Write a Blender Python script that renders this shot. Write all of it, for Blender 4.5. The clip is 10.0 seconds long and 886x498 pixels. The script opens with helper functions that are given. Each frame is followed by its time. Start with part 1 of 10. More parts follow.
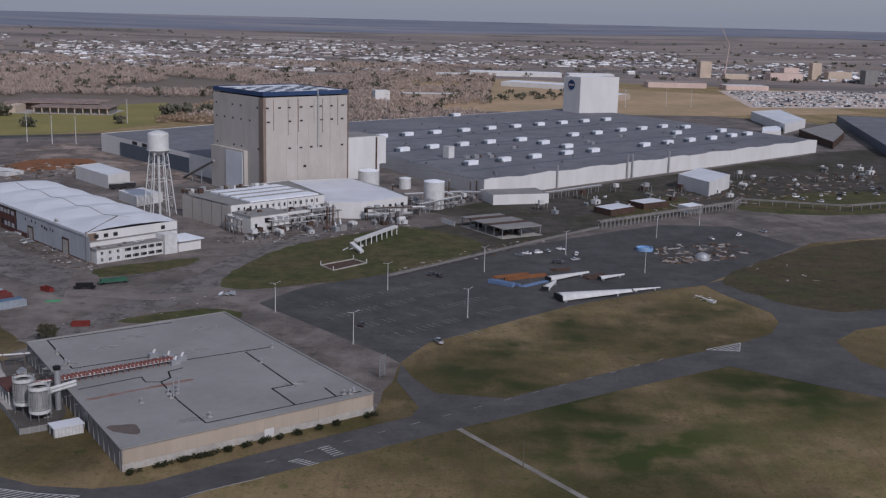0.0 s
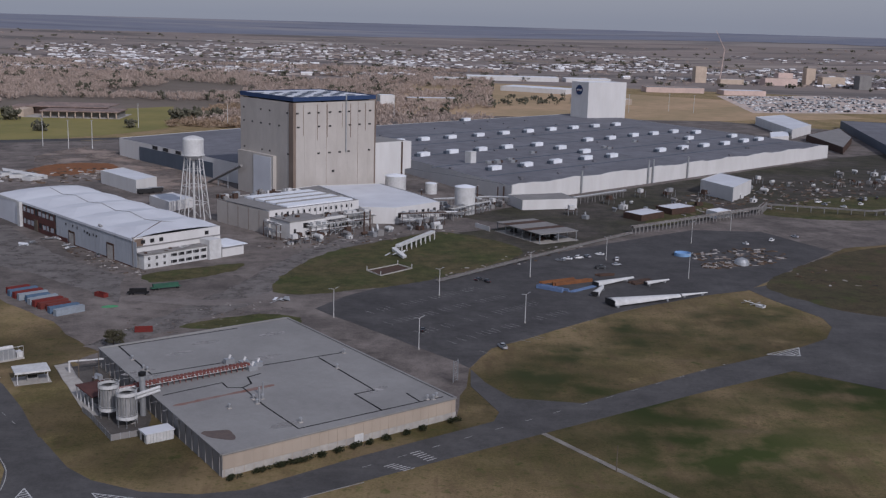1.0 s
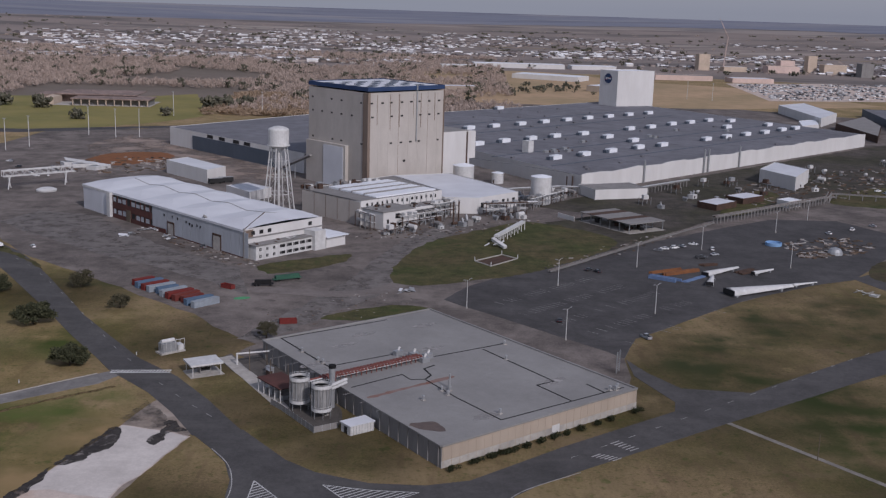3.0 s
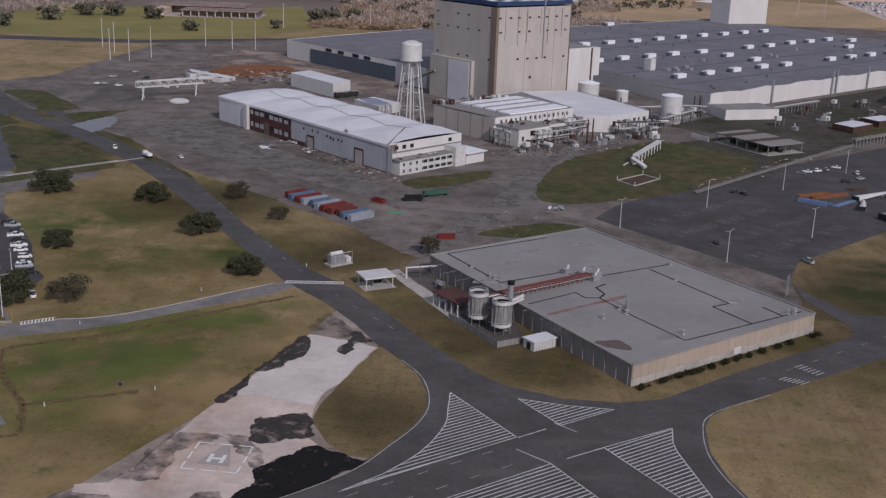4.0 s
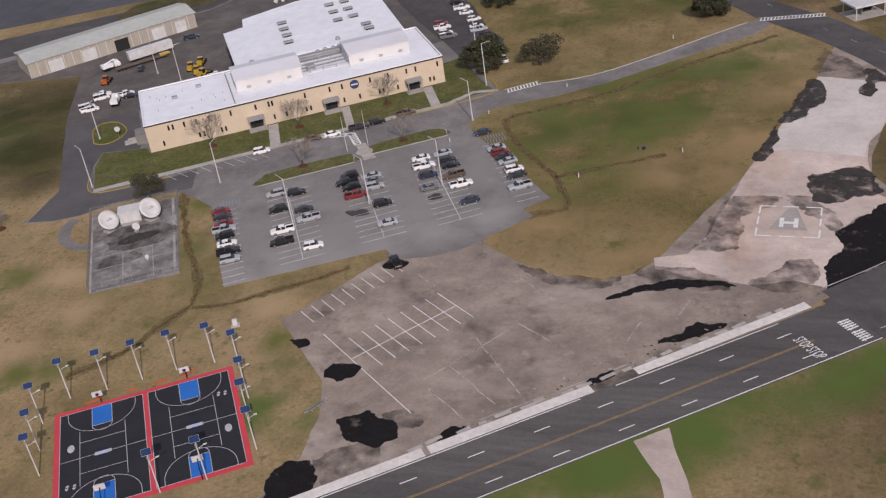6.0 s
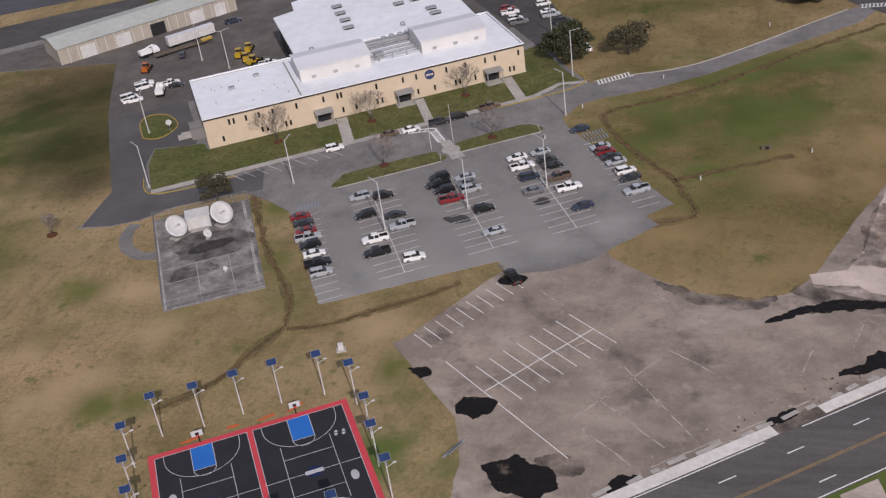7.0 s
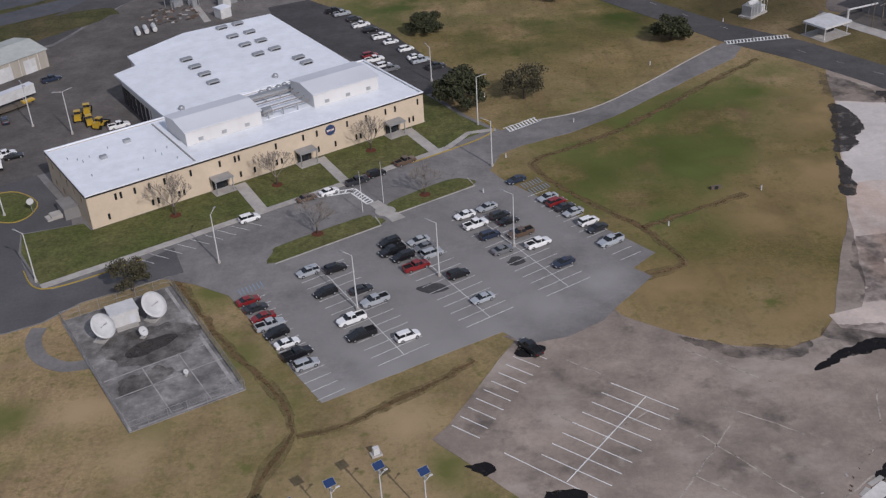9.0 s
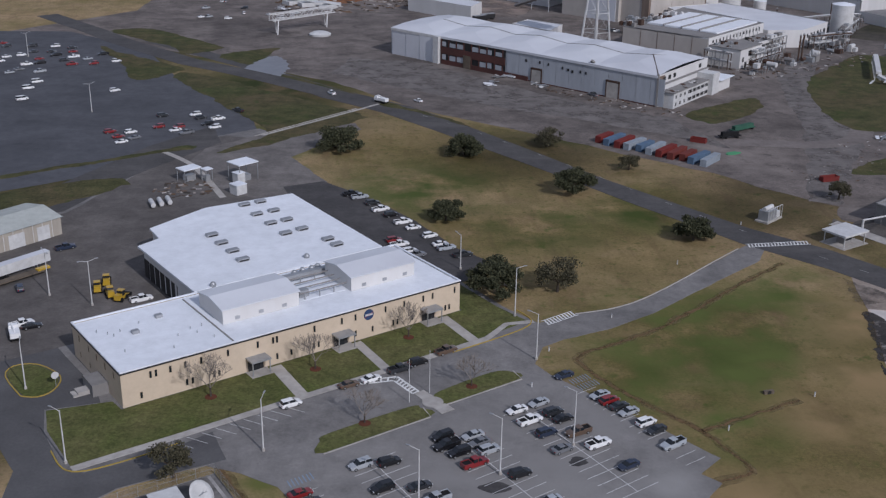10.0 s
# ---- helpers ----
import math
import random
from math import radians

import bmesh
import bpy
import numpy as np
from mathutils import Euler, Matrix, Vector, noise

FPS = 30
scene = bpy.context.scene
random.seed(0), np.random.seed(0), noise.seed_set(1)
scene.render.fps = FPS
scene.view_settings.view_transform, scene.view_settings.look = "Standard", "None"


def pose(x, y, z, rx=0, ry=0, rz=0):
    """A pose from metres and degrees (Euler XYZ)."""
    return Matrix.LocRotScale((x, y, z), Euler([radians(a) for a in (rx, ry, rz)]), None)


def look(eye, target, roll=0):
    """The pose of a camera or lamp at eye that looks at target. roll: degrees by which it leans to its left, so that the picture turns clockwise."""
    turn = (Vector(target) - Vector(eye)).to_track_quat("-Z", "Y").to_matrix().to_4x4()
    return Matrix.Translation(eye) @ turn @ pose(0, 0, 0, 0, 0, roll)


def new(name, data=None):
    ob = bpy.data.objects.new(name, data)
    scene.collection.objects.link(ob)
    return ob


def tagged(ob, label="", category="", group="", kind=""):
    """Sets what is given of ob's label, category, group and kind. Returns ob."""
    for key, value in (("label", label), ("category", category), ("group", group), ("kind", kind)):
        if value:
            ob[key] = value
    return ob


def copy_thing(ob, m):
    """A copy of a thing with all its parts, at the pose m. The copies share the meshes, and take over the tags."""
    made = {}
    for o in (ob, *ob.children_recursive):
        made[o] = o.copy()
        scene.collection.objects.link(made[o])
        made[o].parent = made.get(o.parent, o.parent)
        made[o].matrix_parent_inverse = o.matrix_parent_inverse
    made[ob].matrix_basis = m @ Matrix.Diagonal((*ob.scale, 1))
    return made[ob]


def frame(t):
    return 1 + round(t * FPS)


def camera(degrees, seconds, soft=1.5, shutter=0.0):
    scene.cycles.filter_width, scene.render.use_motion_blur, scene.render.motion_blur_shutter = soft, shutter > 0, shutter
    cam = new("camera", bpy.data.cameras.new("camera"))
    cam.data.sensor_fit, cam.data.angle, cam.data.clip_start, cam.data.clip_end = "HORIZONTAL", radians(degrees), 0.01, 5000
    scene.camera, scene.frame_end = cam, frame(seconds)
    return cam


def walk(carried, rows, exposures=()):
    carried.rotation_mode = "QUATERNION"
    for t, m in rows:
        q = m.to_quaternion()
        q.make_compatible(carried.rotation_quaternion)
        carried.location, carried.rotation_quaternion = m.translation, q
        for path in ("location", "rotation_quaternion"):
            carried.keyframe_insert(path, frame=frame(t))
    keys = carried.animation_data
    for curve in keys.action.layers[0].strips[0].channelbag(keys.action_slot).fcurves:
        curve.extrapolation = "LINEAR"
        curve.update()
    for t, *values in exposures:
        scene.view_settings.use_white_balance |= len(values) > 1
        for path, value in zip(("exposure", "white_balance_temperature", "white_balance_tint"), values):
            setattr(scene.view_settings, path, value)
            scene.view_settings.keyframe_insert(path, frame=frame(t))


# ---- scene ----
cam = camera(43.5, 10.0, 1.3)
PATH = [
    (0, (6.75, 4.491, 116.886), (6.74, 6.447, 116.472), 1.4),
    (0.5, (-8.282, 2.817, 117.112), (-8.278, 4.774, 116.701), 1.4),
    (1, (-23.182, 1.788, 117.534), (-23.16, 3.746, 117.127), 1.6),
    (1.5, (-37.633, 1.176, 117.965), (-37.589, 3.134, 117.563), 1.6),
    (2, (-51.978, 0.661, 118.117), (-51.911, 2.619, 117.716), 1.5),
    (2.2, (-58.34, 0.317, 118.17), (-58.262, 2.274, 117.768), 1.6),
    (3.3, (-96.808, -1.456, 118.993), (-96.755, 0.49, 118.533), 2.1),
    (3.5, (-103.489, -1.569, 118.844), (-103.461, 0.371, 118.356), 2.2),
    (4, (-117.861, -2.209, 118.287), (-117.921, -0.295, 117.707), 2.1),
    (4.5, (-132.986, -4.562, 120.067), (-133.141, -2.697, 119.364), 1.2),
    (5, (-148.40, -8.52, 124.00), (-154.67, 32.77, 104.73), -2.31),
    (5.5, (-163.71, -4.04, 124.33), (-173.34, 35.37, 102.65), -5.93),
    (6, (-178.72, 7.34, 121.84), (-191.46, 45.11, 98.87), -9.2),
    (7.3, (-224.094, 28.179, 117.622), (-224.548, 29.824, 116.58), -7.3),
    (7.5, (-230.734, 30.206, 117.332), (-231.133, 31.86, 116.282), -6.4),
    (8, (-246.854, 33.531, 116.265), (-247.096, 35.207, 115.2), -5.3),
    (8.5, (-261.286, 37.761, 115.885), (-261.363, 39.444, 114.807), -4.9),
    (9, (-274.501, 41.633, 117.081), (-274.449, 43.352, 116.06), -3.6),
    (9.5, (-288.013, 46.725, 116.751), (-287.877, 48.512, 115.865), -0.5),
    (10, (-299.877, 50.428, 116.146), (-299.685, 52.28, 115.417), 0.9),
]
walk(cam, [(t, look(eye, target, roll)) for t, eye, target, roll in PATH],
     exposures=[(0, -0.55, 5900, 17), (3.5, -0.53, 6100, 20), (4.5, -0.42, 6350, 21), (5.5, -0.14, 6650, 22), (7.5, -0.19, 6500, 18), (9, -0.32, 6150, 16), (10, -0.45, 5800, 16)])

# ---- world, sun, exposure ----
SUN_AZ = radians(-60.0)      # the sun stands low behind the camera
SUN_EL = radians(35.2)
world = bpy.data.worlds.new("sky")
scene.world = world
world.use_nodes = True
wn = world.node_tree.nodes
sky = wn.new("ShaderNodeTexSky")
sky.sky_type = "NISHITA"
sky.sun_disc = False
sky.sun_elevation = SUN_EL
sky.sun_rotation = math.pi / 2 - SUN_AZ
sky.air_density, sky.dust_density, sky.ozone_density = 1.0, 1.5, 1.0
deck = wn.new("ShaderNodeMix")           # thin even cloud over a clear sky
deck.data_type = "RGBA"
deck.inputs["Factor"].default_value = 0.7
deck.inputs["B"].default_value = (3.45, 3.7, 4.3, 1)
world.node_tree.links.new(sky.outputs[0], deck.inputs["A"])
world.node_tree.links.new(deck.outputs["Result"], wn["Background"].inputs[0])
wn["Background"].inputs[1].default_value = 0.12
sun = new("sun", bpy.data.lights.new("sun", "SUN"))
sun.data.energy, sun.data.angle, sun.data.color = 3.15, radians(0.55), (1.0, 0.95, 0.89)
sun_dir = Vector((math.cos(SUN_AZ) * math.cos(SUN_EL), math.sin(SUN_AZ) * math.cos(SUN_EL), math.sin(SUN_EL)))
sun.matrix_world = look(sun_dir * 900, (0, 0, 0))


# ---- materials ----
def mat(name, c1, c2=None, c3=None, large=0.03, fine=1.0, amount=0.5, rough=0.9, metal=0.0, bump=0.0, stretch=(1, 1, 1), turn=0.0, edges=(0.35, 0.65), vary=0.0, mottle=None, grain=0.0):
    """c1 to c2 in large soft patches, c3 in fine grain; sizes in 1/metres."""
    m = bpy.data.materials.new(name)
    m.use_nodes = True
    nt = m.node_tree
    n, link = nt.nodes, nt.links
    bsdf = n["Principled BSDF"]
    bsdf.inputs["Roughness"].default_value = rough
    bsdf.inputs["Metallic"].default_value = metal
    if rough >= 0.8:
        bsdf.inputs["Specular IOR Level"].default_value = 0.15
    c2, c3 = c2 or tuple(v * 0.75 for v in c1), c3 or tuple(v * 0.6 for v in c1)
    geo = n.new("ShaderNodeNewGeometry")
    mp = n.new("ShaderNodeMapping")
    mp.inputs["Scale"].default_value = stretch
    mp.inputs["Rotation"].default_value = (0, 0, radians(turn))
    link.new(geo.outputs["Position"], mp.inputs["Vector"])
    a = n.new("ShaderNodeTexNoise")
    a.inputs["Scale"].default_value, a.inputs["Detail"].default_value, a.inputs["Roughness"].default_value = large, 6, 0.6
    b = n.new("ShaderNodeTexNoise")
    b.inputs["Scale"].default_value, b.inputs["Detail"].default_value, b.inputs["Roughness"].default_value = fine, 5, 0.7
    link.new(mp.outputs[0], a.inputs["Vector"])
    link.new(mp.outputs[0], b.inputs["Vector"])
    ra = n.new("ShaderNodeMapRange")
    ra.inputs["From Min"].default_value, ra.inputs["From Max"].default_value = edges
    link.new(a.outputs[0], ra.inputs["Value"])
    rb = n.new("ShaderNodeMapRange")
    rb.inputs["From Min"].default_value, rb.inputs["From Max"].default_value, rb.inputs["To Max"].default_value = 0.4, 0.75, amount
    link.new(b.outputs[0], rb.inputs["Value"])
    m1 = n.new("ShaderNodeMix")
    m1.data_type = "RGBA"
    m1.inputs["A"].default_value, m1.inputs["B"].default_value = (*c1, 1), (*c2, 1)
    link.new(ra.outputs[0], m1.inputs["Factor"])
    m2 = n.new("ShaderNodeMix")
    m2.data_type = "RGBA"
    m2.inputs["B"].default_value = (*c3, 1)
    link.new(rb.outputs[0], m2.inputs["Factor"])
    link.new(m1.outputs["Result"], m2.inputs["A"])
    last = m2.outputs["Result"]
    if mottle:
        c = n.new("ShaderNodeTexNoise")
        c.inputs["Scale"].default_value, c.inputs["Detail"].default_value, c.inputs["Roughness"].default_value = mottle[0], 8, 0.75
        link.new(mp.outputs[0], c.inputs["Vector"])
        rc = n.new("ShaderNodeMapRange")
        rc.inputs["From Min"].default_value, rc.inputs["From Max"].default_value = 0.3, 0.7
        rc.inputs["To Min"].default_value, rc.inputs["To Max"].default_value = 1 - mottle[1], 1 + mottle[1]
        link.new(c.outputs[0], rc.inputs["Value"])
        hm = n.new("ShaderNodeHueSaturation")
        link.new(rc.outputs[0], hm.inputs["Value"])
        link.new(last, hm.inputs["Color"])
        last = hm.outputs[0]
    if grain:
        g = n.new("ShaderNodeTexNoise")
        g.inputs["Scale"].default_value, g.inputs["Detail"].default_value, g.inputs["Roughness"].default_value = 1.3, 3, 0.8
        link.new(geo.outputs["Position"], g.inputs["Vector"])
        rg = n.new("ShaderNodeMapRange")
        rg.inputs["From Min"].default_value, rg.inputs["From Max"].default_value = 0.35, 0.65
        rg.inputs["To Min"].default_value, rg.inputs["To Max"].default_value = 1 - grain, 1 + grain
        link.new(g.outputs[0], rg.inputs["Value"])
        hg = n.new("ShaderNodeHueSaturation")
        link.new(rg.outputs[0], hg.inputs["Value"])
        link.new(last, hg.inputs["Color"])
        last = hg.outputs[0]
    if vary:
        info = n.new("ShaderNodeObjectInfo")
        rv = n.new("ShaderNodeMapRange")
        rv.inputs["To Min"].default_value, rv.inputs["To Max"].default_value = 1 - vary, 1 + vary
        link.new(info.outputs["Random"], rv.inputs["Value"])
        h = n.new("ShaderNodeHueSaturation")
        link.new(rv.outputs[0], h.inputs["Value"])
        link.new(last, h.inputs["Color"])
        last = h.outputs[0]
    link.new(last, bsdf.inputs["Base Color"])
    if bump:
        bp = n.new("ShaderNodeBump")
        bp.inputs["Strength"].default_value, bp.inputs["Distance"].default_value = bump, 0.1
        link.new(b.outputs[0], bp.inputs["Height"])
        link.new(bp.outputs[0], bsdf.inputs["Normal"])
    return m


def island_mat(name, dark, light, rough=0.9, mid=None):
    """Each loose piece of a mesh takes its own colour between two or three."""
    m = bpy.data.materials.new(name)
    m.use_nodes = True
    n, link = m.node_tree.nodes, m.node_tree.links
    geo = n.new("ShaderNodeNewGeometry")
    ramp = n.new("ShaderNodeValToRGB")
    ramp.color_ramp.elements[0].color, ramp.color_ramp.elements[1].color = (*dark, 1), (*light, 1)
    if mid:
        e = ramp.color_ramp.elements.new(0.5)
        e.color = (*mid, 1)
    link.new(geo.outputs["Random Per Island"], ramp.inputs[0])
    link.new(ramp.outputs[0], n["Principled BSDF"].inputs["Base Color"])
    n["Principled BSDF"].inputs["Roughness"].default_value = rough
    n["Principled BSDF"].inputs["Specular IOR Level"].default_value = 0.2
    return m


GRASS = mat("dormant_grass", (0.345, 0.246, 0.136), (0.172, 0.143, 0.056), (0.175, 0.127, 0.066), large=0.022, fine=0.22, amount=0.45, bump=0.3, edges=(0.36, 0.66), mottle=(0.11, 0.32), grain=0.2)


def flecks(m, scale, low, high, c, most, stretch=(1, 1, 1), turn=0.0, blend="MIX", detail=5):
    """Patches of another growth or of bare soil, where a noise passes a bound."""
    n, link = m.node_tree.nodes, m.node_tree.links
    bsdf = n["Principled BSDF"]
    src = bsdf.inputs["Base Color"].links[0].from_socket
    geo = n.new("ShaderNodeNewGeometry")
    mp = n.new("ShaderNodeMapping")
    mp.inputs["Scale"].default_value = stretch
    mp.inputs["Rotation"].default_value = (0, 0, radians(turn))
    mp.inputs["Location"].default_value = (scale * 977, scale * 313, 0)
    link.new(geo.outputs["Position"], mp.inputs["Vector"])
    f = n.new("ShaderNodeTexNoise")
    f.inputs["Scale"].default_value, f.inputs["Detail"].default_value, f.inputs["Roughness"].default_value = scale, detail, 0.62
    link.new(mp.outputs[0], f.inputs["Vector"])
    r = n.new("ShaderNodeMapRange")
    r.inputs["From Min"].default_value, r.inputs["From Max"].default_value, r.inputs["To Max"].default_value = low, high, most
    link.new(f.outputs[0], r.inputs["Value"])
    mx = n.new("ShaderNodeMix")
    mx.data_type, mx.blend_type = "RGBA", blend
    mx.inputs["B"].default_value = (*c, 1)
    link.new(r.outputs[0], mx.inputs["Factor"])
    link.new(src, mx.inputs["A"])
    link.new(mx.outputs["Result"], bsdf.inputs["Base Color"])


flecks(GRASS, 0.035, 0.50, 0.64, (0.36, 0.262, 0.150), 0.55)                                          # dry straw
flecks(GRASS, 0.05, 0.56, 0.68, (0.30, 0.215, 0.135), 0.6, stretch=(0.35, 1.6, 1), turn=32)           # mown and rutted streaks
flecks(GRASS, 0.06, 0.56, 0.68, (0.17, 0.115, 0.065), 0.55, stretch=(1.7, 0.4, 1), turn=-20)         # damp soil
flecks(GRASS, 0.16, 0.61, 0.70, (0.100, 0.125, 0.032), 0.75)                                          # green tufts
flecks(GRASS, 0.45, 0.55, 0.67, (0.125, 0.125, 0.042), 0.7)
flecks(GRASS, 0.12, 0.56, 0.66, (0.215, 0.150, 0.085), 0.55, stretch=(2.6, 0.35, 1), turn=12)          # wheel-worn strips
flecks(GRASS, 0.9, 0.56, 0.72, (0.12, 0.10, 0.05), 0.5, detail=3)


def tint_or_shade(m, spots, c, low=0.38, high=0.58, blend="MIX"):
    """Green hollows and verges, straw, bleached paving or painted cloud shade: soft round spots (x, y, radius)."""
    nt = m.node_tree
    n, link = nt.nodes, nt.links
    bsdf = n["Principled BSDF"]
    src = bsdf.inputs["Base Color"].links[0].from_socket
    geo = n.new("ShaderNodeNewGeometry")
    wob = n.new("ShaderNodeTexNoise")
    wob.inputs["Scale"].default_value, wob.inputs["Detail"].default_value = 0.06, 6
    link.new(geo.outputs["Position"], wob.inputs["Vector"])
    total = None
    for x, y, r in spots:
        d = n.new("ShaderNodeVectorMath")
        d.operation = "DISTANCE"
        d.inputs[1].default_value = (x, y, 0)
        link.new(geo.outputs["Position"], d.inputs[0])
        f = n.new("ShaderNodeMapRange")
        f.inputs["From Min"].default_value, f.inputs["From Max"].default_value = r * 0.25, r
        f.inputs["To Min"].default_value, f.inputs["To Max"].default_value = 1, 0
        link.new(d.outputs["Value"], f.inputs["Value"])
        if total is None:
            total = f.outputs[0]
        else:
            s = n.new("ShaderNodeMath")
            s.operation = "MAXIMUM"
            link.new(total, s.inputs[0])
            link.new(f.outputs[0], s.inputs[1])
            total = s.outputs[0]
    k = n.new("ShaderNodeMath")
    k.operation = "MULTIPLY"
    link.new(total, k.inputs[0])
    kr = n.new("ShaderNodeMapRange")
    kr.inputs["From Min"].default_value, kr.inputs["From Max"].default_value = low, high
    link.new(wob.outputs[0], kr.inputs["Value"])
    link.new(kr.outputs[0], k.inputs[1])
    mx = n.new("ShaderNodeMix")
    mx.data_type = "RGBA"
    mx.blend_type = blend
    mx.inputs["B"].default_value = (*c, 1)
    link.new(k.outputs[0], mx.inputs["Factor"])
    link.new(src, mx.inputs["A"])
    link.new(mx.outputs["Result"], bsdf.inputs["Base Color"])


# green growth; the wide southern spots also stand in for cloud shade
tint_or_shade(GRASS, [(-184, 160, 16), (-196, 151, 16), (-211, 137, 16), (-168, 168, 14), (-232, 124, 16), (-155, 172, 14), (-196, 290, 32), (-215, 275, 28), (-180, 306, 20), (-232, 266, 14), (-176, 268, 18), (-262, 155, 16), (60, 300, 60), (115, 347, 50), (25, 345, 24), (49, 330, 30), (60, 490, 30), (-420, 260, 60), (-400, 200, 40), (-10, 575, 60), (-50, 510, 40), (-270, 400, 40), (-240, 360, 30), (-205, 372, 22), (-345, 455, 60), (-385, 400, 40), (-330, 545, 60), (-370, 640, 60), (-200, 470, 40), (-120, 490, 40)], (0.078, 0.100, 0.025))
# cloud shade multiplied into the grass, chiefly the eastern and southern fields
tint_or_shade(GRASS, [(20, 330, 130), (120, 380, 130), (60, 500, 110), (180, 560, 120), (-20, 590, 90), (-130, 470, 90), (-90, 300, 60), (-140, 245, 36), (-125, 312, 45), (-165, 372, 40), (-225, 440, 50), (-130, 160, 60), (-105, 170, 40), (-150, 390, 50), (-330, 540, 90), (-390, 420, 60), (-380, 650, 90), (60, 250, 90), (20, 372, 40), (60, 410, 45), (100, 440, 40), (-118, 296, 30), (-104, 283, 30), (-92, 277, 26), (-148, 350, 24), (-404, 300, 50), (-385, 262, 32), (-372, 243, 16)], (0.37, 0.385, 0.36), 0.1, 0.36, "MULTIPLY")
# olive grass of the triangle and north fields, some cloud shade multiplied in
tint_or_shade(GRASS, [(-205, 245, 52), (-185, 225, 36), (-175, 270, 40), (-215, 225, 30), (-212, 285, 44), (-235, 268, 22), (-270, 450, 50), (-240, 420, 60), (-200, 375, 40), (-222, 345, 46), (-250, 356, 50), (-262, 330, 30)], (0.66, 0.68, 0.55), 0.1, 0.42, "MULTIPLY")
tint_or_shade(GRASS, [(-205, 290, 48), (-190, 262, 44), (-200, 235, 44), (-180, 300, 36), (-215, 262, 40), (-222, 216, 26)], (0.90, 0.91, 0.86), 0.1, 0.42, "MULTIPLY")
tint_or_shade(GRASS, [(-216, 296, 24), (-226, 279, 24), (-205, 286, 24), (-220, 242, 18), (-233, 258, 16), (-192, 300, 20), (-201, 268, 18), (-212, 262, 16), (-178, 316, 14)], (0.098, 0.118, 0.030), 0.40, 0.62)
# green patches of the roadside strip, dimmed to the painted cloud shade
tint_or_shade(GRASS, [(14, 362, 20), (30, 385, 22), (52, 398, 22), (76, 420, 22), (98, 440, 20), (118, 452, 18), (50, 425, 20), (20, 350, 14), (90, 405, 18)], (0.036, 0.042, 0.014), 0.42, 0.62)
tint_or_shade(GRASS, [(-346.7, 195, 9), (-341.8, 178, 8), (-336, 186, 6), (-323, 158, 7), (-316.5, 161, 8), (-320, 188, 7), (-300.8, 194.4, 9), (-290.4, 173.5, 8), (-282.6, 172, 6), (-286.8, 155, 9), (-264.2, 162.6, 9), (-271.4, 172, 8), (-315, 229, 7), (-313.5, 222, 6), (-310.5, 214, 6), (-307.6, 207, 6), (-277, 158, 9), (-350, 210, 9), (-306, 176, 8)], (0.122, 0.128, 0.038), 0.42, 0.64)
tint_or_shade(GRASS, [(-323, 181, 12), (-332, 169, 12), (-322, 195, 10), (-337, 161, 12), (-306.5, 187.6, 9), (-333, 195, 10), (-345, 170, 10), (-312, 172, 9), (-280, 184, 10)], (0.37, 0.272, 0.155), 0.46, 0.66)
tint_or_shade(GRASS, [(-193, 244, 22), (-180, 262, 20), (-172, 288, 20), (-168, 305, 14), (-208, 209, 20), (-226, 213, 18)], (0.27, 0.19, 0.092), 0.36, 0.60)
VERGE = [(-218.3 + 0.807 * k + 0.591 * 10.5, 141.7 + 0.591 * k - 0.807 * 10.5, 11) for k in range(-60, 84, 9)]
tint_or_shade(GRASS, VERGE + [(-256, 148, 9), (-262, 158, 9), (-259, 168, 6), (-268, 150, 8)], (0.086, 0.126, 0.030), 0.28, 0.56)
LAWN = mat("green_lawn", (0.082, 0.098, 0.028), (0.130, 0.122, 0.050), (0.060, 0.066, 0.022), large=0.07, fine=0.7, amount=0.6, bump=0.3, mottle=(0.25, 0.35), grain=0.25)
YARDGRASS = mat("yard_grass", (0.060, 0.068, 0.023), (0.094, 0.076, 0.038), (0.038, 0.038, 0.017), large=0.03, fine=0.25, amount=0.6, bump=0.3, mottle=(0.12, 0.45), grain=0.28)
SOIL = mat("ditch_soil", (0.125, 0.088, 0.052), (0.080, 0.066, 0.034), (0.055, 0.044, 0.024), large=0.2, fine=0.9, amount=0.6)
ASPHALT = mat("grey_asphalt", (0.096, 0.092, 0.090), (0.074, 0.071, 0.070), (0.052, 0.050, 0.049), large=0.03, fine=0.5, amount=0.5, rough=0.85, mottle=(0.08, 0.25), grain=0.08)
DARKASPHALT = mat("dark_asphalt", (0.086, 0.082, 0.081), (0.064, 0.061, 0.061), (0.044, 0.042, 0.042), large=0.03, fine=0.4, amount=0.5, rough=0.85, mottle=(0.08, 0.3), grain=0.08)
LOTASPHALT = mat("lot_asphalt", (0.228, 0.217, 0.207), (0.165, 0.158, 0.152), (0.108, 0.104, 0.100), large=0.035, fine=0.3, amount=0.5, rough=0.85, mottle=(0.09, 0.3), grain=0.08)
OLDASPHALT = mat("worn_asphalt", (0.325, 0.268, 0.222), (0.225, 0.187, 0.157), (0.128, 0.110, 0.096), large=0.03, fine=0.12, amount=0.55, rough=0.9, mottle=(0.07, 0.2), grain=0.08)
DIRTYARD = mat("dirty_yard", (0.190, 0.163, 0.147), (0.122, 0.106, 0.097), (0.052, 0.046, 0.042), large=0.012, fine=0.09, amount=0.62, rough=0.9, mottle=(0.05, 0.42), grain=0.18)
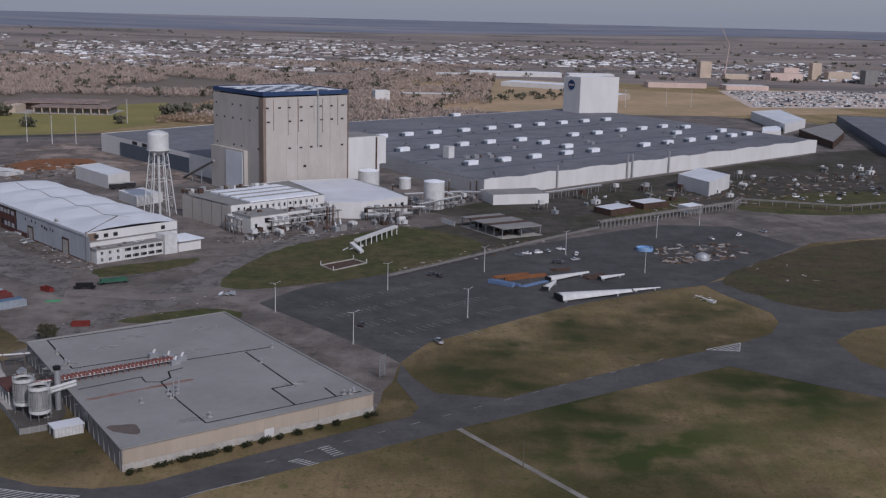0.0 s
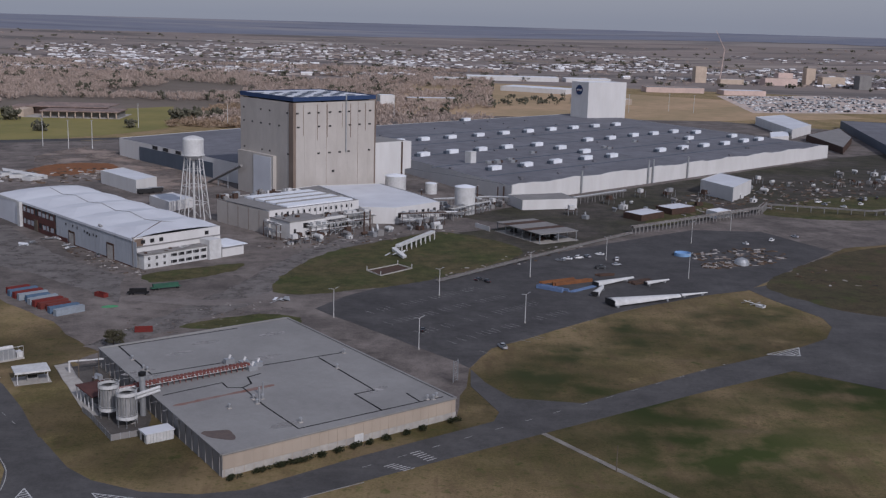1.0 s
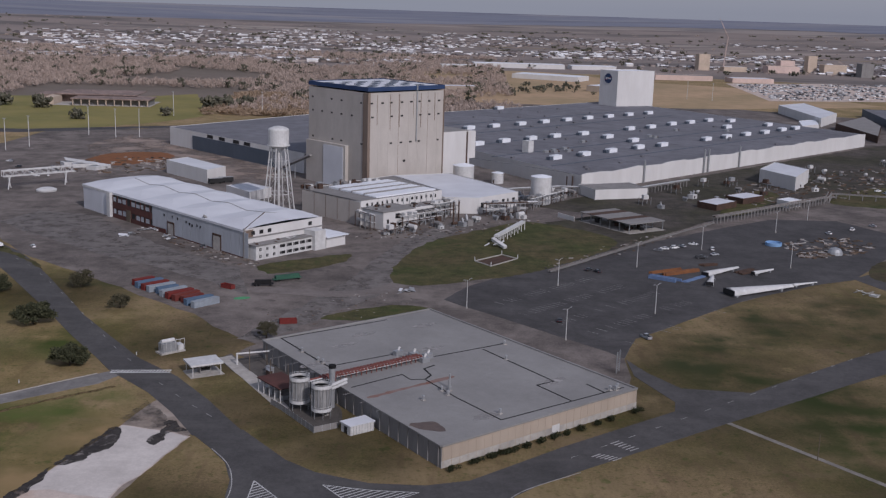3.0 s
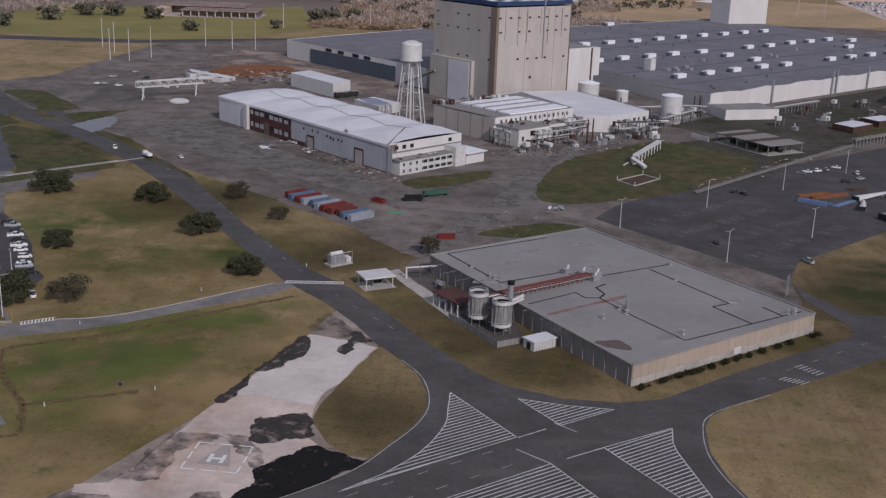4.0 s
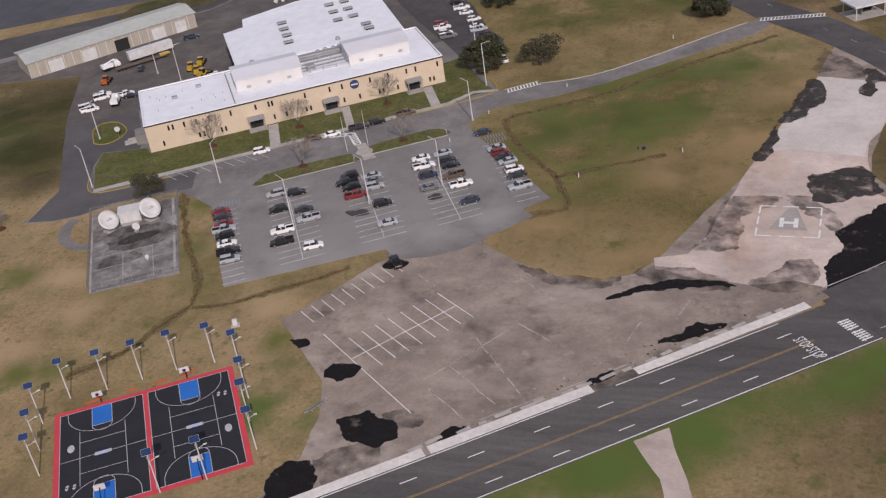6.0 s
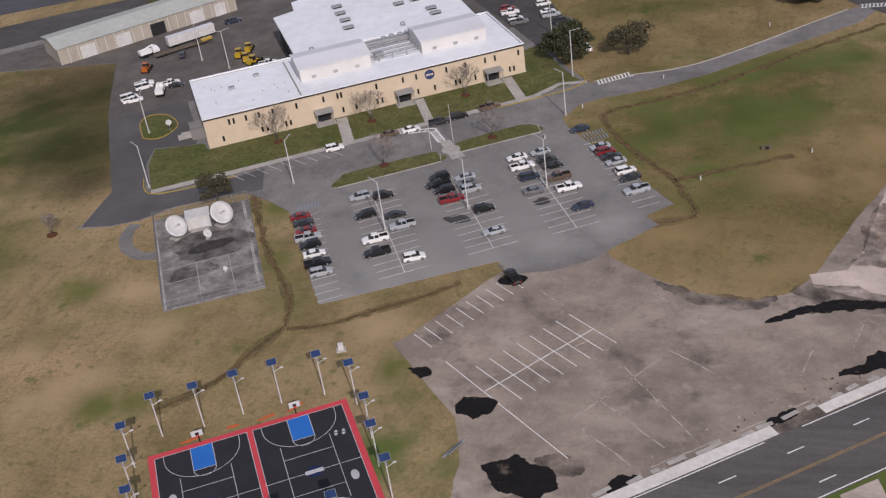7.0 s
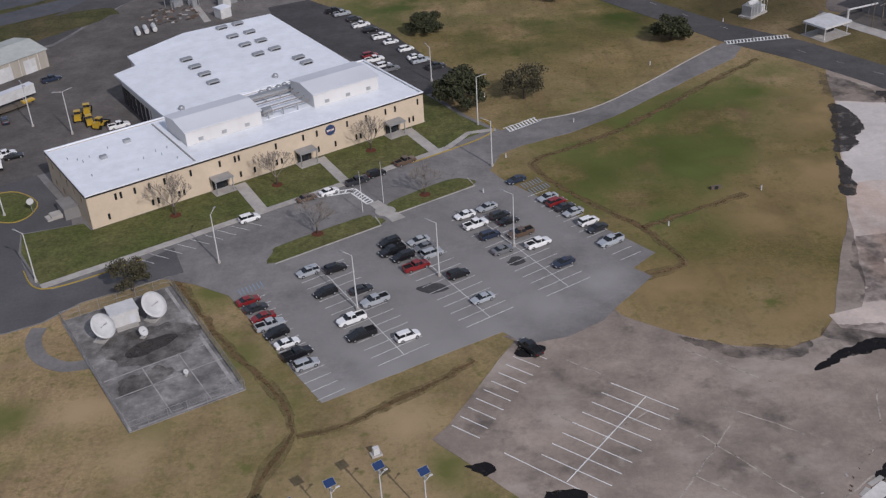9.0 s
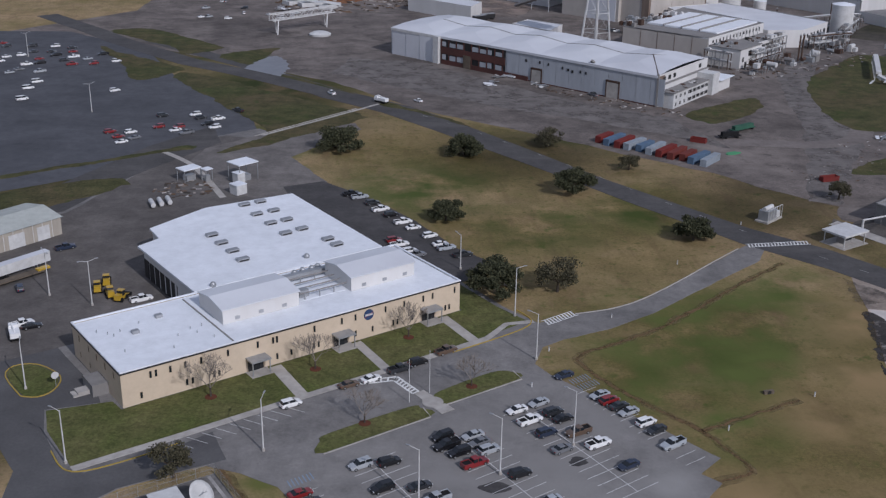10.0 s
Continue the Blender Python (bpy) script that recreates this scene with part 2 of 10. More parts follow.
CONCRETE = mat("pale_concrete", (0.63, 0.532, 0.468), (0.47, 0.395, 0.348), (0.29, 0.243, 0.214), large=0.045, fine=0.07, amount=0.6, rough=0.9, mottle=(0.08, 0.18), grain=0.06)
WALKWAY = mat("walk_concrete", (0.44, 0.415, 0.38), (0.34, 0.32, 0.295), large=0.15, fine=2.0, amount=0.35, mottle=(0.5, 0.2))
TAR = mat("fresh_tar", (0.011, 0.010, 0.011), (0.007, 0.007, 0.008), (0.030, 0.027, 0.026), large=0.2, fine=0.8, amount=0.4, rough=0.9)
PAINT = mat("white_paint_marking", (0.78, 0.78, 0.76), (0.62, 0.62, 0.60), (0.40, 0.40, 0.39), large=0.3, fine=2.0, amount=0.4, rough=0.8)
STALLPAINT = mat("stall_paint", (0.66, 0.66, 0.645), (0.52, 0.52, 0.51), (0.36, 0.355, 0.35), large=0.3, fine=1.5, amount=0.4, rough=0.8)
WORNPAINT = mat("worn_paint_marking", (0.48, 0.47, 0.455), (0.32, 0.31, 0.30), (0.18, 0.175, 0.17), large=0.25, fine=1.2, amount=0.6, rough=0.8)
YELLOW = mat("yellow_paint", (0.42, 0.30, 0.06), (0.34, 0.25, 0.07), large=0.3, fine=2)
BLUEPAINT = mat("blue_stall_paint", (0.20, 0.27, 0.36), (0.24, 0.30, 0.37), large=0.3, fine=2)
WHITEROOF = mat("white_roof", (0.80, 0.825, 0.86), (0.73, 0.755, 0.79), (0.58, 0.60, 0.625), large=0.05, fine=0.25, amount=0.5, rough=0.55, mottle=(0.2, 0.09))
GREYROOF = mat("grey_membrane_roof", (0.278, 0.272, 0.262), (0.238, 0.232, 0.224), (0.200, 0.193, 0.185), large=0.03, fine=0.35, amount=0.35, rough=0.8, turn=38, mottle=(0.05, 0.10), grain=0.04)
MAINROOF = mat("plant_roof", (0.190, 0.190, 0.208), (0.150, 0.150, 0.163), (0.110, 0.110, 0.120), large=0.018, fine=0.10, amount=0.65, rough=0.8, mottle=(0.06, 0.2))
HANGROOF = mat("hangar_roof", (0.66, 0.675, 0.70), (0.57, 0.58, 0.61), (0.44, 0.445, 0.465), large=0.03, fine=0.2, amount=0.4, rough=0.6, mottle=(0.1, 0.12))
TAN = mat("tan_precast_wall", (0.60, 0.495, 0.370), (0.56, 0.46, 0.345), (0.50, 0.41, 0.305), large=0.1, fine=0.6, amount=0.4, rough=0.85, mottle=(0.4, 0.08))
BEIGE = mat("beige_panel_wall", (0.42, 0.352, 0.285), (0.37, 0.31, 0.25), (0.29, 0.24, 0.19), large=0.1, fine=0.6, amount=0.45, rough=0.85, stretch=(1, 1, 0.3), mottle=(0.3, 0.12))
GREYWALL = mat("grey_block_wall", (0.265, 0.255, 0.245), (0.22, 0.212, 0.205), (0.155, 0.147, 0.14), large=0.1, fine=0.5, amount=0.5, stretch=(1, 1, 0.25))
TOWERWALL = mat("weathered_panel_wall", (0.475, 0.442, 0.405), (0.435, 0.402, 0.366), (0.35, 0.315, 0.28), large=0.025, fine=0.1, amount=0.32, stretch=(1, 1, 0.45), mottle=(0.12, 0.08))
WHITEWALL = mat("white_siding", (0.68, 0.67, 0.655), (0.60, 0.59, 0.575), (0.40, 0.38, 0.355), large=0.06, fine=0.3, amount=0.5, stretch=(1, 1, 0.25), rough=0.7, mottle=(0.3, 0.1))
BLUEWALL = mat("blue_grey_siding", (0.43, 0.455, 0.485), (0.37, 0.39, 0.42), (0.25, 0.26, 0.275), large=0.06, fine=0.3, amount=0.5, stretch=(1, 1, 0.2), rough=0.7)
SLATEWALL = mat("slate_blue_siding", (0.085, 0.105, 0.135), (0.070, 0.088, 0.115), large=0.05, fine=0.4, amount=0.4, stretch=(1, 1, 0.2), rough=0.7)
NAVY = mat("navy_band", (0.042, 0.070, 0.150), (0.034, 0.058, 0.125), large=0.1, fine=0.5, amount=0.4)
REDWALL = mat("oxide_red_siding", (0.115, 0.052, 0.045), (0.085, 0.042, 0.037), (0.06, 0.036, 0.032), large=0.1, fine=0.5, amount=0.5)
RUST = mat("rust", (0.105, 0.064, 0.048), (0.070, 0.048, 0.038), (0.045, 0.034, 0.03), large=0.3, fine=1.5)
STEEL = mat("galvanised_steel", (0.42, 0.43, 0.44), (0.34, 0.35, 0.36), large=0.3, fine=2, amount=0.4, rough=0.5, metal=0.5)
WHITEMETAL = mat("white_metal", (0.62, 0.62, 0.61), (0.52, 0.52, 0.51), (0.38, 0.36, 0.34), large=0.2, fine=0.8, amount=0.4, rough=0.5)
DARK = mat("dark_opening", (0.012, 0.012, 0.014), (0.018, 0.017, 0.017), large=0.5, fine=2, rough=0.6)
BLACK = mat("black_rubber", (0.018, 0.018, 0.019), large=0.5, fine=3, rough=0.8)
GLASS = mat("dark_glass", (0.016, 0.019, 0.023), (0.022, 0.026, 0.030), large=0.5, fine=2, rough=0.08)
TIMBER = mat("weathered_timber", (0.16, 0.13, 0.10), (0.11, 0.09, 0.07), large=0.4, fine=3)
BARK = mat("bark", (0.095, 0.078, 0.062), (0.065, 0.054, 0.044), large=0.8, fine=4)
MULCH = mat("red_mulch", (0.13, 0.048, 0.028), (0.09, 0.036, 0.022), large=0.8, fine=4)
OAKLEAF = island_mat("oak_leaves", (0.026, 0.031, 0.017), (0.086, 0.088, 0.048))
HEDGELEAF = island_mat("hedge_leaves", (0.014, 0.019, 0.009), (0.042, 0.046, 0.022))
PALELEAF = island_mat("sparse_leaves", (0.045, 0.044, 0.026), (0.105, 0.094, 0.058))
# far evergreens and woods: distance haze is mixed into these pale colours
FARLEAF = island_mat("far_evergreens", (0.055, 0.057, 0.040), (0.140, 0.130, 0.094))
WOODS = island_mat("winter_woods", (0.275, 0.215, 0.180), (0.50, 0.410, 0.350), mid=(0.375, 0.300, 0.255))


def frayed(m, scale, low, high, least=0.0):
    """Thins a stain out in flecks, so that the paving shows through."""
    n, link = m.node_tree.nodes, m.node_tree.links
    geo = n.new("ShaderNodeNewGeometry")
    f = n.new("ShaderNodeTexNoise")
    f.inputs["Scale"].default_value, f.inputs["Detail"].default_value, f.inputs["Roughness"].default_value = scale, 9, 0.65
    link.new(geo.outputs["Position"], f.inputs["Vector"])
    r = n.new("ShaderNodeMapRange")
    r.inputs["From Min"].default_value, r.inputs["From Max"].default_value, r.inputs["To Min"].default_value = low, high, least
    link.new(f.outputs[0], r.inputs["Value"])
    link.new(r.outputs[0], n["Principled BSDF"].inputs["Alpha"])


flecks(OLDASPHALT, 0.05, 0.52, 0.66, (0.43, 0.375, 0.325), 0.6, stretch=(0.7, 1.4, 1), turn=36)       # bleached crust
flecks(OLDASPHALT, 0.22, 0.58, 0.72, (0.40, 0.35, 0.29), 0.6)
flecks(OLDASPHALT, 0.11, 0.56, 0.70, (0.075, 0.067, 0.062), 0.7)                                     # tarred spots
flecks(LOTASPHALT, 0.06, 0.55, 0.72, (0.30, 0.285, 0.27), 0.45, stretch=(1.6, 0.5, 1), turn=-30)
flecks(LOTASPHALT, 0.35, 0.62, 0.74, (0.09, 0.085, 0.082), 0.55)
tint_or_shade(LOTASPHALT, [(-290, 194, 9), (-280.5, 198.5, 9), (-270.5, 203.5, 10), (-262, 209, 10), (-250, 216, 10), (-239, 223, 9), (-295, 198, 8), (-276, 207, 12), (-258, 219, 12), (-285, 204, 10)], (0.31, 0.30, 0.285), 0.28, 0.56)     # bleached fall of the lot
tint_or_shade(LOTASPHALT, [(-272, 224, 40), (-255, 240, 34), (-288, 218, 34)], (0.235, 0.226, 0.216), 0.3, 0.6)
flecks(ASPHALT, 0.05, 0.55, 0.72, (0.125, 0.118, 0.112), 0.6, stretch=(0.4, 1.8, 1), turn=-54)
flecks(CONCRETE, 0.05, 0.50, 0.66, (0.47, 0.325, 0.235), 0.6, stretch=(1.5, 0.6, 1), turn=20)            # rusty wash
flecks(CONCRETE, 0.09, 0.56, 0.72, (0.27, 0.215, 0.18), 0.6)
flecks(DIRTYARD, 0.03, 0.52, 0.68, (0.28, 0.245, 0.22), 0.55)
flecks(DIRTYARD, 0.10, 0.58, 0.70, (0.055, 0.05, 0.045), 0.6)
flecks(YARDGRASS, 0.05, 0.54, 0.68, (0.120, 0.090, 0.052), 0.6)
flecks(YARDGRASS, 0.14, 0.58, 0.68, (0.045, 0.064, 0.016), 0.7)

# ---- building helpers ----
def part(name, bm, material, parent=None, label="", smooth=False):
    """Links a bmesh as one mesh object under a thing or a part."""
    me = bpy.data.meshes.new(name)
    bm.to_mesh(me)
    bm.free()
    if smooth:
        me.shade_smooth()
    me.materials.append(material)
    ob = new(name, me)
    if parent:
        ob.parent = parent
    if label:
        ob["label"] = label
    return ob


def thing(name, label, category, m=None, group="", kind=""):
    ob = new(name)
    ob.empty_display_size = 1
    if m is not None:
        ob.matrix_world = m
    return tagged(ob, label, category, group, kind)


def box(bm, x0, y0, z0, x1, y1, z1, m=None):
    co = [(x0, y0, z0), (x1, y0, z0), (x1, y1, z0), (x0, y1, z0), (x0, y0, z1), (x1, y0, z1), (x1, y1, z1), (x0, y1, z1)]
    v = [bm.verts.new(m @ Vector(c) if m is not None else c) for c in co]
    for f in ((3, 2, 1, 0), (4, 5, 6, 7), (0, 1, 5, 4), (1, 2, 6, 5), (2, 3, 7, 6), (3, 0, 4, 7)):
        bm.faces.new([v[i] for i in f])
    return bm


def boxes(*dims):
    bm = bmesh.new()
    for d in dims:
        box(bm, *d)
    return bm


def prism(poly, z0, z1, bm=None, cap=True, bottom=True):
    """An upright prism on a polygon, given counter-clockwise."""
    bm = bm or bmesh.new()
    area = sum(a[0] * b[1] - b[0] * a[1] for a, b in zip(poly, poly[1:] + poly[:1]))
    poly = list(poly) if area > 0 else list(reversed(poly))
    lo = [bm.verts.new((x, y, z0)) for x, y in poly]
    hi = [bm.verts.new((x, y, z1)) for x, y in poly]
    n = len(poly)
    for i in range(n):
        bm.faces.new((lo[i], lo[(i + 1) % n], hi[(i + 1) % n], hi[i]))
    if cap:
        bm.faces.new(hi)
    if bottom:
        bm.faces.new(list(reversed(lo)))
    return bm


def rounded(poly, steps=4, closed=True):
    """A smooth line through the corners (Catmull-Rom)."""
    out, n = [], len(poly)
    for i in range(n if closed else n - 1):
        p = [Vector(poly[(i + k) % n] if closed else poly[min(max(i + k, 0), n - 1)]) for k in (-1, 0, 1, 2)]
        for s in range(steps):
            t = s / steps
            q = 0.5 * (2 * p[1] + (p[2] - p[0]) * t + (2 * p[0] - 5 * p[1] + 4 * p[2] - p[3]) * t * t + (3 * p[1] - p[0] - 3 * p[2] + p[3]) * t ** 3)
            out.append((q.x, q.y))
    if not closed:
        out.append(tuple(poly[-1]))
    return out


def ragged(poly, step=3.0, amp=0.5, freq=0.12, closed=True):
    """Subdivides an outline and makes it uneven."""
    out = []
    for a, b in zip(poly, poly[1:] + (poly[:1] if closed else [])):
        a, b = Vector(a), Vector(b)
        k = max(1, int((b - a).length / step))
        for i in range(k):
            p = a.lerp(b, i / k)
            nx = noise.noise((p.x * freq, p.y * freq, 3.1)) + 0.5 * noise.noise((p.x * freq * 3, p.y * freq * 3, 7.7))
            ny = noise.noise((p.x * freq, p.y * freq, 13.1)) + 0.5 * noise.noise((p.x * freq * 3, p.y * freq * 3, 17.7))
            out.append((p.x + nx * amp, p.y + ny * amp))
    return out


def strip(bm, line, left, right, z0, z1):
    """A band along a line, so wide to its left and right."""
    pts = [Vector(p) for p in line]
    L, R = [], []
    for i, p in enumerate(pts):
        d = (pts[min(i + 1, len(pts) - 1)] - pts[max(i - 1, 0)]).normalized()
        n = Vector((-d.y, d.x))
        L.append(p + n * left)
        R.append(p - n * right)
    for i in range(len(pts) - 1):
        q = [R[i], R[i + 1], L[i + 1], L[i]]
        lo = [bm.verts.new((v.x, v.y, z0)) for v in q]
        hi = [bm.verts.new((v.x, v.y, z1)) for v in q]
        bm.faces.new(hi)
        for k in range(4):
            bm.faces.new((lo[k], lo[(k + 1) % 4], hi[(k + 1) % 4], hi[k]))
    return bm


def bar(bm, a, b, w, z=0.0, h=0.012):
    """A painted line from a to b."""
    return strip(bm, [a, b], w / 2, w / 2, z, z + h)


def tube(bm, a, b, r0, r1=None, n=8, caps=True):
    """A tapered round bar between two points."""
    a, b = Vector(a), Vector(b)
    r1 = r0 if r1 is None else r1
    q = (b - a).to_track_quat("Z", "Y")
    A, B = [], []
    for i in range(n):
        c = Vector((math.cos(2 * math.pi * i / n), math.sin(2 * math.pi * i / n), 0))
        A.append(bm.verts.new(a + q @ (c * r0)))
        B.append(bm.verts.new(b + q @ (c * r1)))
    for i in range(n):
        bm.faces.new((A[i], A[(i + 1) % n], B[(i + 1) % n], B[i]))
    if caps:
        bm.faces.new(list(reversed(A)))
        bm.faces.new(B)
    return bm


def lathe(bm, profile, x=0.0, y=0.0, n=24):
    """A round body from (radius, height) pairs."""
    rings = []
    for r, z in profile:
        rings.append([bm.verts.new((x + r * math.cos(2 * math.pi * i / n), y + r * math.sin(2 * math.pi * i / n), z)) for i in range(n)])
    for a, b in zip(rings, rings[1:]):
        for i in range(n):
            bm.faces.new((a[i], a[(i + 1) % n], b[(i + 1) % n], b[i]))
    bm.faces.new(list(reversed(rings[0])))
    bm.faces.new(rings[-1])
    return bm


OFFICE = pose(-344.6, 258.8, 0, 0, 0, 30.4)      # the office plot: x along the front, y to the back


def plot(*pts):
    """Points of the office plot in the world."""
    return [tuple((OFFICE @ Vector((u, v, 0)))[:2]) for u, v in pts]


def blotch(pts):
    """An uneven, frayed outline through the given corners."""
    return ragged(ragged(rounded(pts), 1.0, 1.5, 0.22), 0.45, 0.45, 0.9)


def paving(name, poly, material, z, label, category, kind="structure"):
    ob = part(name, prism(poly, -0.2, z), material)
    return tagged(ob, label, category, kind=kind)


# ---- the ground and its paving ----
def ground_sheet():
    """One sheet to the horizon: flat, and rising gently past three kilometres."""
    bm = bmesh.new()
    radii = [0, 120, 250, 400, 600, 850, 1150, 1500, 1900, 2300, 2700, 3000, 3200, 3400, 3600, 3800, 4000, 4200, 4400, 4600, 4800]
    n, rings = 96, []
    for r in radii[1:]:
        k = min(max((r - 3000) / 1800, 0), 1)
        rings.append([bm.verts.new((-120 + r * math.cos(2 * math.pi * i / n), 60 + r * math.sin(2 * math.pi * i / n), 86 * k ** 1.4)) for i in range(n)])
    c = bm.verts.new((-120, 60, 0))
    for i in range(n):
        bm.faces.new((c, rings[0][i], rings[0][(i + 1) % n]))
    for a, b in zip(rings, rings[1:]):
        for i in range(n):
            bm.faces.new((a[i], b[i], b[(i + 1) % n], a[(i + 1) % n]))
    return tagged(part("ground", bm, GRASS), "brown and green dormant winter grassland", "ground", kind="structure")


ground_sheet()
paving("plant_yard", ragged([(-262, 505), (-205, 450), (-168, 413), (-150, 388), (-136, 373), (-133, 361), (-76, 404), (-14, 319), (-9, 366), (0, 391), (60, 452), (101, 481), (122, 492), (203, 597), (300, 640), (480, 760), (640, 1000), (560, 1250), (330, 1400), (0, 1400), (-330, 1010), (-400, 1000), (-420, 760), (-480, 690), (-395, 645), (-300, 560)], 8, 1.5), DIRTYARD, 0.03, "worn dirty asphalt yard of the plant", "yard")
# darker than the plant yard: cloud shade is kept in this ground colour
paving("works_yard", ragged([(4, 524), (91, 630), (190, 712), (420, 805), (560, 1000), (440, 1090), (349, 1028), (40, 718), (-8, 664), (28, 640), (-8, 612), (24, 568)], 8, 2.0), mat("works_ground", (0.088, 0.076, 0.068), (0.050, 0.048, 0.028), (0.028, 0.026, 0.022), large=0.02, fine=0.12, amount=0.7, rough=0.9, mottle=(0.07, 0.45), grain=0.25), 0.036, "weedy ground before the factory, darkened as under cloud", "yard")
paving("east_lot", ragged([(-70, 441), (-14, 375), (-9, 367), (0, 391), (60, 452), (101, 481), (122, 492), (150, 530), (194, 587), (170, 640), (130, 640), (87, 605), (-18, 512), (-60, 462)], 6, 0.6), DARKASPHALT, 0.05, "dark asphalt parking lot with faded stall lines", "parking lot")
paving("far_lot", ragged([(-402, 408), (-360, 436), (-329, 474), (-335, 511), (-373, 574), (-395, 636), (-445, 690), (-640, 700), (-700, 420), (-560, 330)], 8, 0.8), mat("blue_grey_asphalt", (0.100, 0.102, 0.112), (0.078, 0.080, 0.088), (0.056, 0.057, 0.062), large=0.02, fine=0.3, amount=0.5, rough=0.85, mottle=(0.06, 0.25)), 0.04, "large dark asphalt staff parking lot", "parking lot")

CORE = [(-168, 193), (-155.6, 203.5), (-143, 216.5), (-136.5, 229), (-131.3, 240), (-128.6, 250), (-129, 261), (-132, 272), (-137.6, 281.6), (-144, 291), (-130.7, 295), (-116.6, 274.6), (-108, 266.8), (-93.8, 260.6), (-79.6, 259.8), (-69, 263), (-45, 265.5), (-51, 260.8), (-57.4, 254.4), (-59.9, 247.8), (-61.2, 234.4), (-59.3, 221.3), (-54, 205), (-40, 180), (-10, 140), (40, 60), (330, -404), (312, -414), (22, 50), (-40, 130), (-72, 178), (-94.5, 189.2), (-106.5, 191.9), (-121.3, 192.2), (-135, 190.1), (-149.4, 185.2), (-158.5, 180.5)]
paving("road_junction", CORE, ASPHALT, 0.072, "grey asphalt crossroads with painted islands", "road")
paving("north_boulevard", [(-144, 290), (-153, 307), (-164, 324), (-181, 344), (-189, 357.5), (-204, 381), (-218, 405), (-242, 444), (-258, 470), (-270, 488), (-280, 503), (-305, 530), (-342, 590), (-400, 660), (-388, 664), (-326, 584), (-298, 546), (-268, 513), (-255, 494), (-239, 466), (-223, 437), (-207.5, 408), (-191.5, 383), (-174.5, 357), (-158, 339), (-144, 317.5), (-136, 303), (-130.7, 294)], ASPHALT, 0.069, "long grey asphalt road past the hangar", "road")
paving("east_road", [(-69, 262.5), (-40.6, 287), (-3, 316), (-1, 324), (-9, 348), (-8.5, 366), (-4, 352), (4, 337), (26, 334), (75, 373), (112, 398), (131, 415), (135, 360), (131, 354), (105, 373), (69, 349), (7.5, 304.5), (-38.8, 270.3), (-46, 264.5)], ASPHALT, 0.066, "grey asphalt road along the low building", "road")
paving("east_junction", [(112, 397), (131, 415), (139, 432), (140, 446), (128, 474), (122, 494), (133, 503), (148, 466), (168, 451), (191, 458), (330, 530), (342, 508), (186, 434), (167, 424), (153, 407), (154, 382), (162, 369), (182, 340), (300, 260), (280, 240), (185, 320), (131, 354), (105, 374)], ASPHALT, 0.063, "broad grey asphalt road fork", "road")
AX = Vector((0.807, 0.591))            # the boulevard's way
def boulevard(s, off):
    p = Vector((-218.3, 141.7)) + AX * s + Vector((-AX.y, AX.x)) * off
    return (p.x, p.y)


paving("road_joint", [boulevard(69, -6), boulevard(90, -6), boulevard(90, 6), boulevard(82, 9.6), boulevard(69, 9.2)], ASPHALT, 0.0635, "grey asphalt where the road meets the junction", "road")
paving("boulevard", [boulevard(-900, -6.05), boulevard(70, -6.05), boulevard(70, 7.9), boulevard(-900, 7.9)], mat("boulevard_asphalt", (0.122, 0.116, 0.111), (0.094, 0.089, 0.086), (0.064, 0.061, 0.059), large=0.04, fine=0.5, amount=0.5, rough=0.85, turn=36, stretch=(0.2, 1.4, 1), mottle=(0.1, 0.25), grain=0.08), 0.065, "two-way dark asphalt road with dashed lanes", "road")
OLDLOT = [(-260, 206), (-258, 204.5), (-271, 182.5), (-274, 179.5), (-258, 160), (-254.8, 149), (-254.5, 139), (-258, 129), (-264, 121), boulevard(-20, 8), boulevard(62, 8), (-155.6, 204), (-143, 217), (-140.4, 223), (-145.4, 223.7), (-149.8, 228.8), (-155.6, 240), (-155, 250), (-152.5, 260.6), (-144.5, 291), (-153.5, 311), (-160, 318), (-165.5, 296), (-175.4, 254), (-185, 236), (-194, 217.5), (-199.7, 203.7), (-204.3, 198.3), (-210.8, 195.6), (-220.2, 197.5), (-228.5, 202.6), (-237, 209.5), (-240, 216)]
paving("old_lot", ragged(OLDLOT, 3, 0.5), OLDASPHALT, 0.045, "disused brownish worn asphalt lot", "parking lot")
paving("helipad_apron", ragged([(-164.9, 296.8), (-151.1, 293), (-144.4, 289.4), (-148.3, 276.6), (-151.9, 262.6), (-154.8, 257.8), (-156.1, 247.8), (-155.9, 232.7), (-152.2, 228.1), (-155.8, 223.5), (-159.9, 221.8), (-163.7, 214.4), (-162.9, 206.2), (-166.4, 199.5), (-167, 194.4), (-172.8, 196.6), (-181.1, 195), (-191.2, 197), (-199.8, 200.6), (-200.4, 204.6), (-193.7, 206.3), (-189.9, 213.5), (-185.7, 230.5), (-180.5, 249.4), (-176.1, 262.6)], 2.5, 0.5, 0.2), CONCRETE, 0.058, "pale stained concrete helicopter apron", "apron")
paving("apron_slab", ragged([(-164.6, 296.4), (-151.3, 292.6), (-144.9, 289), (-148.7, 276.6), (-152.3, 262.6), (-155.2, 257.8), (-156.4, 249.6), (-164, 251), (-171.5, 254), (-179, 252.6), (-175.8, 262.6)], 2, 0.3, 0.2), mat("bright_concrete", (0.60, 0.555, 0.515), (0.52, 0.48, 0.445), (0.40, 0.365, 0.335), large=0.06, fine=0.3, amount=0.5, rough=0.9, mottle=(0.1, 0.12), grain=0.05), 0.061, "brighter concrete slab of the helicopter apron", "apron")
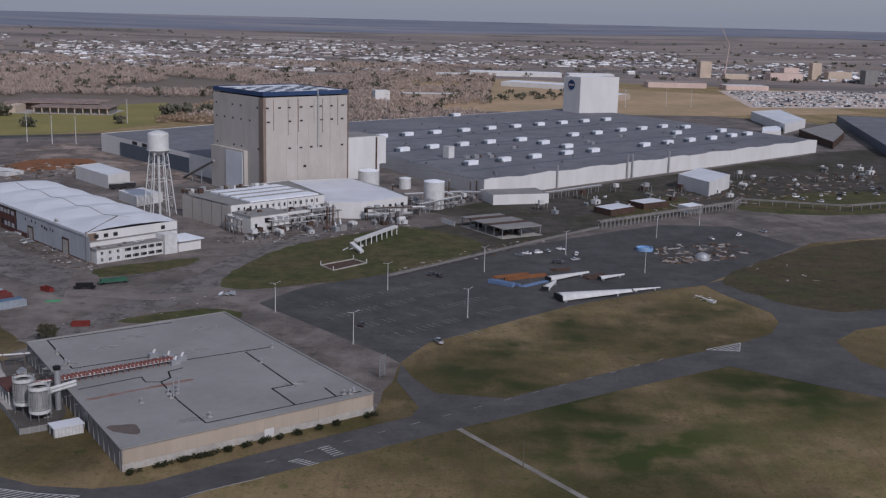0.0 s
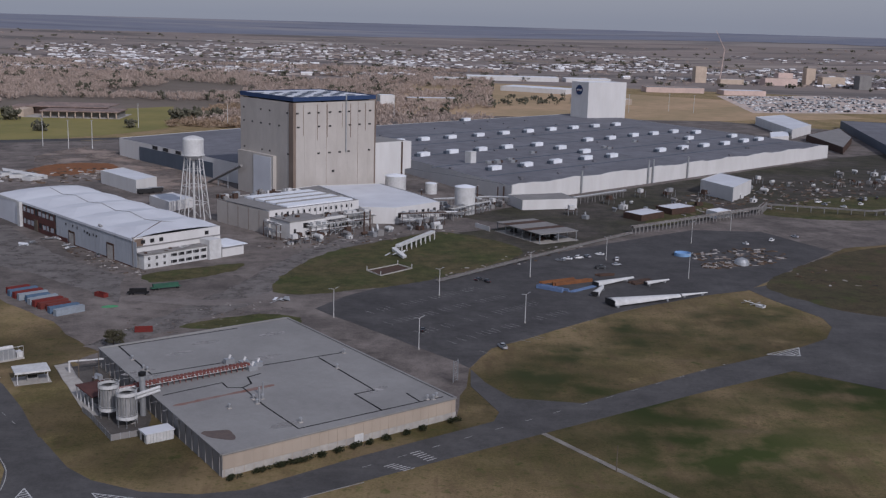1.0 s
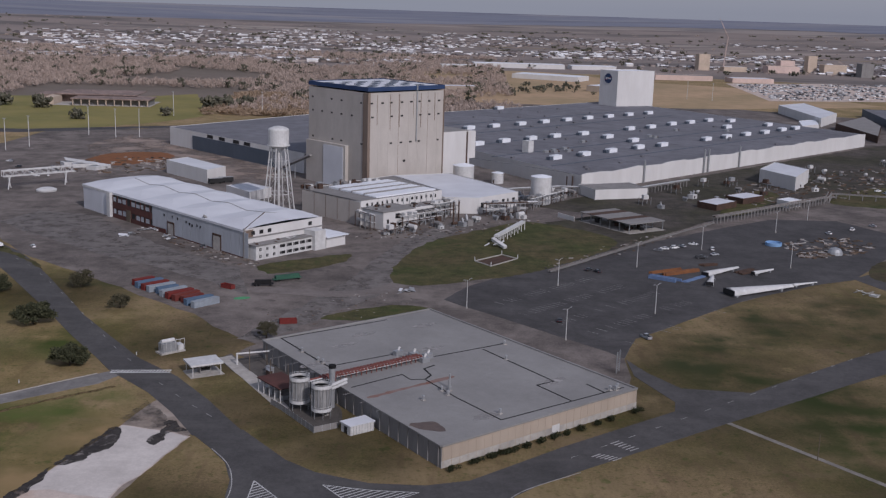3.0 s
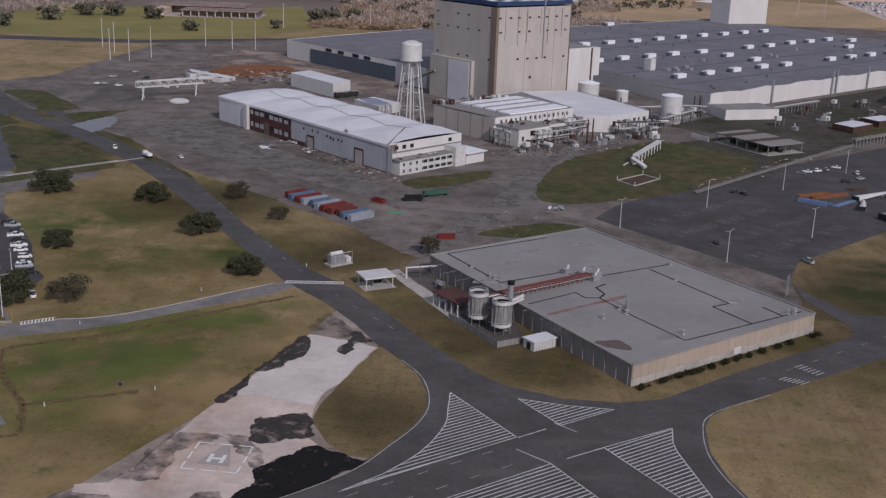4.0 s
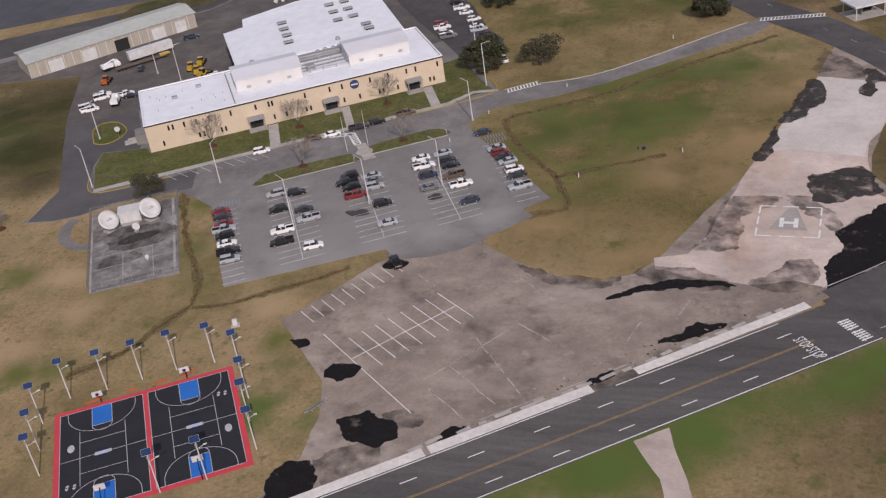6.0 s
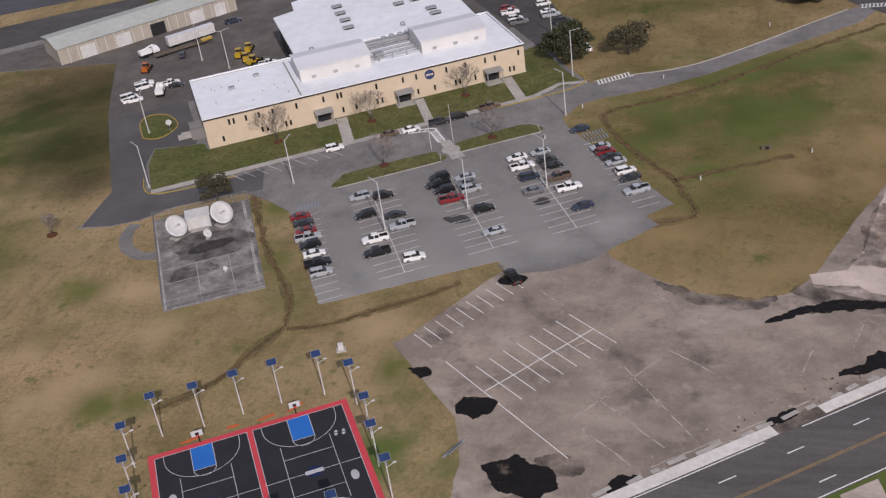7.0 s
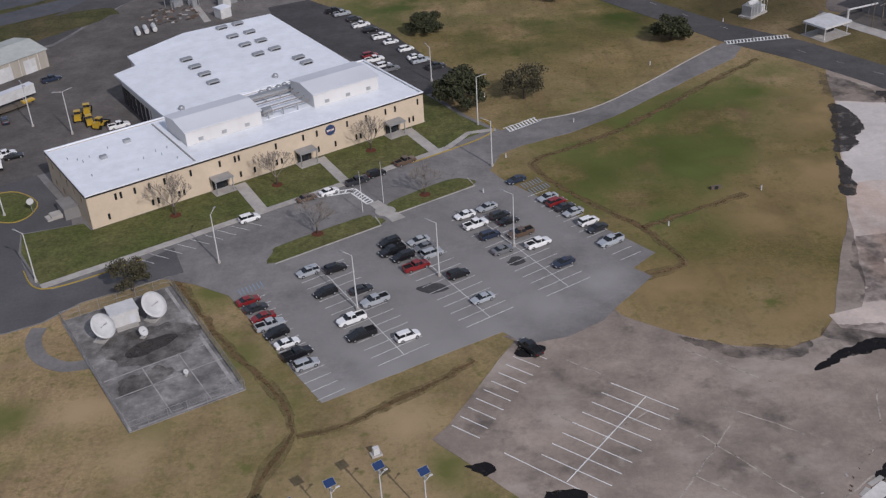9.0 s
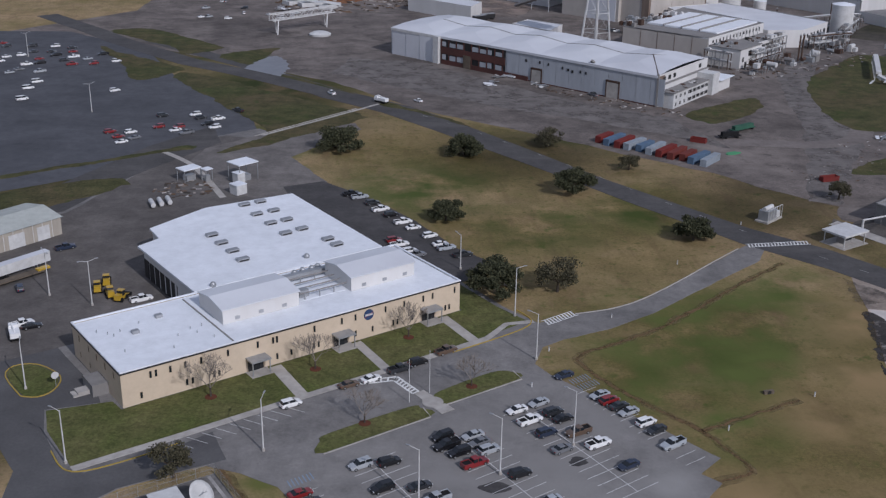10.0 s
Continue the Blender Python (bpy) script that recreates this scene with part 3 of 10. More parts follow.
frayed(TAR, 0.3, 0.30, 0.44, 0.25)
for pts in ([(-167.4, 201.4), (-164.6, 206.1), (-163, 210.3), (-164, 215.8), (-159.9, 220.4), (-153.6, 227.3), (-148.8, 225.9), (-140.9, 220.9), (-143, 217.4), (-152.2, 206.6), (-157.5, 201.9), (-166.3, 194.4)],
            [(-208.7, 189), (-205.9, 191.9), (-198.8, 195.6), (-191.4, 196.3), (-184, 195.5), (-184, 194.4), (-193.1, 193.4), (-204, 190.4)],
            [(-196.5, 174.2), (-192.4, 180.5), (-188, 181.6), (-185.5, 181.3), (-189, 178.4)],
            [(-251.1, 147.8), (-250, 149.9), (-247.8, 151.1), (-244.4, 150.9), (-240.3, 148.7), (-239.6, 145.8), (-239.7, 143.4), (-242.2, 141.7), (-245.2, 142.9), (-248.7, 145)],
            [(-257.4, 161.2), (-256.9, 164.6), (-254.4, 165.5), (-252.2, 163.7), (-253, 161.2), (-255.1, 160)],
            [(-231.9, 145.9), (-230.3, 147.7), (-227, 148.4), (-227.2, 147), (-229.2, 145.9), (-230.9, 144.4)],
            [(-269, 172.4), (-266.2, 172.3), (-265, 170.6), (-266.7, 169.6)],
            [(-207.7, 163), (-204.8, 166.1), (-204.1, 164.6), (-207, 161.7)],
            [(-257, 136), (-252.9, 137), (-249.8, 134.7), (-249.6, 132.5), (-252.3, 129), (-258, 124)]):
    paving("tar_patch", blotch(pts), TAR, 0.066, "black tar patch on the old paving", "patch")
DARKSTAIN = mat("dark_stain", (0.050, 0.045, 0.042), (0.030, 0.028, 0.027), (0.085, 0.074, 0.067), large=0.12, fine=0.5, amount=0.6)
frayed(DARKSTAIN, 0.2, 0.32, 0.52, 0.12)
for pts in ([(-167, 294.5), (-163.1, 288.7), (-163.9, 281), (-167.5, 276.8), (-169.5, 270.5), (-175.1, 268.5), (-172.1, 276.8)],
            [(-175.5, 267.5), (-175.2, 258.7), (-178.4, 248.5), (-181, 250.2), (-178.6, 258.7)],
            [(-151.8, 301.2), (-146.4, 294), (-151.2, 290.7), (-150.9, 285.1), (-153.9, 283), (-155.5, 286.3), (-153.3, 291.9)],
            [(-169.3, 235.7), (-168, 240.8), (-162.8, 242.5), (-156.5, 244.3), (-155.6, 237.6), (-153.6, 232.6), (-159.9, 229.5), (-162.7, 227.8), (-167.7, 228.5)]):
    paving("paving_stain", blotch(pts), DARKSTAIN, 0.0645, "dark weather stain on the old paving", "patch")
STAINED = mat("stained_paving", (0.105, 0.090, 0.080), (0.075, 0.066, 0.060), (0.050, 0.045, 0.042), large=0.1, fine=0.5, amount=0.7, mottle=(0.4, 0.3))
frayed(STAINED, 0.22, 0.36, 0.80)
for pts in ([(-185.6, 229.7), (-178.7, 231.4), (-175.7, 229.9), (-177.7, 225.9), (-181.1, 223.5), (-183, 219.6), (-183.9, 213.7), (-184.1, 207.4), (-189.7, 207.8), (-193.1, 207), (-190.8, 212), (-188.3, 222.5)],
            [(-175.7, 229.9), (-170, 231), (-166, 226), (-163, 219), (-165, 216), (-170, 223)],
            [(-162.3, 316.5), (-159.6, 312.6), (-152.6, 301.2), (-154.5, 295.4), (-160.5, 301.4), (-165.8, 299.2)],
            [(-181.2, 195.6), (-177.5, 199), (-175, 202.3), (-171.1, 204.5), (-168.4, 202), (-168.9, 196.8), (-170.7, 193), (-175.8, 192.7)],
            [(-204, 200), (-195, 201), (-186, 197), (-186, 192.5), (-199, 195)],
            [(-229, 203), (-221, 199), (-212, 196.5), (-206, 197.5), (-211, 193), (-222, 195)],
            [(-242.8, 151), (-239, 152.6), (-235, 149.8), (-236.4, 147.2), (-240, 147.8)],
            [(-252, 138), (-244, 144), (-240, 140), (-246, 132)],
            [(-212, 158), (-200, 168), (-196, 166), (-208, 155)]):
    paving("paving_stain", blotch(pts), STAINED, 0.063, "dark weather stain on the paving", "patch")

# the office plot: drive, lot, yards
paving("office_drive", ragged(plot((-34, -26), (-25.5, -11), (-24, 40), (-19.5, 82), (-60, 100), (-60, 130), (30, 128), (60, 150), (90, 180), (125, 182), (128, 165), (106, 130), (95, 118), (94, 100), (96, 60), (99, 20), (98, -4), (99, -17), (110, -18.2), (120, -21.2), (131, -21.3), (147, -18.5), (166, -14.2), (184, -10.5), (189, -14), (178, -20.6), (166, -22.5), (146, -25.6), (126, -28.9), (111, -29.3), (98, -27.3), (91, -27.5), (84, -33), (83.5, -39), (88, -84), (70, -88.5), (44, -87), (11, -85), (12.5, -44), (9, -36), (4.8, -29.7), (-11.6, -27.7), (-20, -30), (-27, -29.4), (-34.2, -26.3), (-36, -21)), 3, 0.25), LOTASPHALT, 0.05, "grey asphalt drive and parking lot", "parking lot")
# the drive's dark tone is partly cloud shade put into the asphalt
paving("west_drive", ragged(plot((-33.6, -26), (-25.7, -11), (-24.2, 40), (-20, 80), (-12, 80), (-9, 40), (-2, 38), (-1.6, 12), (-3, 5), (-13.6, 8.6), (-16.4, 0), (-17.9, -15), (-15, -19), (-6, -20.2), (4, -20), (11, -19), (9, -30), (4.6, -29.4), (-11.6, -27.4), (-20, -29.6), (-27, -29)), 2.5, 0.2), mat("shaded_asphalt", (0.118, 0.116, 0.117), (0.092, 0.090, 0.091), (0.066, 0.064, 0.064), large=0.04, fine=0.4, amount=0.5, rough=0.85, mottle=(0.1, 0.2), grain=0.08), 0.0545, "dark asphalt drive round the office end, partly painted shade", "road")
paving("rear_yard", ragged(plot((-24.5, 36), (-24, 40), (-19.5, 82), (-59, 100), (-59, 116), (30, 126), (60, 149), (90, 178), (110, 180), (118, 168), (104, 130), (95, 118), (94, 100), (95.5, 60), (96.5, 34)), 4, 0.5), mat("yard_asphalt", (0.150, 0.136, 0.126), (0.104, 0.095, 0.089), (0.066, 0.060, 0.056), large=0.03, fine=0.2, amount=0.55, rough=0.85, mottle=(0.08, 0.3), grain=0.1), 0.058, "brownish worn asphalt service yard", "yard")
paving("side_lot", ragged(plot((112, 110), (113.8, 98.2), (115.7, 87.5), (115.8, 77), (115.5, 60.4), (113.9, 47), (112.4, 34.5), (113.8, 23), (109.5, 15.9), (99.9, 14.2), (97, 14.6), (96.4, 34), (94.6, 60), (94.2, 100), (98, 112)), 4, 0.3), DARKASPHALT, 0.066, "dark newer asphalt strip beside the hall", "parking lot")
paving("yard_apron", ragged([(-299, 398), (-305, 416), (-315, 439), (-300, 462), (-289, 476), (-291, 486), (-312, 478), (-330, 468), (-347, 452), (-352, 432), (-340, 408), (-325, 392), (-308, 384)], 3, 0.8), mat("yard_gravel", (0.205, 0.188, 0.175), (0.135, 0.124, 0.116), (0.085, 0.078, 0.073), large=0.03, fine=0.2, amount=0.55, rough=0.85, mottle=(0.08, 0.3), grain=0.1), 0.0645, "dusty asphalt apron north of the hall", "yard")
paving("lot_link", ragged([(-260, 208), (-252, 213), (-243, 219), (-232, 226), (-228.5, 222), (-236, 214.5), (-240.6, 208.8), (-248, 204.5), (-256, 203)], 2, 0.3), LOTASPHALT, 0.0565, "asphalt link between the two lots", "parking lot")
paving("north_road", ragged(plot((-120, 118), (30, 128), (60, 150), (104, 172), (112, 196), (80, 182), (30, 150), (-120, 146)), 5, 0.4), ASPHALT, 0.062, "dark asphalt service road", "road")
paving("lawn", ragged(plot((-16.3, -15.8), (-15.8, 0), (-13.5, 8), (-0.8, 4), (-0.5, -0.2), (88, -0.2), (88, 14), (97.5, 16), (96.5, -3), (97.5, -14.5), (83, -15.6)), 3, 0.15), LAWN, 0.10, "green clipped office lawn", "lawn")
for pts in ([(25.5, -38.6), (27, -34.5), (30, -32.9), (49, -33.2), (51, -35), (50.5, -38.8)], [(56.5, -36.4), (56, -33), (59, -31.3), (73, -30.8), (77, -33), (76.4, -36.6)], [(-15.4, 17.6), (-15.6, 27.8), (-13, 31.4), (-8.6, 29.2), (-6.6, 21.4), (-9.4, 16.4), (-13, 15.3)]):
    paving("planted_island", rounded(plot(*pts)), LAWN, 0.16, "kerbed grass island in the asphalt", "island")


# ---- painted markings ----
def marking(name, bm, material, label):
    return tagged(part(name, bm, material), label, "road marking", kind="structure")


def cut(a, b, poly):
    """The stretches of the line a-b inside a polygon."""
    a, b = Vector(a), Vector(b)
    d, ts = b - a, []
    for p, q in zip(poly, poly[1:] + poly[:1]):
        p, q = Vector(p), Vector(q)
        e = q - p
        den = d.x * e.y - d.y * e.x
        if abs(den) > 1e-9:
            t = ((p.x - a.x) * e.y - (p.y - a.y) * e.x) / den
            u = ((p.x - a.x) * d.y - (p.y - a.y) * d.x) / den
            if 0 <= u < 1 and 0 < t < 1:
                ts.append(t)
    ts.sort()
    return [(a + d * ts[i], a + d * ts[i + 1]) for i in range(0, len(ts) - 1, 2)]


HATCH = mat("hatch_paint", (0.56, 0.56, 0.55), (0.42, 0.42, 0.41), (0.24, 0.24, 0.235), large=0.2, fine=1.2, amount=0.55, rough=0.8)


def hatched(poly, way, pitch, width):
    """A painted island: slanting bars inside an outline."""
    bm = bmesh.new()
    for p, q in zip(poly, poly[1:] + poly[:1]):
        bar(bm, p, q, 0.28, 0.06, 0.026)
    c = sum((Vector(p) for p in poly), Vector((0, 0))) / len(poly)
    w = Vector(way).normalized()
    n = Vector((-w.y, w.x))
    for k in range(-40, 41):
        o = c + n * (k * pitch)
        for a, b in cut(o - w * 60, o + w * 60, poly):
            bar(bm, a, b, width, 0.06, 0.024)
    marking("hatched_island", bm, HATCH, "white hatched traffic island painted on asphalt")


hatched(rounded([(-122.9, 261), (-123.1, 251), (-123.6, 241.2), (-128.5, 227.3), (-136, 216)], 3, False) + [(-144.8, 207.1), (-106.3, 237.3)], (0.80, 0.60), 1.35, 0.36)
hatched([(-105.5, 259.1), (-93, 256.4), (-81.3, 255.5), (-95.4, 244.8)], (0.80, 0.60), 1.35, 0.36)
hatched([(-132.2, 198.8), (-98.8, 224.7), (-75.8, 189.2), (-85, 193.3), (-94.7, 196.3), (-111.7, 200.2)], (0.80, 0.60), 1.35, 0.36)
hatched([(-86, 234.1), (-68.2, 246.4), (-69.3, 238), (-68.9, 233.4), (-64.8, 213), (-59.7, 193.4)], (0.80, 0.60), 1.35, 0.36)
hatched([(101, 392), (116, 402), (113, 391)], (0.8, 0.6), 1.4, 0.4)

bm = bmesh.new()
for off, size in ((0.16, 0.14), (-0.16, 0.14)):
    bar(bm, boulevard(-118, off), boulevard(60, off), size, 0.06, 0.02)
marking("centre_line", bm, mat("faded_yellow", (0.38, 0.255, 0.10), (0.27, 0.19, 0.09), (0.17, 0.135, 0.10), large=0.3, fine=1.0, amount=0.7), "double yellow centre line")
bm = bmesh.new()
for k in range(-12, 6):
    for off in (3.8, -3.3):
        bar(bm, boulevard(k * 12.2 - 6, off), boulevard(k * 12.2 - 3, off), 0.2, 0.06, 0.02)
bar(bm, boulevard(-118, -5.75), boulevard(70, -5.75), 0.2, 0.06, 0.02)
bar(bm, boulevard(-118, 7.5), boulevard(17, 7.5), 0.2, 0.06, 0.02)
bar(bm, boulevard(24, 7.5), boulevard(58, 7.5), 0.2, 0.06, 0.02)
marking("lane_line", bm, PAINT, "white dashed lane lines and edge line")
bm = bmesh.new()
for a, b in (((-106, 237), (-99, 242.5)), ((-91.7, 241.6), (-97, 246)), ((-106.5, 231), (-98.8, 224.7)), ((-95, 227.6), (-86, 234.1))):
    bar(bm, a, b, 0.4, 0.06, 0.025)
edge = rounded([(-168, 194), (-155.2, 204.4), (-142.6, 217.2), (-136, 229.3), (-130.8, 240), (-128.1, 250), (-128.5, 261), (-131.4, 271.6), (-137, 281)], 3, False)
for p, q in zip(edge, edge[1:]):
    bar(bm, p, q, 0.25, 0.06, 0.02)
edge = rounded([(-38.8, 269.4), (-51.6, 260.4), (-57.9, 254.2), (-60.5, 247.8), (-61.9, 234.4), (-60, 221.3), (-54.7, 205)], 3, False)
for p, q in zip(edge, edge[1:]):
    bar(bm, p, q, 0.25, 0.06, 0.02)
edge = rounded([(-158.5, 181.4), (-149.6, 186), (-135, 190.9), (-121.3, 193), (-106.5, 192.7), (-94.7, 190)], 3, False)
for p, q in zip(edge, edge[1:]):
    bar(bm, p, q, 0.2, 0.06, 0.02)
for k in range(6):
    for o in (0, 7.5):
        c = Vector((-150, 200)) + Vector((0.79, 0.61)) * (k * 9) + Vector((0.61, -0.79)) * o
        bar(bm, c, c + Vector((0.79, 0.61)) * 3, 0.15, 0.06, 0.02)
for k in range(14):
    c = Vector((-40, 279)) + Vector((0.775, 0.632)) * (k * 12)
    bar(bm, c, c + Vector((0.775, 0.632)) * 3, 0.15, 0.06, 0.02)
MID = [Vector(p) for p in ((-140, 303), (-152, 318), (-168, 341), (-183, 364), (-199, 393), (-214, 420), (-232, 451), (-250, 480), (-270, 506))]
for a, b in zip(MID, MID[1:]):
    d = b - a
    for t in (0.1, 0.55):
        bar(bm, a + d * t, a + d * (t + 3 / d.length), 0.15, 0.06, 0.02)
marking("edge_line", bm, WORNPAINT, "worn white edge and lane lines of the crossroads")
for a, b in (((-32.8, 281), (-27.5, 278.5)), ((-26, 290.5), (-21.5, 285.5))):
    bm = bmesh.new()
    for k in range(6):
        p = Vector(a).lerp(Vector(b), k / 5)
        bar(bm, p - Vector((1.4, 1.1)), p + Vector((1.4, 1.1)), 0.4, 0.06, 0.02)
    marking("road_lettering", bm, WORNPAINT, "worn white lettering on the road")


def lettering(words, x, y, turn, size, wide):
    cu = bpy.data.curves.new("road_lettering", "FONT")
    cu.body, cu.size, cu.align_x, cu.align_y, cu.extrude = words, size, "CENTER", "CENTER", 0.008
    cu.materials.append(PAINT)
    ob = new("road_lettering", cu)
    ob.matrix_world = pose(x, y, 0.078, 0, 0, turn) @ Matrix.Diagonal((wide, 1, 1, 1))
    tagged(ob, "white painted stop lettering on dark asphalt", "road marking", kind="structure")


lettering("STOP", *boulevard(57.9, 0.4), 36.2 - 90, 3.2, 0.44)
lettering("STOP", *boulevard(57.9, -3.2), 36.2 - 90, 3.2, 0.44)
bm = bmesh.new()
for k in range(5):
    for off in (1.9, -1.9):
        bar(bm, boulevard(66.6, off - k * 0.66), boulevard(69.0, off - k * 0.66), 0.34, 0.06, 0.025)
        bar(bm, boulevard(67.2 + 0.9 * (k % 2), off - k * 0.66 + 0.3), boulevard(67.2 + 0.9 * (k % 2), off - k * 0.66 - 0.36), 0.3, 0.06, 0.0235)
marking("road_lettering", bm, PAINT, "white worn lettering before the junction")

# helicopter mark
HP = pose(-173.5, 219.7, 0.0, 0, 0, -4.8)
bm = bmesh.new()
for sx in (-1, 1):
    for sy in (-1, 1):
        box(bm, sx * 6.3 - (3.2 if sx > 0 else 0), sy * 6.3 - 0.18, 0.05, sx * 6.3 + (3.2 if sx < 0 else 0), sy * 6.3 + 0.18, 0.075, HP)
        box(bm, sx * 6.3 - 0.18, sy * 6.3 - (3.2 if sy > 0 else 0), 0.05, sx * 6.3 + 0.18, sy * 6.3 + (3.2 if sy < 0 else 0), 0.074, HP)
for s in (-1, 1):
    box(bm, -1.6, s * 6.3 - 0.18, 0.05, 1.6, s * 6.3 + 0.18, 0.075, HP)
    box(bm, s * 6.3 - 0.18, -1.6, 0.05, s * 6.3 + 0.18, 1.6, 0.075, HP)
HL = HP @ pose(0, -0.6, 0, 0, 0, 0)
box(bm, -1.9, -1.9, 0.05, -1.0, 1.9, 0.082, HL)
box(bm, 1.0, -1.9, 0.05, 1.9, 1.9, 0.082, HL)
box(bm, -1.0, -0.45, 0.05, 1.0, 0.45, 0.082, HL)
marking("helipad_mark", bm, PAINT, "white helipad square with the letter H")
bm = prism([tuple((HP @ Vector(p))[:2]) for p in ((-3.9, -3.6, 0), (3.9, -3.6, 0), (1.2, 6.0, 0), (-0.4, 6.0, 0))], 0.0, 0.068)
marking("helipad_triangle", bm, mat("faded_triangle", (0.40, 0.37, 0.34), (0.33, 0.30, 0.28), large=0.2, fine=1.5), "faded pale triangle under the letter")

# the walks and kerbs
bm = strip(bmesh.new(), [boulevard(-60, 9.0), boulevard(-12, 9.0)], 1.1, 1.1, -0.1, 0.14)
strip(bm, [boulevard(-11, 9.0), boulevard(20, 9.0)], 1.1, 1.1, -0.1, 0.14)
strip(bm, [boulevard(29, 9.0), boulevard(66, 9.4)], 1.1, 0.9, -0.1, 0.14)
tagged(part("pavement", bm, mat("pale_walk", (0.72, 0.69, 0.65), (0.60, 0.57, 0.535), (0.40, 0.375, 0.35), large=0.1, fine=0.8, amount=0.5)), "pale broken concrete sidewalk along the road", "sidewalk", kind="structure")
bm = bmesh.new()
for k in range(30):
    s = -58 + k * 4.1 + random.uniform(-1, 1)
    if -14 < s < 66:
        q = boulevard(s, 10.7 + random.uniform(-0.3, 0.4))
        w = random.uniform(0.6, 1.6)
        box(bm, -w, -0.4, 0, w, 0.4, 0.12, pose(q[0], q[1], 0, 0, 0, 36 + random.uniform(-9, 9)))
tagged(part("kerb_stone", bm, WALKWAY), "broken concrete kerb pieces", "kerb", kind="stuff")

bm = strip(bmesh.new(), plot((-16.5, -16.6), (0, -16.8), (40, -16.8), (83, -16.6)), 0.95, 0.95, -0.1, 0.15)
strip(bm, plot((83, -16.6), (92, -13), (98.5, -15.5)), 0.8, 0.8, -0.1, 0.148)
tagged(part("pavement", bm, WALKWAY), "concrete walk in front of the offices", "sidewalk", kind="structure")
for x0, x1 in ((33.5, 36.4), (55.2, 57.6), (80, 82.8)):
    bm = prism(plot((x0, -0.9), (x1, -0.9), (x1 - 1.6, -15.8), (x0 - 1.6, -15.8)), -0.1, 0.135)
    tagged(part("pavement", bm, WALKWAY), "pale concrete entrance walk across the lawn", "sidewalk", kind="structure")
bm = strip(bmesh.new(), rounded(plot((72, -17.9), (84, -17.9), (94, -17.2), (98.6, -14.5), (99.4, -8)), 4, False), 0.14, 0.14, 0, 0.2)
strip(bm, rounded(plot((-17.6, -8), (-17.8, -15.4), (-14.5, -18.7), (-5, -19.6), (4, -19.3)), 4, False), 0.14, 0.14, 0, 0.2)
strip(bm, rounded(plot((-15.9, 17.2), (-16, 27.9), (-13, 31.9), (-8.3, 29.6), (-6.1, 21.3), (-9.2, 16), (-13, 14.8), (-15.9, 17.2)), 3, False), 0.14, 0.14, 0, 0.2)
tagged(part("kerb", bm, YELLOW), "yellow painted concrete kerb", "kerb", kind="structure")
bm = strip(bmesh.new(), plot((25.2, -39.0), (50.6, -39.2), (51.5, -35.2)), 0.13, 0.13, 0, 0.2)
strip(bm, plot((56.2, -36.9), (76.8, -37.1), (77.6, -33)), 0.13, 0.13, 0, 0.2)
strip(bm, rounded(plot((110, -18), (120, -20.9), (131, -21), (147, -18.2), (166, -13.9), (180, -11)), 4, False), 0.13, 0.13, 0, 0.2)
tagged(part("kerb", bm, WALKWAY), "low concrete kerb", "kerb", kind="structure")

# crossings of the drive
bm = bmesh.new()
for k in range(10):
    u = 100.6 + k * 0.98
    bar(bm, *plot((u, -18.8 + k * 0.03), (u + 0.5, -16.6 + k * 0.03)), 0.45, 0.05, 0.02)
for a, b in (((100.2, -16.4), (110.6, -16.2)), ((100.2, -19.0), (110.4, -18.8))):
    bar(bm, *plot(a, b), 0.22, 0.05, 0.02)
for a, b, c, d, n in (((46.4, -17.4), (54.6, -20.4), (46.4, -19.0), (53.2, -21.6), 5), ((54.8, -20.6), (54.9, -28.6), (53.1, -21.6), (53.2, -28.8), 7)):
    bar(bm, *plot(a, b), 0.42, 0.05, 0.022)
    bar(bm, *plot(c, d), 0.42, 0.05, 0.022)
    for k in range(n + 1):
        t = k / n
        bar(bm, *plot((a[0] + (b[0] - a[0]) * t, a[1] + (b[1] - a[1]) * t), (c[0] + (d[0] - c[0]) * t, c[1] + (d[1] - c[1]) * t)), 0.42, 0.05, 0.0235)
za, zb, zn = Vector((-180.2, 342.6)), Vector((-161, 344)), Vector((-0.08, 1.2))
for s in (-1, 1):
    bar(bm, za + zn * s, zb + zn * s, 0.3, 0.06, 0.022)
for k in range(19):
    c = za.lerp(zb, (k + 0.5) / 19)
    bar(bm, c - zn - Vector((0.3, 0)), c + zn + Vector((0.3, 0)), 0.36, 0.06, 0.0235)
marking("crossing", bm, PAINT, "white painted pedestrian crossings")
cx, cy = plot((54.6, -34.3))[0]
bm = lathe(bmesh.new(), [(2.3, -0.1), (2.3, 0.17)], cx, cy, 20)
prism(plot((53.4, -29), (56, -29), (56.6, -39.4), (53.2, -39.4)), -0.1, 0.155, bm)
tagged(part("flagpole_pad", bm, WALKWAY), "round concrete pad by the crossing", "pad", kind="structure")

# stall lines of the office lot
bm = bmesh.new()
TILTX = 0.065                      # the rows lean a little in the plot
def row_u(u, v):
    return u + (v + 65) * TILTX


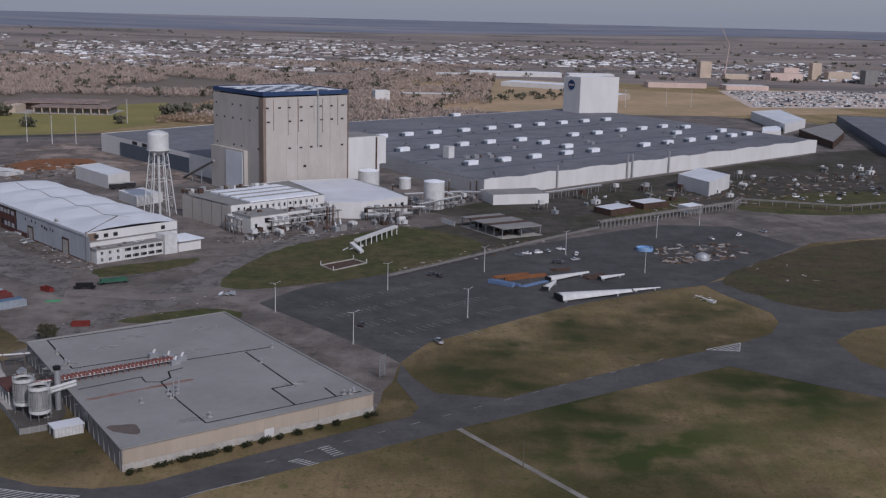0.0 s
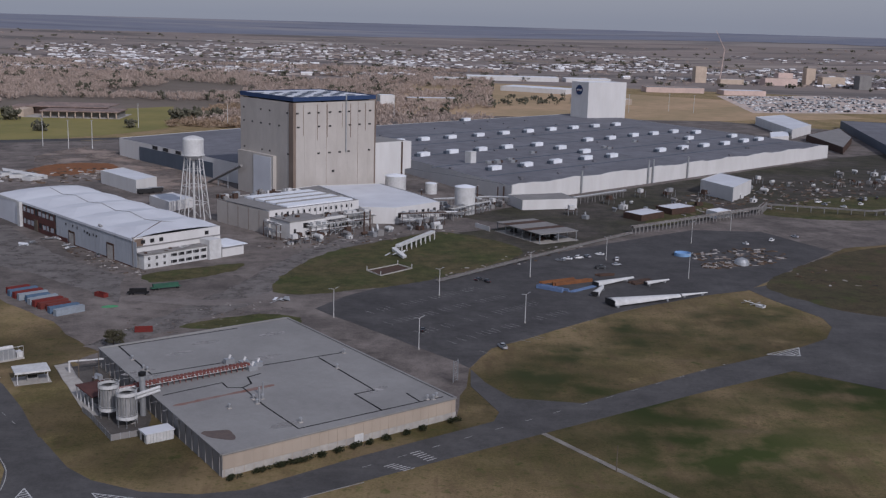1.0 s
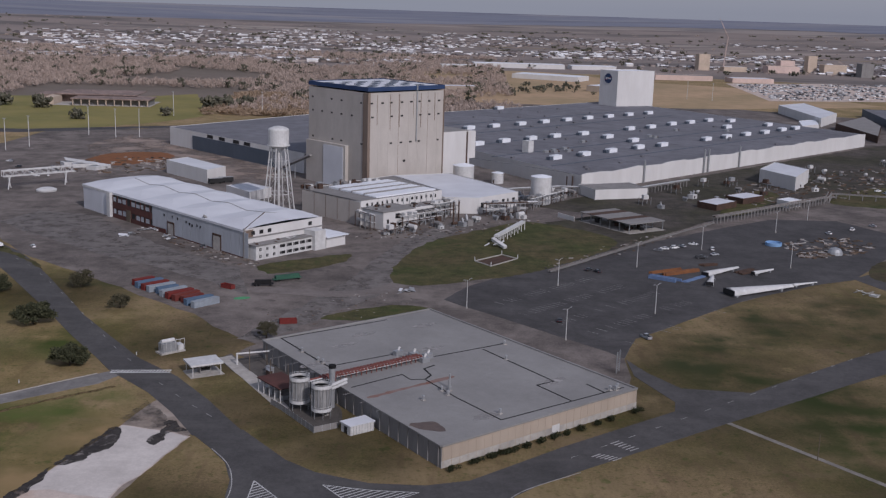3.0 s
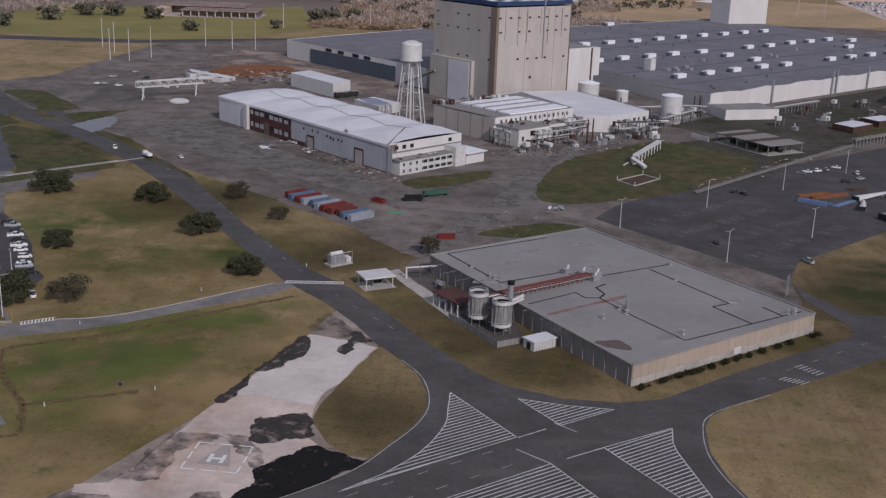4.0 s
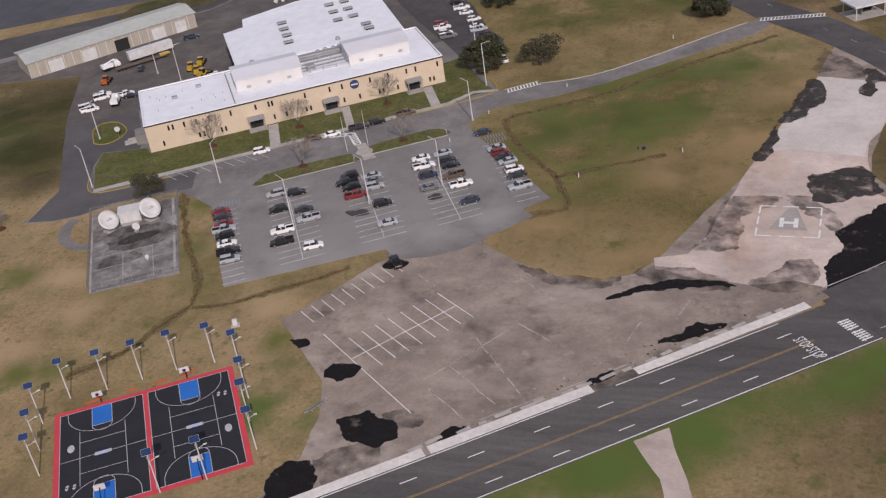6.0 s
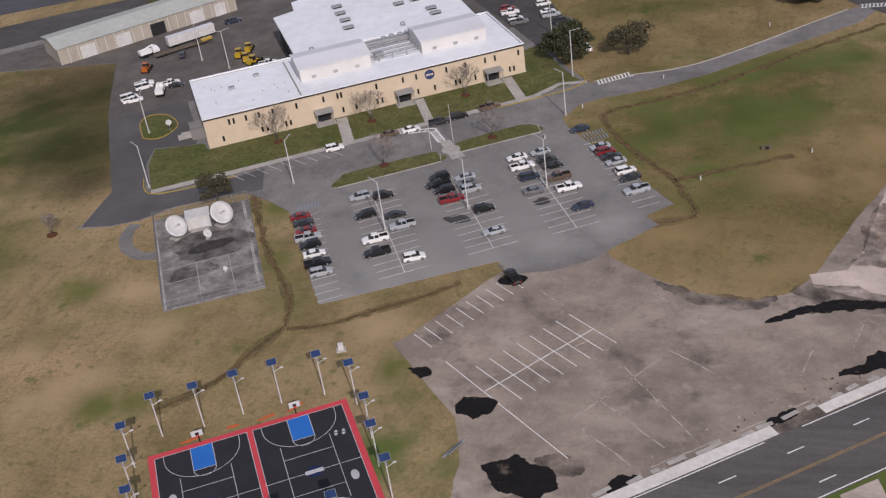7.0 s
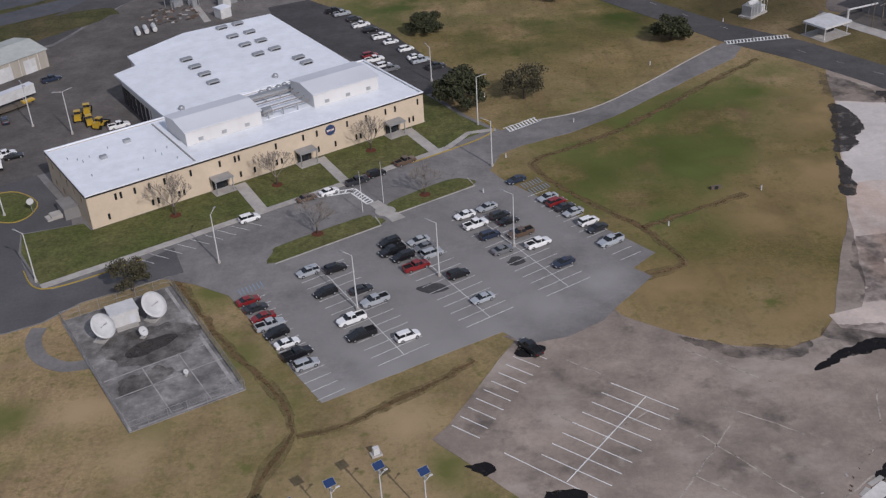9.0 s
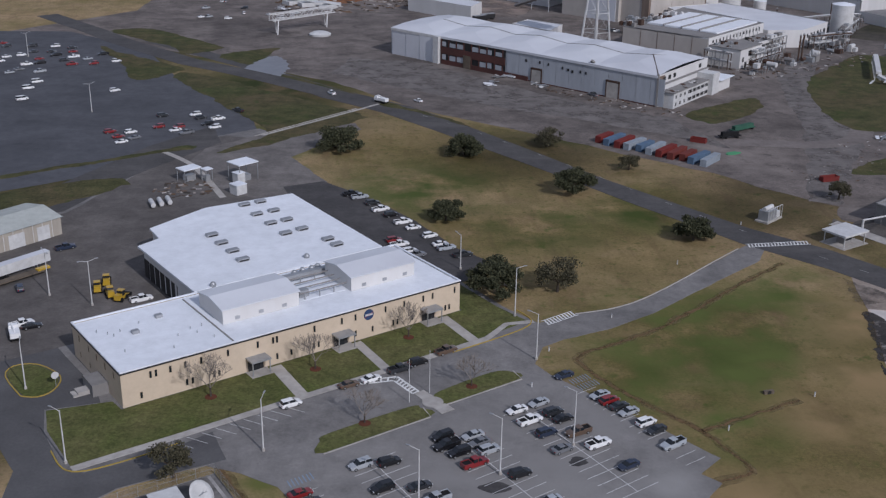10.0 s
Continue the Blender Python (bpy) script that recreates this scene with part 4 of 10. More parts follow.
for u, v0, v1 in ((30.5, -82, -44), (49.5, -82, -47), (67.6, -83, -47)):
    bar(bm, *plot((row_u(u, v0), v0), (row_u(u, v1), v1)), 0.14, 0.05, 0.014)
    for k in range(int((v1 - v0) / 2.75) + 1):
        v = v0 + k * 2.75
        bar(bm, *plot((row_u(u, v) - 5.4, v), (row_u(u, v) + 5.4, v)), 0.12, 0.05, 0.013)
for u, v0, v1 in ((14.6, -84, -47), (84.4, -82, -47)):
    for k in range(int((v1 - v0) / 2.75) + 1):
        v = v0 + k * 2.75
        bar(bm, *plot((row_u(u, v) - 2.7, v), (row_u(u, v) + 2.7, v)), 0.12, 0.05, 0.013)
for k in range(9):
    bar(bm, *plot((3 + k * 3.1, -18.1), (5.4 + k * 3.1, -22.6)), 0.12, 0.05, 0.013)
marking("stall_line", bm, STALLPAINT, "thin white stall lines of the office lot")
bm = bmesh.new()
for u, v0 in ((15.9, -45.5), (86.2, -45.5), (86.2, -48.5)):
    for k in range(7):
        bar(bm, *plot((row_u(u, v0) - 2.6 + k * 0.8, v0), (row_u(u, v0) - 2.2 + k * 0.8, v0 + 2.4)), 0.22, 0.05, 0.015)
marking("stall_line", bm, BLUEPAINT, "blue and white accessible stall hatching")

FADED = mat("faded_line", (0.46, 0.41, 0.355), (0.36, 0.32, 0.28), large=0.3, fine=1.5)
frayed(FADED, 0.35, 0.32, 0.54, 0.15)
# faded lines of the old lot
bm = bmesh.new()
for k in range(8):
    c = Vector((-252.4, 169.5)).lerp(Vector((-238.3, 185.9)), k / 7)
    d = Vector((-4.75, 4.15))
    bar(bm, c + d, c - d, 0.17, 0.045, 0.02)
bar(bm, (-254.2, 167.0), (-237.9, 185.8), 0.18, 0.045, 0.021)
bar(bm, (-262.9, 174.7), (-238.2, 151.8), 0.17, 0.045, 0.02)
for k in range(10):
    c = Vector((-270.6, 182.4)).lerp(Vector((-257.0, 201.9)), k / 9)
    bar(bm, c, c + Vector((4.2, -3.7)), 0.16, 0.045, 0.02)
marking("old_stall_line", bm, PAINT, "white stall lines on the disused lot")
bm = bmesh.new()
for a, b in (((-229, 198.2), (-215.5, 185.7)), ((-239.3, 160.2), (-225.6, 177.9)), ((-234.8, 166.1), (-222.8, 154.5)), ((-231.6, 175.1), (-219.1, 157.4)), ((-236.8, 158.7), (-227.6, 150.2)), ((-226.8, 182.2), (-214.7, 172.5)), ((-203.1, 174.4), (-199.9, 184.3)), ((-194.3, 182.7), (-191.8, 190.5)), ((-253.8, 183.3), (-249, 178.4)), ((-247.2, 176), (-237.1, 182.9)), ((-250, 198), (-243, 191.5)), ((-225.6, 150.8), (-207.1, 164.1)), ((-207.1, 164.1), (-198, 171.6)), ((-232.5, 142.6), (-225.6, 150.8))):
    strip(bm, ragged([a, b], 1.2, 0.25, 0.5, False), 0.13, 0.13, 0.03, 0.061)
marking("pavement_joint", bm, FADED, "faded lines and joints on the disused lot")

# east lot stall lines
bm = bmesh.new()
e0, ex, ey = Vector((-58, 436)), Vector((0.70, 0.714)), Vector((0.714, -0.70))
for r in range(5):
    for k in range(26):
        if random.random() < 0.8 - 0.1 * r:
            c = e0 + ey * (r * 17 + 4) + ex * (k * 2.8 + 3)
            bar(bm, c, c + ey * 5.4, 0.2, 0.045, 0.012)
marking("lot_line", bm, mat("faint_lot_line", (0.36, 0.355, 0.345), (0.20, 0.198, 0.195), large=0.3, fine=1.0), "faint stall lines of the east lot")

# green and bare ground inside the plant
for pts in ([(-86, 463), (-92, 490), (-77, 546), (-40, 595), (-12, 612), (26, 566), (-20, 500), (-52, 477)],
            [(-140, 480), (-118, 500), (-112, 520), (-128, 512), (-152, 494), (-150, 482)],
            [(-118, 410), (-96, 428), (-80, 430), (-74, 418), (-100, 408)],
            [(190, 700), (260, 690), (330, 740), (300, 790), (230, 760)],
            [(106, 665), (150, 745), (164, 728), (118, 655)],
            [(-373, 572), (-364, 579), (-327, 541), (-300, 514), (-287, 497), (-290, 490), (-302, 477), (-325, 456), (-342, 445), (-329, 463), (-326, 477), (-350, 524)],
            [(-425, 415), (-412, 422.5), (-389, 436), (-360, 452.5), (-351, 455), (-353, 451), (-370, 443), (-389, 432), (-411, 418.5), (-424, 411)],
            [(-422, 392), (-410, 401), (-396, 410), (-380, 416.5), (-370, 415), (-369, 409), (-377, 399), (-387, 391), (-400, 383), (-418, 374)],
            [(-421, 647), (-409, 632), (-374, 595), (-373, 584), (-390, 566), (-403, 605)],
            [(-423, 690), (-401, 697), (-377, 669), (-358, 646), (-360, 636), (-374, 626), (-386, 648)],
            [(-357, 620), (-345, 632), (-327, 640), (-333, 618), (-334, 592), (-345, 602)],
            [(-328, 577), (-321, 575), (-293, 539), (-262, 503), (-247, 484), (-247, 479), (-263, 500), (-297, 532), (-322, 561)]):
    paving("grass_patch", ragged(ragged(rounded(pts), 5, 2.2, 0.25), 1.5, 0.8, 0.3), YARDGRASS, 0.085, "rough patch of green and brown grass", "grass")
HEATH = mat("brown_rough_grass", (0.088, 0.066, 0.040), (0.056, 0.052, 0.026), (0.040, 0.034, 0.020), large=0.03, fine=0.25, amount=0.6, bump=0.3, mottle=(0.12, 0.45), grain=0.28)
flecks(HEATH, 0.06, 0.56, 0.68, (0.060, 0.074, 0.022), 0.7)
paving("grass_patch", ragged(ragged(rounded([(133, 503), (172, 557), (218, 598), (300, 640), (420, 740), (440, 600), (240, 476), (191, 458), (168, 451), (148, 466)]), 5, 2.2, 0.25), 1.5, 0.8, 0.3), HEATH, 0.085, "dark brown rough grass beside the road fork", "grass")
TRACK = mat("dusty_track", (0.190, 0.172, 0.160), (0.150, 0.136, 0.127), (0.090, 0.082, 0.077), large=0.05, fine=0.3, amount=0.55, rough=0.9, mottle=(0.09, 0.3), grain=0.1)
frayed(TRACK, 0.12, 0.30, 0.52, 0.25)
paving("yard_road", ragged(ragged([(-145.8, 380.9), (-129.7, 419.4), (-107.7, 479.6), (-99.9, 513.5), (-84.4, 566.8), (-57, 610), (-46, 606), (-63.9, 570.5), (-78.9, 529.1), (-87.2, 488.3), (-97.4, 443.3), (-112, 420), (-136, 376)], 6, 1.5, 0.2), 2, 0.7, 0.3), TRACK, 0.046, "dusty grey track through the plant yard", "road")
paving("hangar_apron", ragged(ragged([(-289.5, 612), (-257.7, 604), (-202.7, 528), (-161, 488), (-150, 440), (-168.7, 462), (-210.9, 496), (-259.8, 537), (-300, 580)], 8, 3, 0.2), 2.5, 1.0, 0.3), TRACK, 0.048, "dusty worn asphalt before the hangar", "yard")
SANDYARD = mat("sandy_yard", (0.34, 0.265, 0.22), (0.23, 0.19, 0.165), (0.15, 0.130, 0.118), large=0.02, fine=0.1, amount=0.6, rough=0.9, mottle=(0.05, 0.3), grain=0.1)
frayed(SANDYARD, 0.035, 0.40, 0.58, 0.1)
paving("sand_yard", ragged(ragged([(-316.5, 816.6), (-344.6, 896.2), (-326.2, 969), (-289.8, 935.5), (-250, 890), (-200, 815), (-167, 772), (-185.5, 730.5), (-224, 748.9), (-272.5, 794.9)], 9, 3, 0.2), 3, 1.0, 0.3), SANDYARD, 0.05, "pale sandy yard behind the hangar", "yard")
for pts in ([(-133, 362), (-76, 405), (-68, 412), (-84, 415), (-110, 398), (-140, 372)],):
    paving("gravel_strip", ragged(rounded(pts), 4, 0.8), DIRTYARD, 0.06, "bare gravel strip behind the low building", "ground")
bm = strip(bmesh.new(), [(11, 307), (41.4, 263), (90, 195)], 0.9, 0.9, -0.1, 0.06)
tagged(part("footpath", bm, mat("old_path", (0.27, 0.25, 0.225), (0.19, 0.175, 0.155), (0.12, 0.11, 0.085), large=0.15, fine=0.8, amount=0.6)), "narrow concrete path through the grass", "path", kind="structure")
paving("field_drive", ragged([(-198.8, 147.5), (-193.5, 151.5), (-190.5, 141), (-186, 125), (-180, 110), (-185, 108), (-190, 124), (-194, 139)], 2, 0.3), CONCRETE, 0.06, "pale gravel field drive", "drive")
paving("yard_track", ragged([(-148.4, 358.8), (-134.6, 333.4), (-123.5, 313), (-119.5, 312.8), (-129.1, 334.2), (-139.8, 353), (-144.3, 361.7)], 3, 0.2), WALKWAY, 0.09, "concrete service walk beside the building", "walk")

# ditches
def ribbon(bm, pts, width, z):
    """A low band along a line, its half width given by a function of the place."""
    rows = []
    for i, p in enumerate(pts):
        a, b = Vector(pts[max(i - 2, 0)]), Vector(pts[min(i + 2, len(pts) - 1)])
        d = (b - a).normalized()
        n = Vector((-d.y, d.x)) * max(width(p[0], p[1]), 0.1)
        q = Vector(p)
        rows.append([bm.verts.new((*c, h)) for c, h in ((q - n, -0.05), (q - n * 0.9, z), (q + n * 0.9, z), (q + n, -0.05))])
    for a, b in zip(rows, rows[1:]):
        for k in range(3):
            bm.faces.new((a[k], a[k + 1], b[k + 1], b[k]))
    bmesh.ops.recalc_face_normals(bm, faces=bm.faces)


bm, bank = bmesh.new(), bmesh.new()
for line in ([(-175.2, 328.8), (-192.2, 314.8), (-221.7, 289.6), (-241.7, 278.1), (-245.1, 273.2), (-241.1, 262.9), (-233.9, 251.5), (-226.6, 241.2), (-223.5, 233.1), (-221.9, 225.6), (-230.4, 222.4), (-240, 218.2)],
             [(-226.6, 241.2), (-218.5, 244.7), (-212.5, 247.5), (-200.5, 252.6)],
             [(-323, 235), (-313.7, 216.5), (-306.1, 203.9), (-299.9, 194.3), (-297.3, 187.1), (-297.1, 182), (-300.3, 175.2), (-302.3, 168.8), (-305.7, 164.1), (-313, 156)],
             [(-296, 182.9), (-289.1, 184.1), (-281.7, 188.7), (-272.2, 194.5), (-264.6, 200.4)]):
    pts = ragged(rounded(line, 5, False), 0.8, 0.5, 0.3, False)
    ribbon(bm, pts, lambda x, y: 0.42 + 0.34 * noise.noise((x * 0.16, y * 0.16, 5.0)), 0.032)
    ribbon(bank, pts, lambda x, y: 1.15 + 0.9 * noise.noise((x * 0.11, y * 0.11, 9.0)), 0.026)
DITCH = mat("ditch_bed", (0.170, 0.106, 0.054), (0.110, 0.080, 0.036), (0.062, 0.046, 0.024), large=0.15, fine=0.7, amount=0.6)
frayed(DITCH, 0.5, 0.32, 0.52, 0.25)
BANK = mat("ditch_bank", (0.22, 0.160, 0.082), (0.135, 0.118, 0.048), (0.10, 0.078, 0.042), large=0.1, fine=0.5, amount=0.6)
frayed(BANK, 0.28, 0.36, 0.70)
tagged(part("ditch_bank", bank, BANK), "worn grassy bank along the ditch", "ditch", kind="structure")
tagged(part("ditch", bm, DITCH), "shallow bare brown drainage ditch", "ditch", kind="structure")
bm = strip(bmesh.new(), rounded([(-363, 450), (-355, 440), (-348.4, 429), (-341, 410), (-335.7, 395)], 4, False), 1.1, 1.1, -0.1, 0.075)
tagged(part("footpath", bm, WALKWAY), "pale winding path through the fenced yard", "path", kind="structure")
bm = strip(bmesh.new(), [(-327, 469), (-302, 494), (-280, 517)], 0.7, 0.7, -0.1, 0.12)
tagged(part("footpath", bm, WALKWAY), "narrow pale concrete walk across the verge", "path", kind="structure")
# old cracks and pour joints, some dark and some pale
PALEJOINT = mat("pale_joint", (0.44, 0.385, 0.33), (0.33, 0.29, 0.25), large=0.3, fine=1)
frayed(PALEJOINT, 0.4, 0.36, 0.58)
rq = random.Random(77)
for tone, label, count in ((SOIL, "dark cracks across the disused lot", 26), (PALEJOINT, "pale pour joints of the disused lot", 34)):
    bm = bmesh.new()
    for k in range(count):
        c = Vector((-232, 172)) + Vector((0.807, 0.591)) * rq.uniform(-26, 40) + Vector((-0.591, 0.807)) * rq.uniform(-14, 24)
        d = Vector((0.76, 0.65)) if k % 2 else Vector((-0.65, 0.76))
        l = rq.uniform(4, 13)
        a, b = cut(tuple(c - d * l), tuple(c + d * l), OLDLOT)[:1][0] if cut(tuple(c - d * l), tuple(c + d * l), OLDLOT) else (None, None)
        if a is not None:
            strip(bm, ragged([tuple(a), tuple(b)], 1.5, 0.35, 0.5, False), 0.10, 0.10, 0.02, 0.057)
    marking("pavement_joint", bm, tone, label)
# looped asphalt walk by the dish yard
bm = strip(bmesh.new(), rounded([(-347, 221), (-347, 216.5), (-344.4, 211.2), (-340, 207.9), (-336.5, 207.6), (-332.5, 208.4)], 5, False), 1.5, 1.5, -0.1, 0.07)
tagged(part("footpath", bm, LOTASPHALT), "narrow looped asphalt walk through dry grass", "path", kind="structure")
for pts in ([(-274.7, 224.2), (-271.7, 226.2), (-268.7, 224), (-271.7, 222)], [(-256, 232), (-253.5, 233.5), (-252, 231), (-255, 230)]):
    paving("paving_stain", ragged(rounded(pts), 0.7, 0.8, 0.4), DARKASPHALT, 0.062, "dark oil stain on the lot", "patch")
bm = strip(bmesh.new(), [(-281, 517), (-293.5, 529), (-328, 566.5), (-346.5, 585), (-370, 606), (-392.5, 635), (-414, 663), (-431, 690), (-470, 745)], 6.5, 6.5, -0.1, 0.09)
tagged(part("road", bm, ASPHALT), "long grey asphalt road beyond the hangar", "road", kind="structure")
paving("standing_water", blotch([(-343, 588), (-331, 618), (-324, 612), (-321, 590), (-325, 570), (-335, 578)]), mat("wet_ground", (0.20, 0.20, 0.21), (0.15, 0.15, 0.16), large=0.1, fine=0.5, rough=0.35), 0.087, "pale wet ground beside the road", "ground")
paving("gravel_strip", ragged([(-146, 353), (-109.5, 297), (-103, 301), (-104, 312), (-112, 330), (-131, 366), (-139, 361)], 2.5, 0.6), mat("dark_gravel", (0.085, 0.078, 0.072), (0.055, 0.050, 0.046), (0.16, 0.15, 0.14), large=0.2, fine=1.2, amount=0.5), 0.07, "dark gravel yard beside the low building", "ground")
bm = strip(bmesh.new(), rounded([(-150, 452), (-118, 446), (-98, 452), (-86, 470), (-78, 500), (-62, 540), (-48, 566)], 4, False), 4.5, 4.5, -0.1, 0.075)
tagged(part("yard_road", bm, mat("dusty_track", (0.235, 0.205, 0.188), (0.165, 0.145, 0.134), (0.10, 0.088, 0.08), large=0.05, fine=0.3, amount=0.6, mottle=(0.1, 0.3))), "pale dusty track across the plant yard", "road", kind="structure")


# ---- buildings ----
def house(name, label, category, poly, h, wall, roof, parapet=0.5, lip=None, group=""):
    """Walls, a roof slab and a parapet on a footprint in the world. Returns the thing."""
    base = thing(name, label, category, None, group)
    part("wall", prism(poly, -0.3, h, cap=False), wall, base)
    c = sum((Vector(p) for p in poly), Vector((0, 0))) / len(poly)
    inner = [tuple(Vector(p) + (c - Vector(p)).normalized() * 0.45) for p in poly]
    part("roof", prism(inner, h - parapet - 0.3, h - parapet), roof, base)
    if lip:
        for p, q in zip(poly, poly[1:] + poly[:1]):
            bm = bmesh.new()
            bar(bm, p, q, 0.7, h - 0.35, 0.40)
            part("parapet", bm, lip, base)
    return base


def frame_of(a, b):
    """A pose at a, with x towards b along the ground."""
    a, b = Vector(a), Vector(b)
    return pose(a.x, a.y, 0, 0, 0, math.degrees(math.atan2(b.y - a.y, b.x - a.x)))


def window(base, m, x, z, w, h, material=None, name="window", rim=None):
    """A framed pane on the wall whose outside is -y of m."""
    fr = part(name, boxes((x - w / 2 - 0.12, -0.10, z - 0.12, x + w / 2 + 0.12, 0.05, z), (x - w / 2 - 0.12, -0.10, z + h, x + w / 2 + 0.12, 0.05, z + h + 0.12), (x - w / 2 - 0.12, -0.10, z, x - w / 2, 0.05, z + h), (x + w / 2, -0.10, z, x + w / 2 + 0.12, 0.05, z + h)), rim or TAN, base)
    fr.matrix_world = m
    pane = part("pane", boxes((x - w / 2, -0.035, z, x + w / 2, 0.03, z + h)), material or GLASS, fr)
    return fr


def put(ob, m):
    ob.matrix_world = m
    return ob


# the office block
def office():
    base = thing("office_building", "two-storey tan office building with white flat roof", "office building", OFFICE)
    part("wall", prism([(0, 0), (87.3, 0), (87.3, 29.5), (0, 29.5)], -0.3, 8.3, cap=False), TAN, base)
    part("roof", boxes((0.3, 0.3, 7.6, 87.0, 29.2, 7.95)), WHITEROOF, base)
    part("roof_edge", boxes((-0.15, -0.15, 8.1, 87.45, 0.3, 8.42), (-0.15, 29.2, 8.1, 87.45, 29.65, 8.42), (-0.15, 0.3, 8.1, 0.3, 29.2, 8.42), (87.0, 0.3, 8.1, 87.45, 29.2, 8.42)), WHITEROOF, base)
    # near-black strip standing in for the roof edge's shade on the wall
    part("shadow_strip", boxes((-0.1, -0.22, 7.75, 87.4, -0.02, 8.1), (-0.22, -0.1, 7.75, -0.02, 29.5, 8.1)), DARK, base, "dark strip painted for the shade under the roof edge")
    hall = [(30.5, 29.7), (31.2, 65), (37.6, 67.5), (38.4, 76.5), (58, 83.5), (84.5, 81.5), (83, 29.7)]
    part("hall_wall", prism(hall, -0.3, 8.1, cap=False), WHITEWALL, base)
    part("hall_roof", prism([(29.8, 29.9), (30.0, 66), (37, 68.3), (37.8, 77), (57.8, 84.4), (85.2, 82.2), (83.7, 29.9)], 8.0, 8.5), WHITEROOF, base, "wide white roof of the rear hall")
    for k in range(9):
        y = 33 + k * 3.6
        part("loading_door", boxes((30.35 + 0.01 * y, y, 0.1, 30.75 + 0.01 * y, y + 2.8, 5.2)), DARK, base)
    for x, y in ((68.1, 79.8), (73.3, 79.8), (67.4, 70.5), (72.8, 70.5), (67.2, 61.6), (72.2, 61.6), (66.8, 52.2), (72.2, 52.8), (74.1, 42.0), (74.0, 37.2), (49.5, 62.1), (49.1, 55.2), (49.0, 48.3), (48.4, 41.3)):
        sk = part("roof_vent", boxes((x - 1.6, y - 0.9, 8.45, x + 1.6, y + 0.9, 9.3)), STEEL, base)
        part("vent_gap", boxes((x - 1.3, y - 0.95, 8.6, x + 1.3, y - 0.9, 9.0)), DARK, sk)
    for x0, x1 in ((27.8, 47.3), (61.7, 80.2)):
        bm = bmesh.new()
        prof = [(0, 8.0), (12.5, 8.0), (12.5, 11.5), (6.5, 12.5), (0, 11.5)]
        A = [bm.verts.new((x0, 9.8 + y, z)) for y, z in prof]
        B = [bm.verts.new((x1, 9.8 + y, z)) for y, z in prof]
        bm.faces.new(A)
        bm.faces.new(list(reversed(B)))
        for i in range(len(prof)):
            j = (i + 1) % len(prof)
            bm.faces.new((A[i], B[i], B[j], A[j]))
        ph = part("penthouse", bm, WHITEWALL, base, "white rooftop plant room")
        for y0, z0, y1, z1 in ((9.5, 11.46, 16.3, 12.55), (16.3, 12.55, 22.6, 11.46)):
            bm = bmesh.new()
            v = [bm.verts.new(c) for c in ((x0 - 0.3, y0, z0), (x1 + 0.3, y0, z0), (x1 + 0.3, y1, z1), (x0 - 0.3, y1, z1), (x0 - 0.3, y0, z0 + 0.22), (x1 + 0.3, y0, z0 + 0.22), (x1 + 0.3, y1, z1 + 0.22), (x0 - 0.3, y1, z1 + 0.22))]
            for f in ((3, 2, 1, 0), (4, 5, 6, 7), (0, 1, 5, 4), (1, 2, 6, 5), (2, 3, 7, 6), (3, 0, 4, 7)):
                bm.faces.new([v[i] for i in f])
            part("penthouse_roof", bm, HANGROOF, ph, "pale blue-grey metal roof")
        for k in range(3):
            part("louvre", boxes((x0 + 3 + k * 6, 9.7, 8.6, x0 + 4.2 + k * 6, 9.85, 9.4)), STEEL, ph)
    court = part("roof_well", boxes((48.5, 11.5, 7.9, 61, 21.5, 8.02)), WHITEROOF, base, "pale open well between the plant rooms")
    for y in (12, 15, 18, 21):
        part("pipe", tube(bmesh.new(), (47.5, y, 9.6), (61.6, y, 9.6), 0.18), GREYWALL, court)
    for x in (50, 54, 58):
        for y in (11.6, 21.1):
            part("frame_post", boxes((x - 0.12, y, 7.95, x + 0.12, y + 0.25, 9.8)), STEEL, court)
    part("air_handler", boxes((49.3, 13, 8.0, 51.8, 15, 9.8)), STEEL, court)
    part("duct", boxes((46, 23.4, 8.0, 64, 25, 9.4)), STEEL, base)
    for x, y in ((55, 26), (57.5, 26.4), (60, 26.2), (62, 26.6), (35, 30.4), (63, 34)):
        part("fan", lathe(bmesh.new(), [(0.7, 8.0), (0.8, 9.1), (0.5, 9.5)], x, y, 12), STEEL, base)
    part("roof_seam", boxes((25.9, 0.3, 7.95, 26.25, 28, 8.12)), GREYROOF, base)
    for x, y in ((10, 17), (17.5, 22)):
        part("roof_hatch", boxes((x - 0.8, y - 0.6, 7.9, x + 0.8, y + 0.6, 8.7)), STEEL, base)
    for k in range(12):
        x, y = random.uniform(3, 24), random.uniform(3, 26)
        part("roof_pipe", tube(bmesh.new(), (x, y, 7.9), (x, y, 8.6), 0.09, n=6), STEEL, base)
    for x in (6.4, 7.6, 10.8, 14.2, 17.8, 24.1, 31.3, 35.1, 36.1, 45.7, 53.0, 56.7, 65.1, 70.5, 76.1, 78.9, 85.6):
        window(base, OFFICE, x, 5.3, 0.55, 1.6)
    for x in (4.1, 14.3, 15.6, 20.6, 21.8, 36.0, 39.6, 45.4, 46.7, 56.7, 61.4, 67.3, 68.5, 72.9, 82.8, 84.0):
        window(base, OFFICE, x, 1.2, 0.55, 1.5)
    end = OFFICE @ pose(0, 0, 0, 0, 0, -90)
    for x in (-4, -9, -14, -19, -25):
        window(base, end, x, 5.3, 0.55, 1.6)
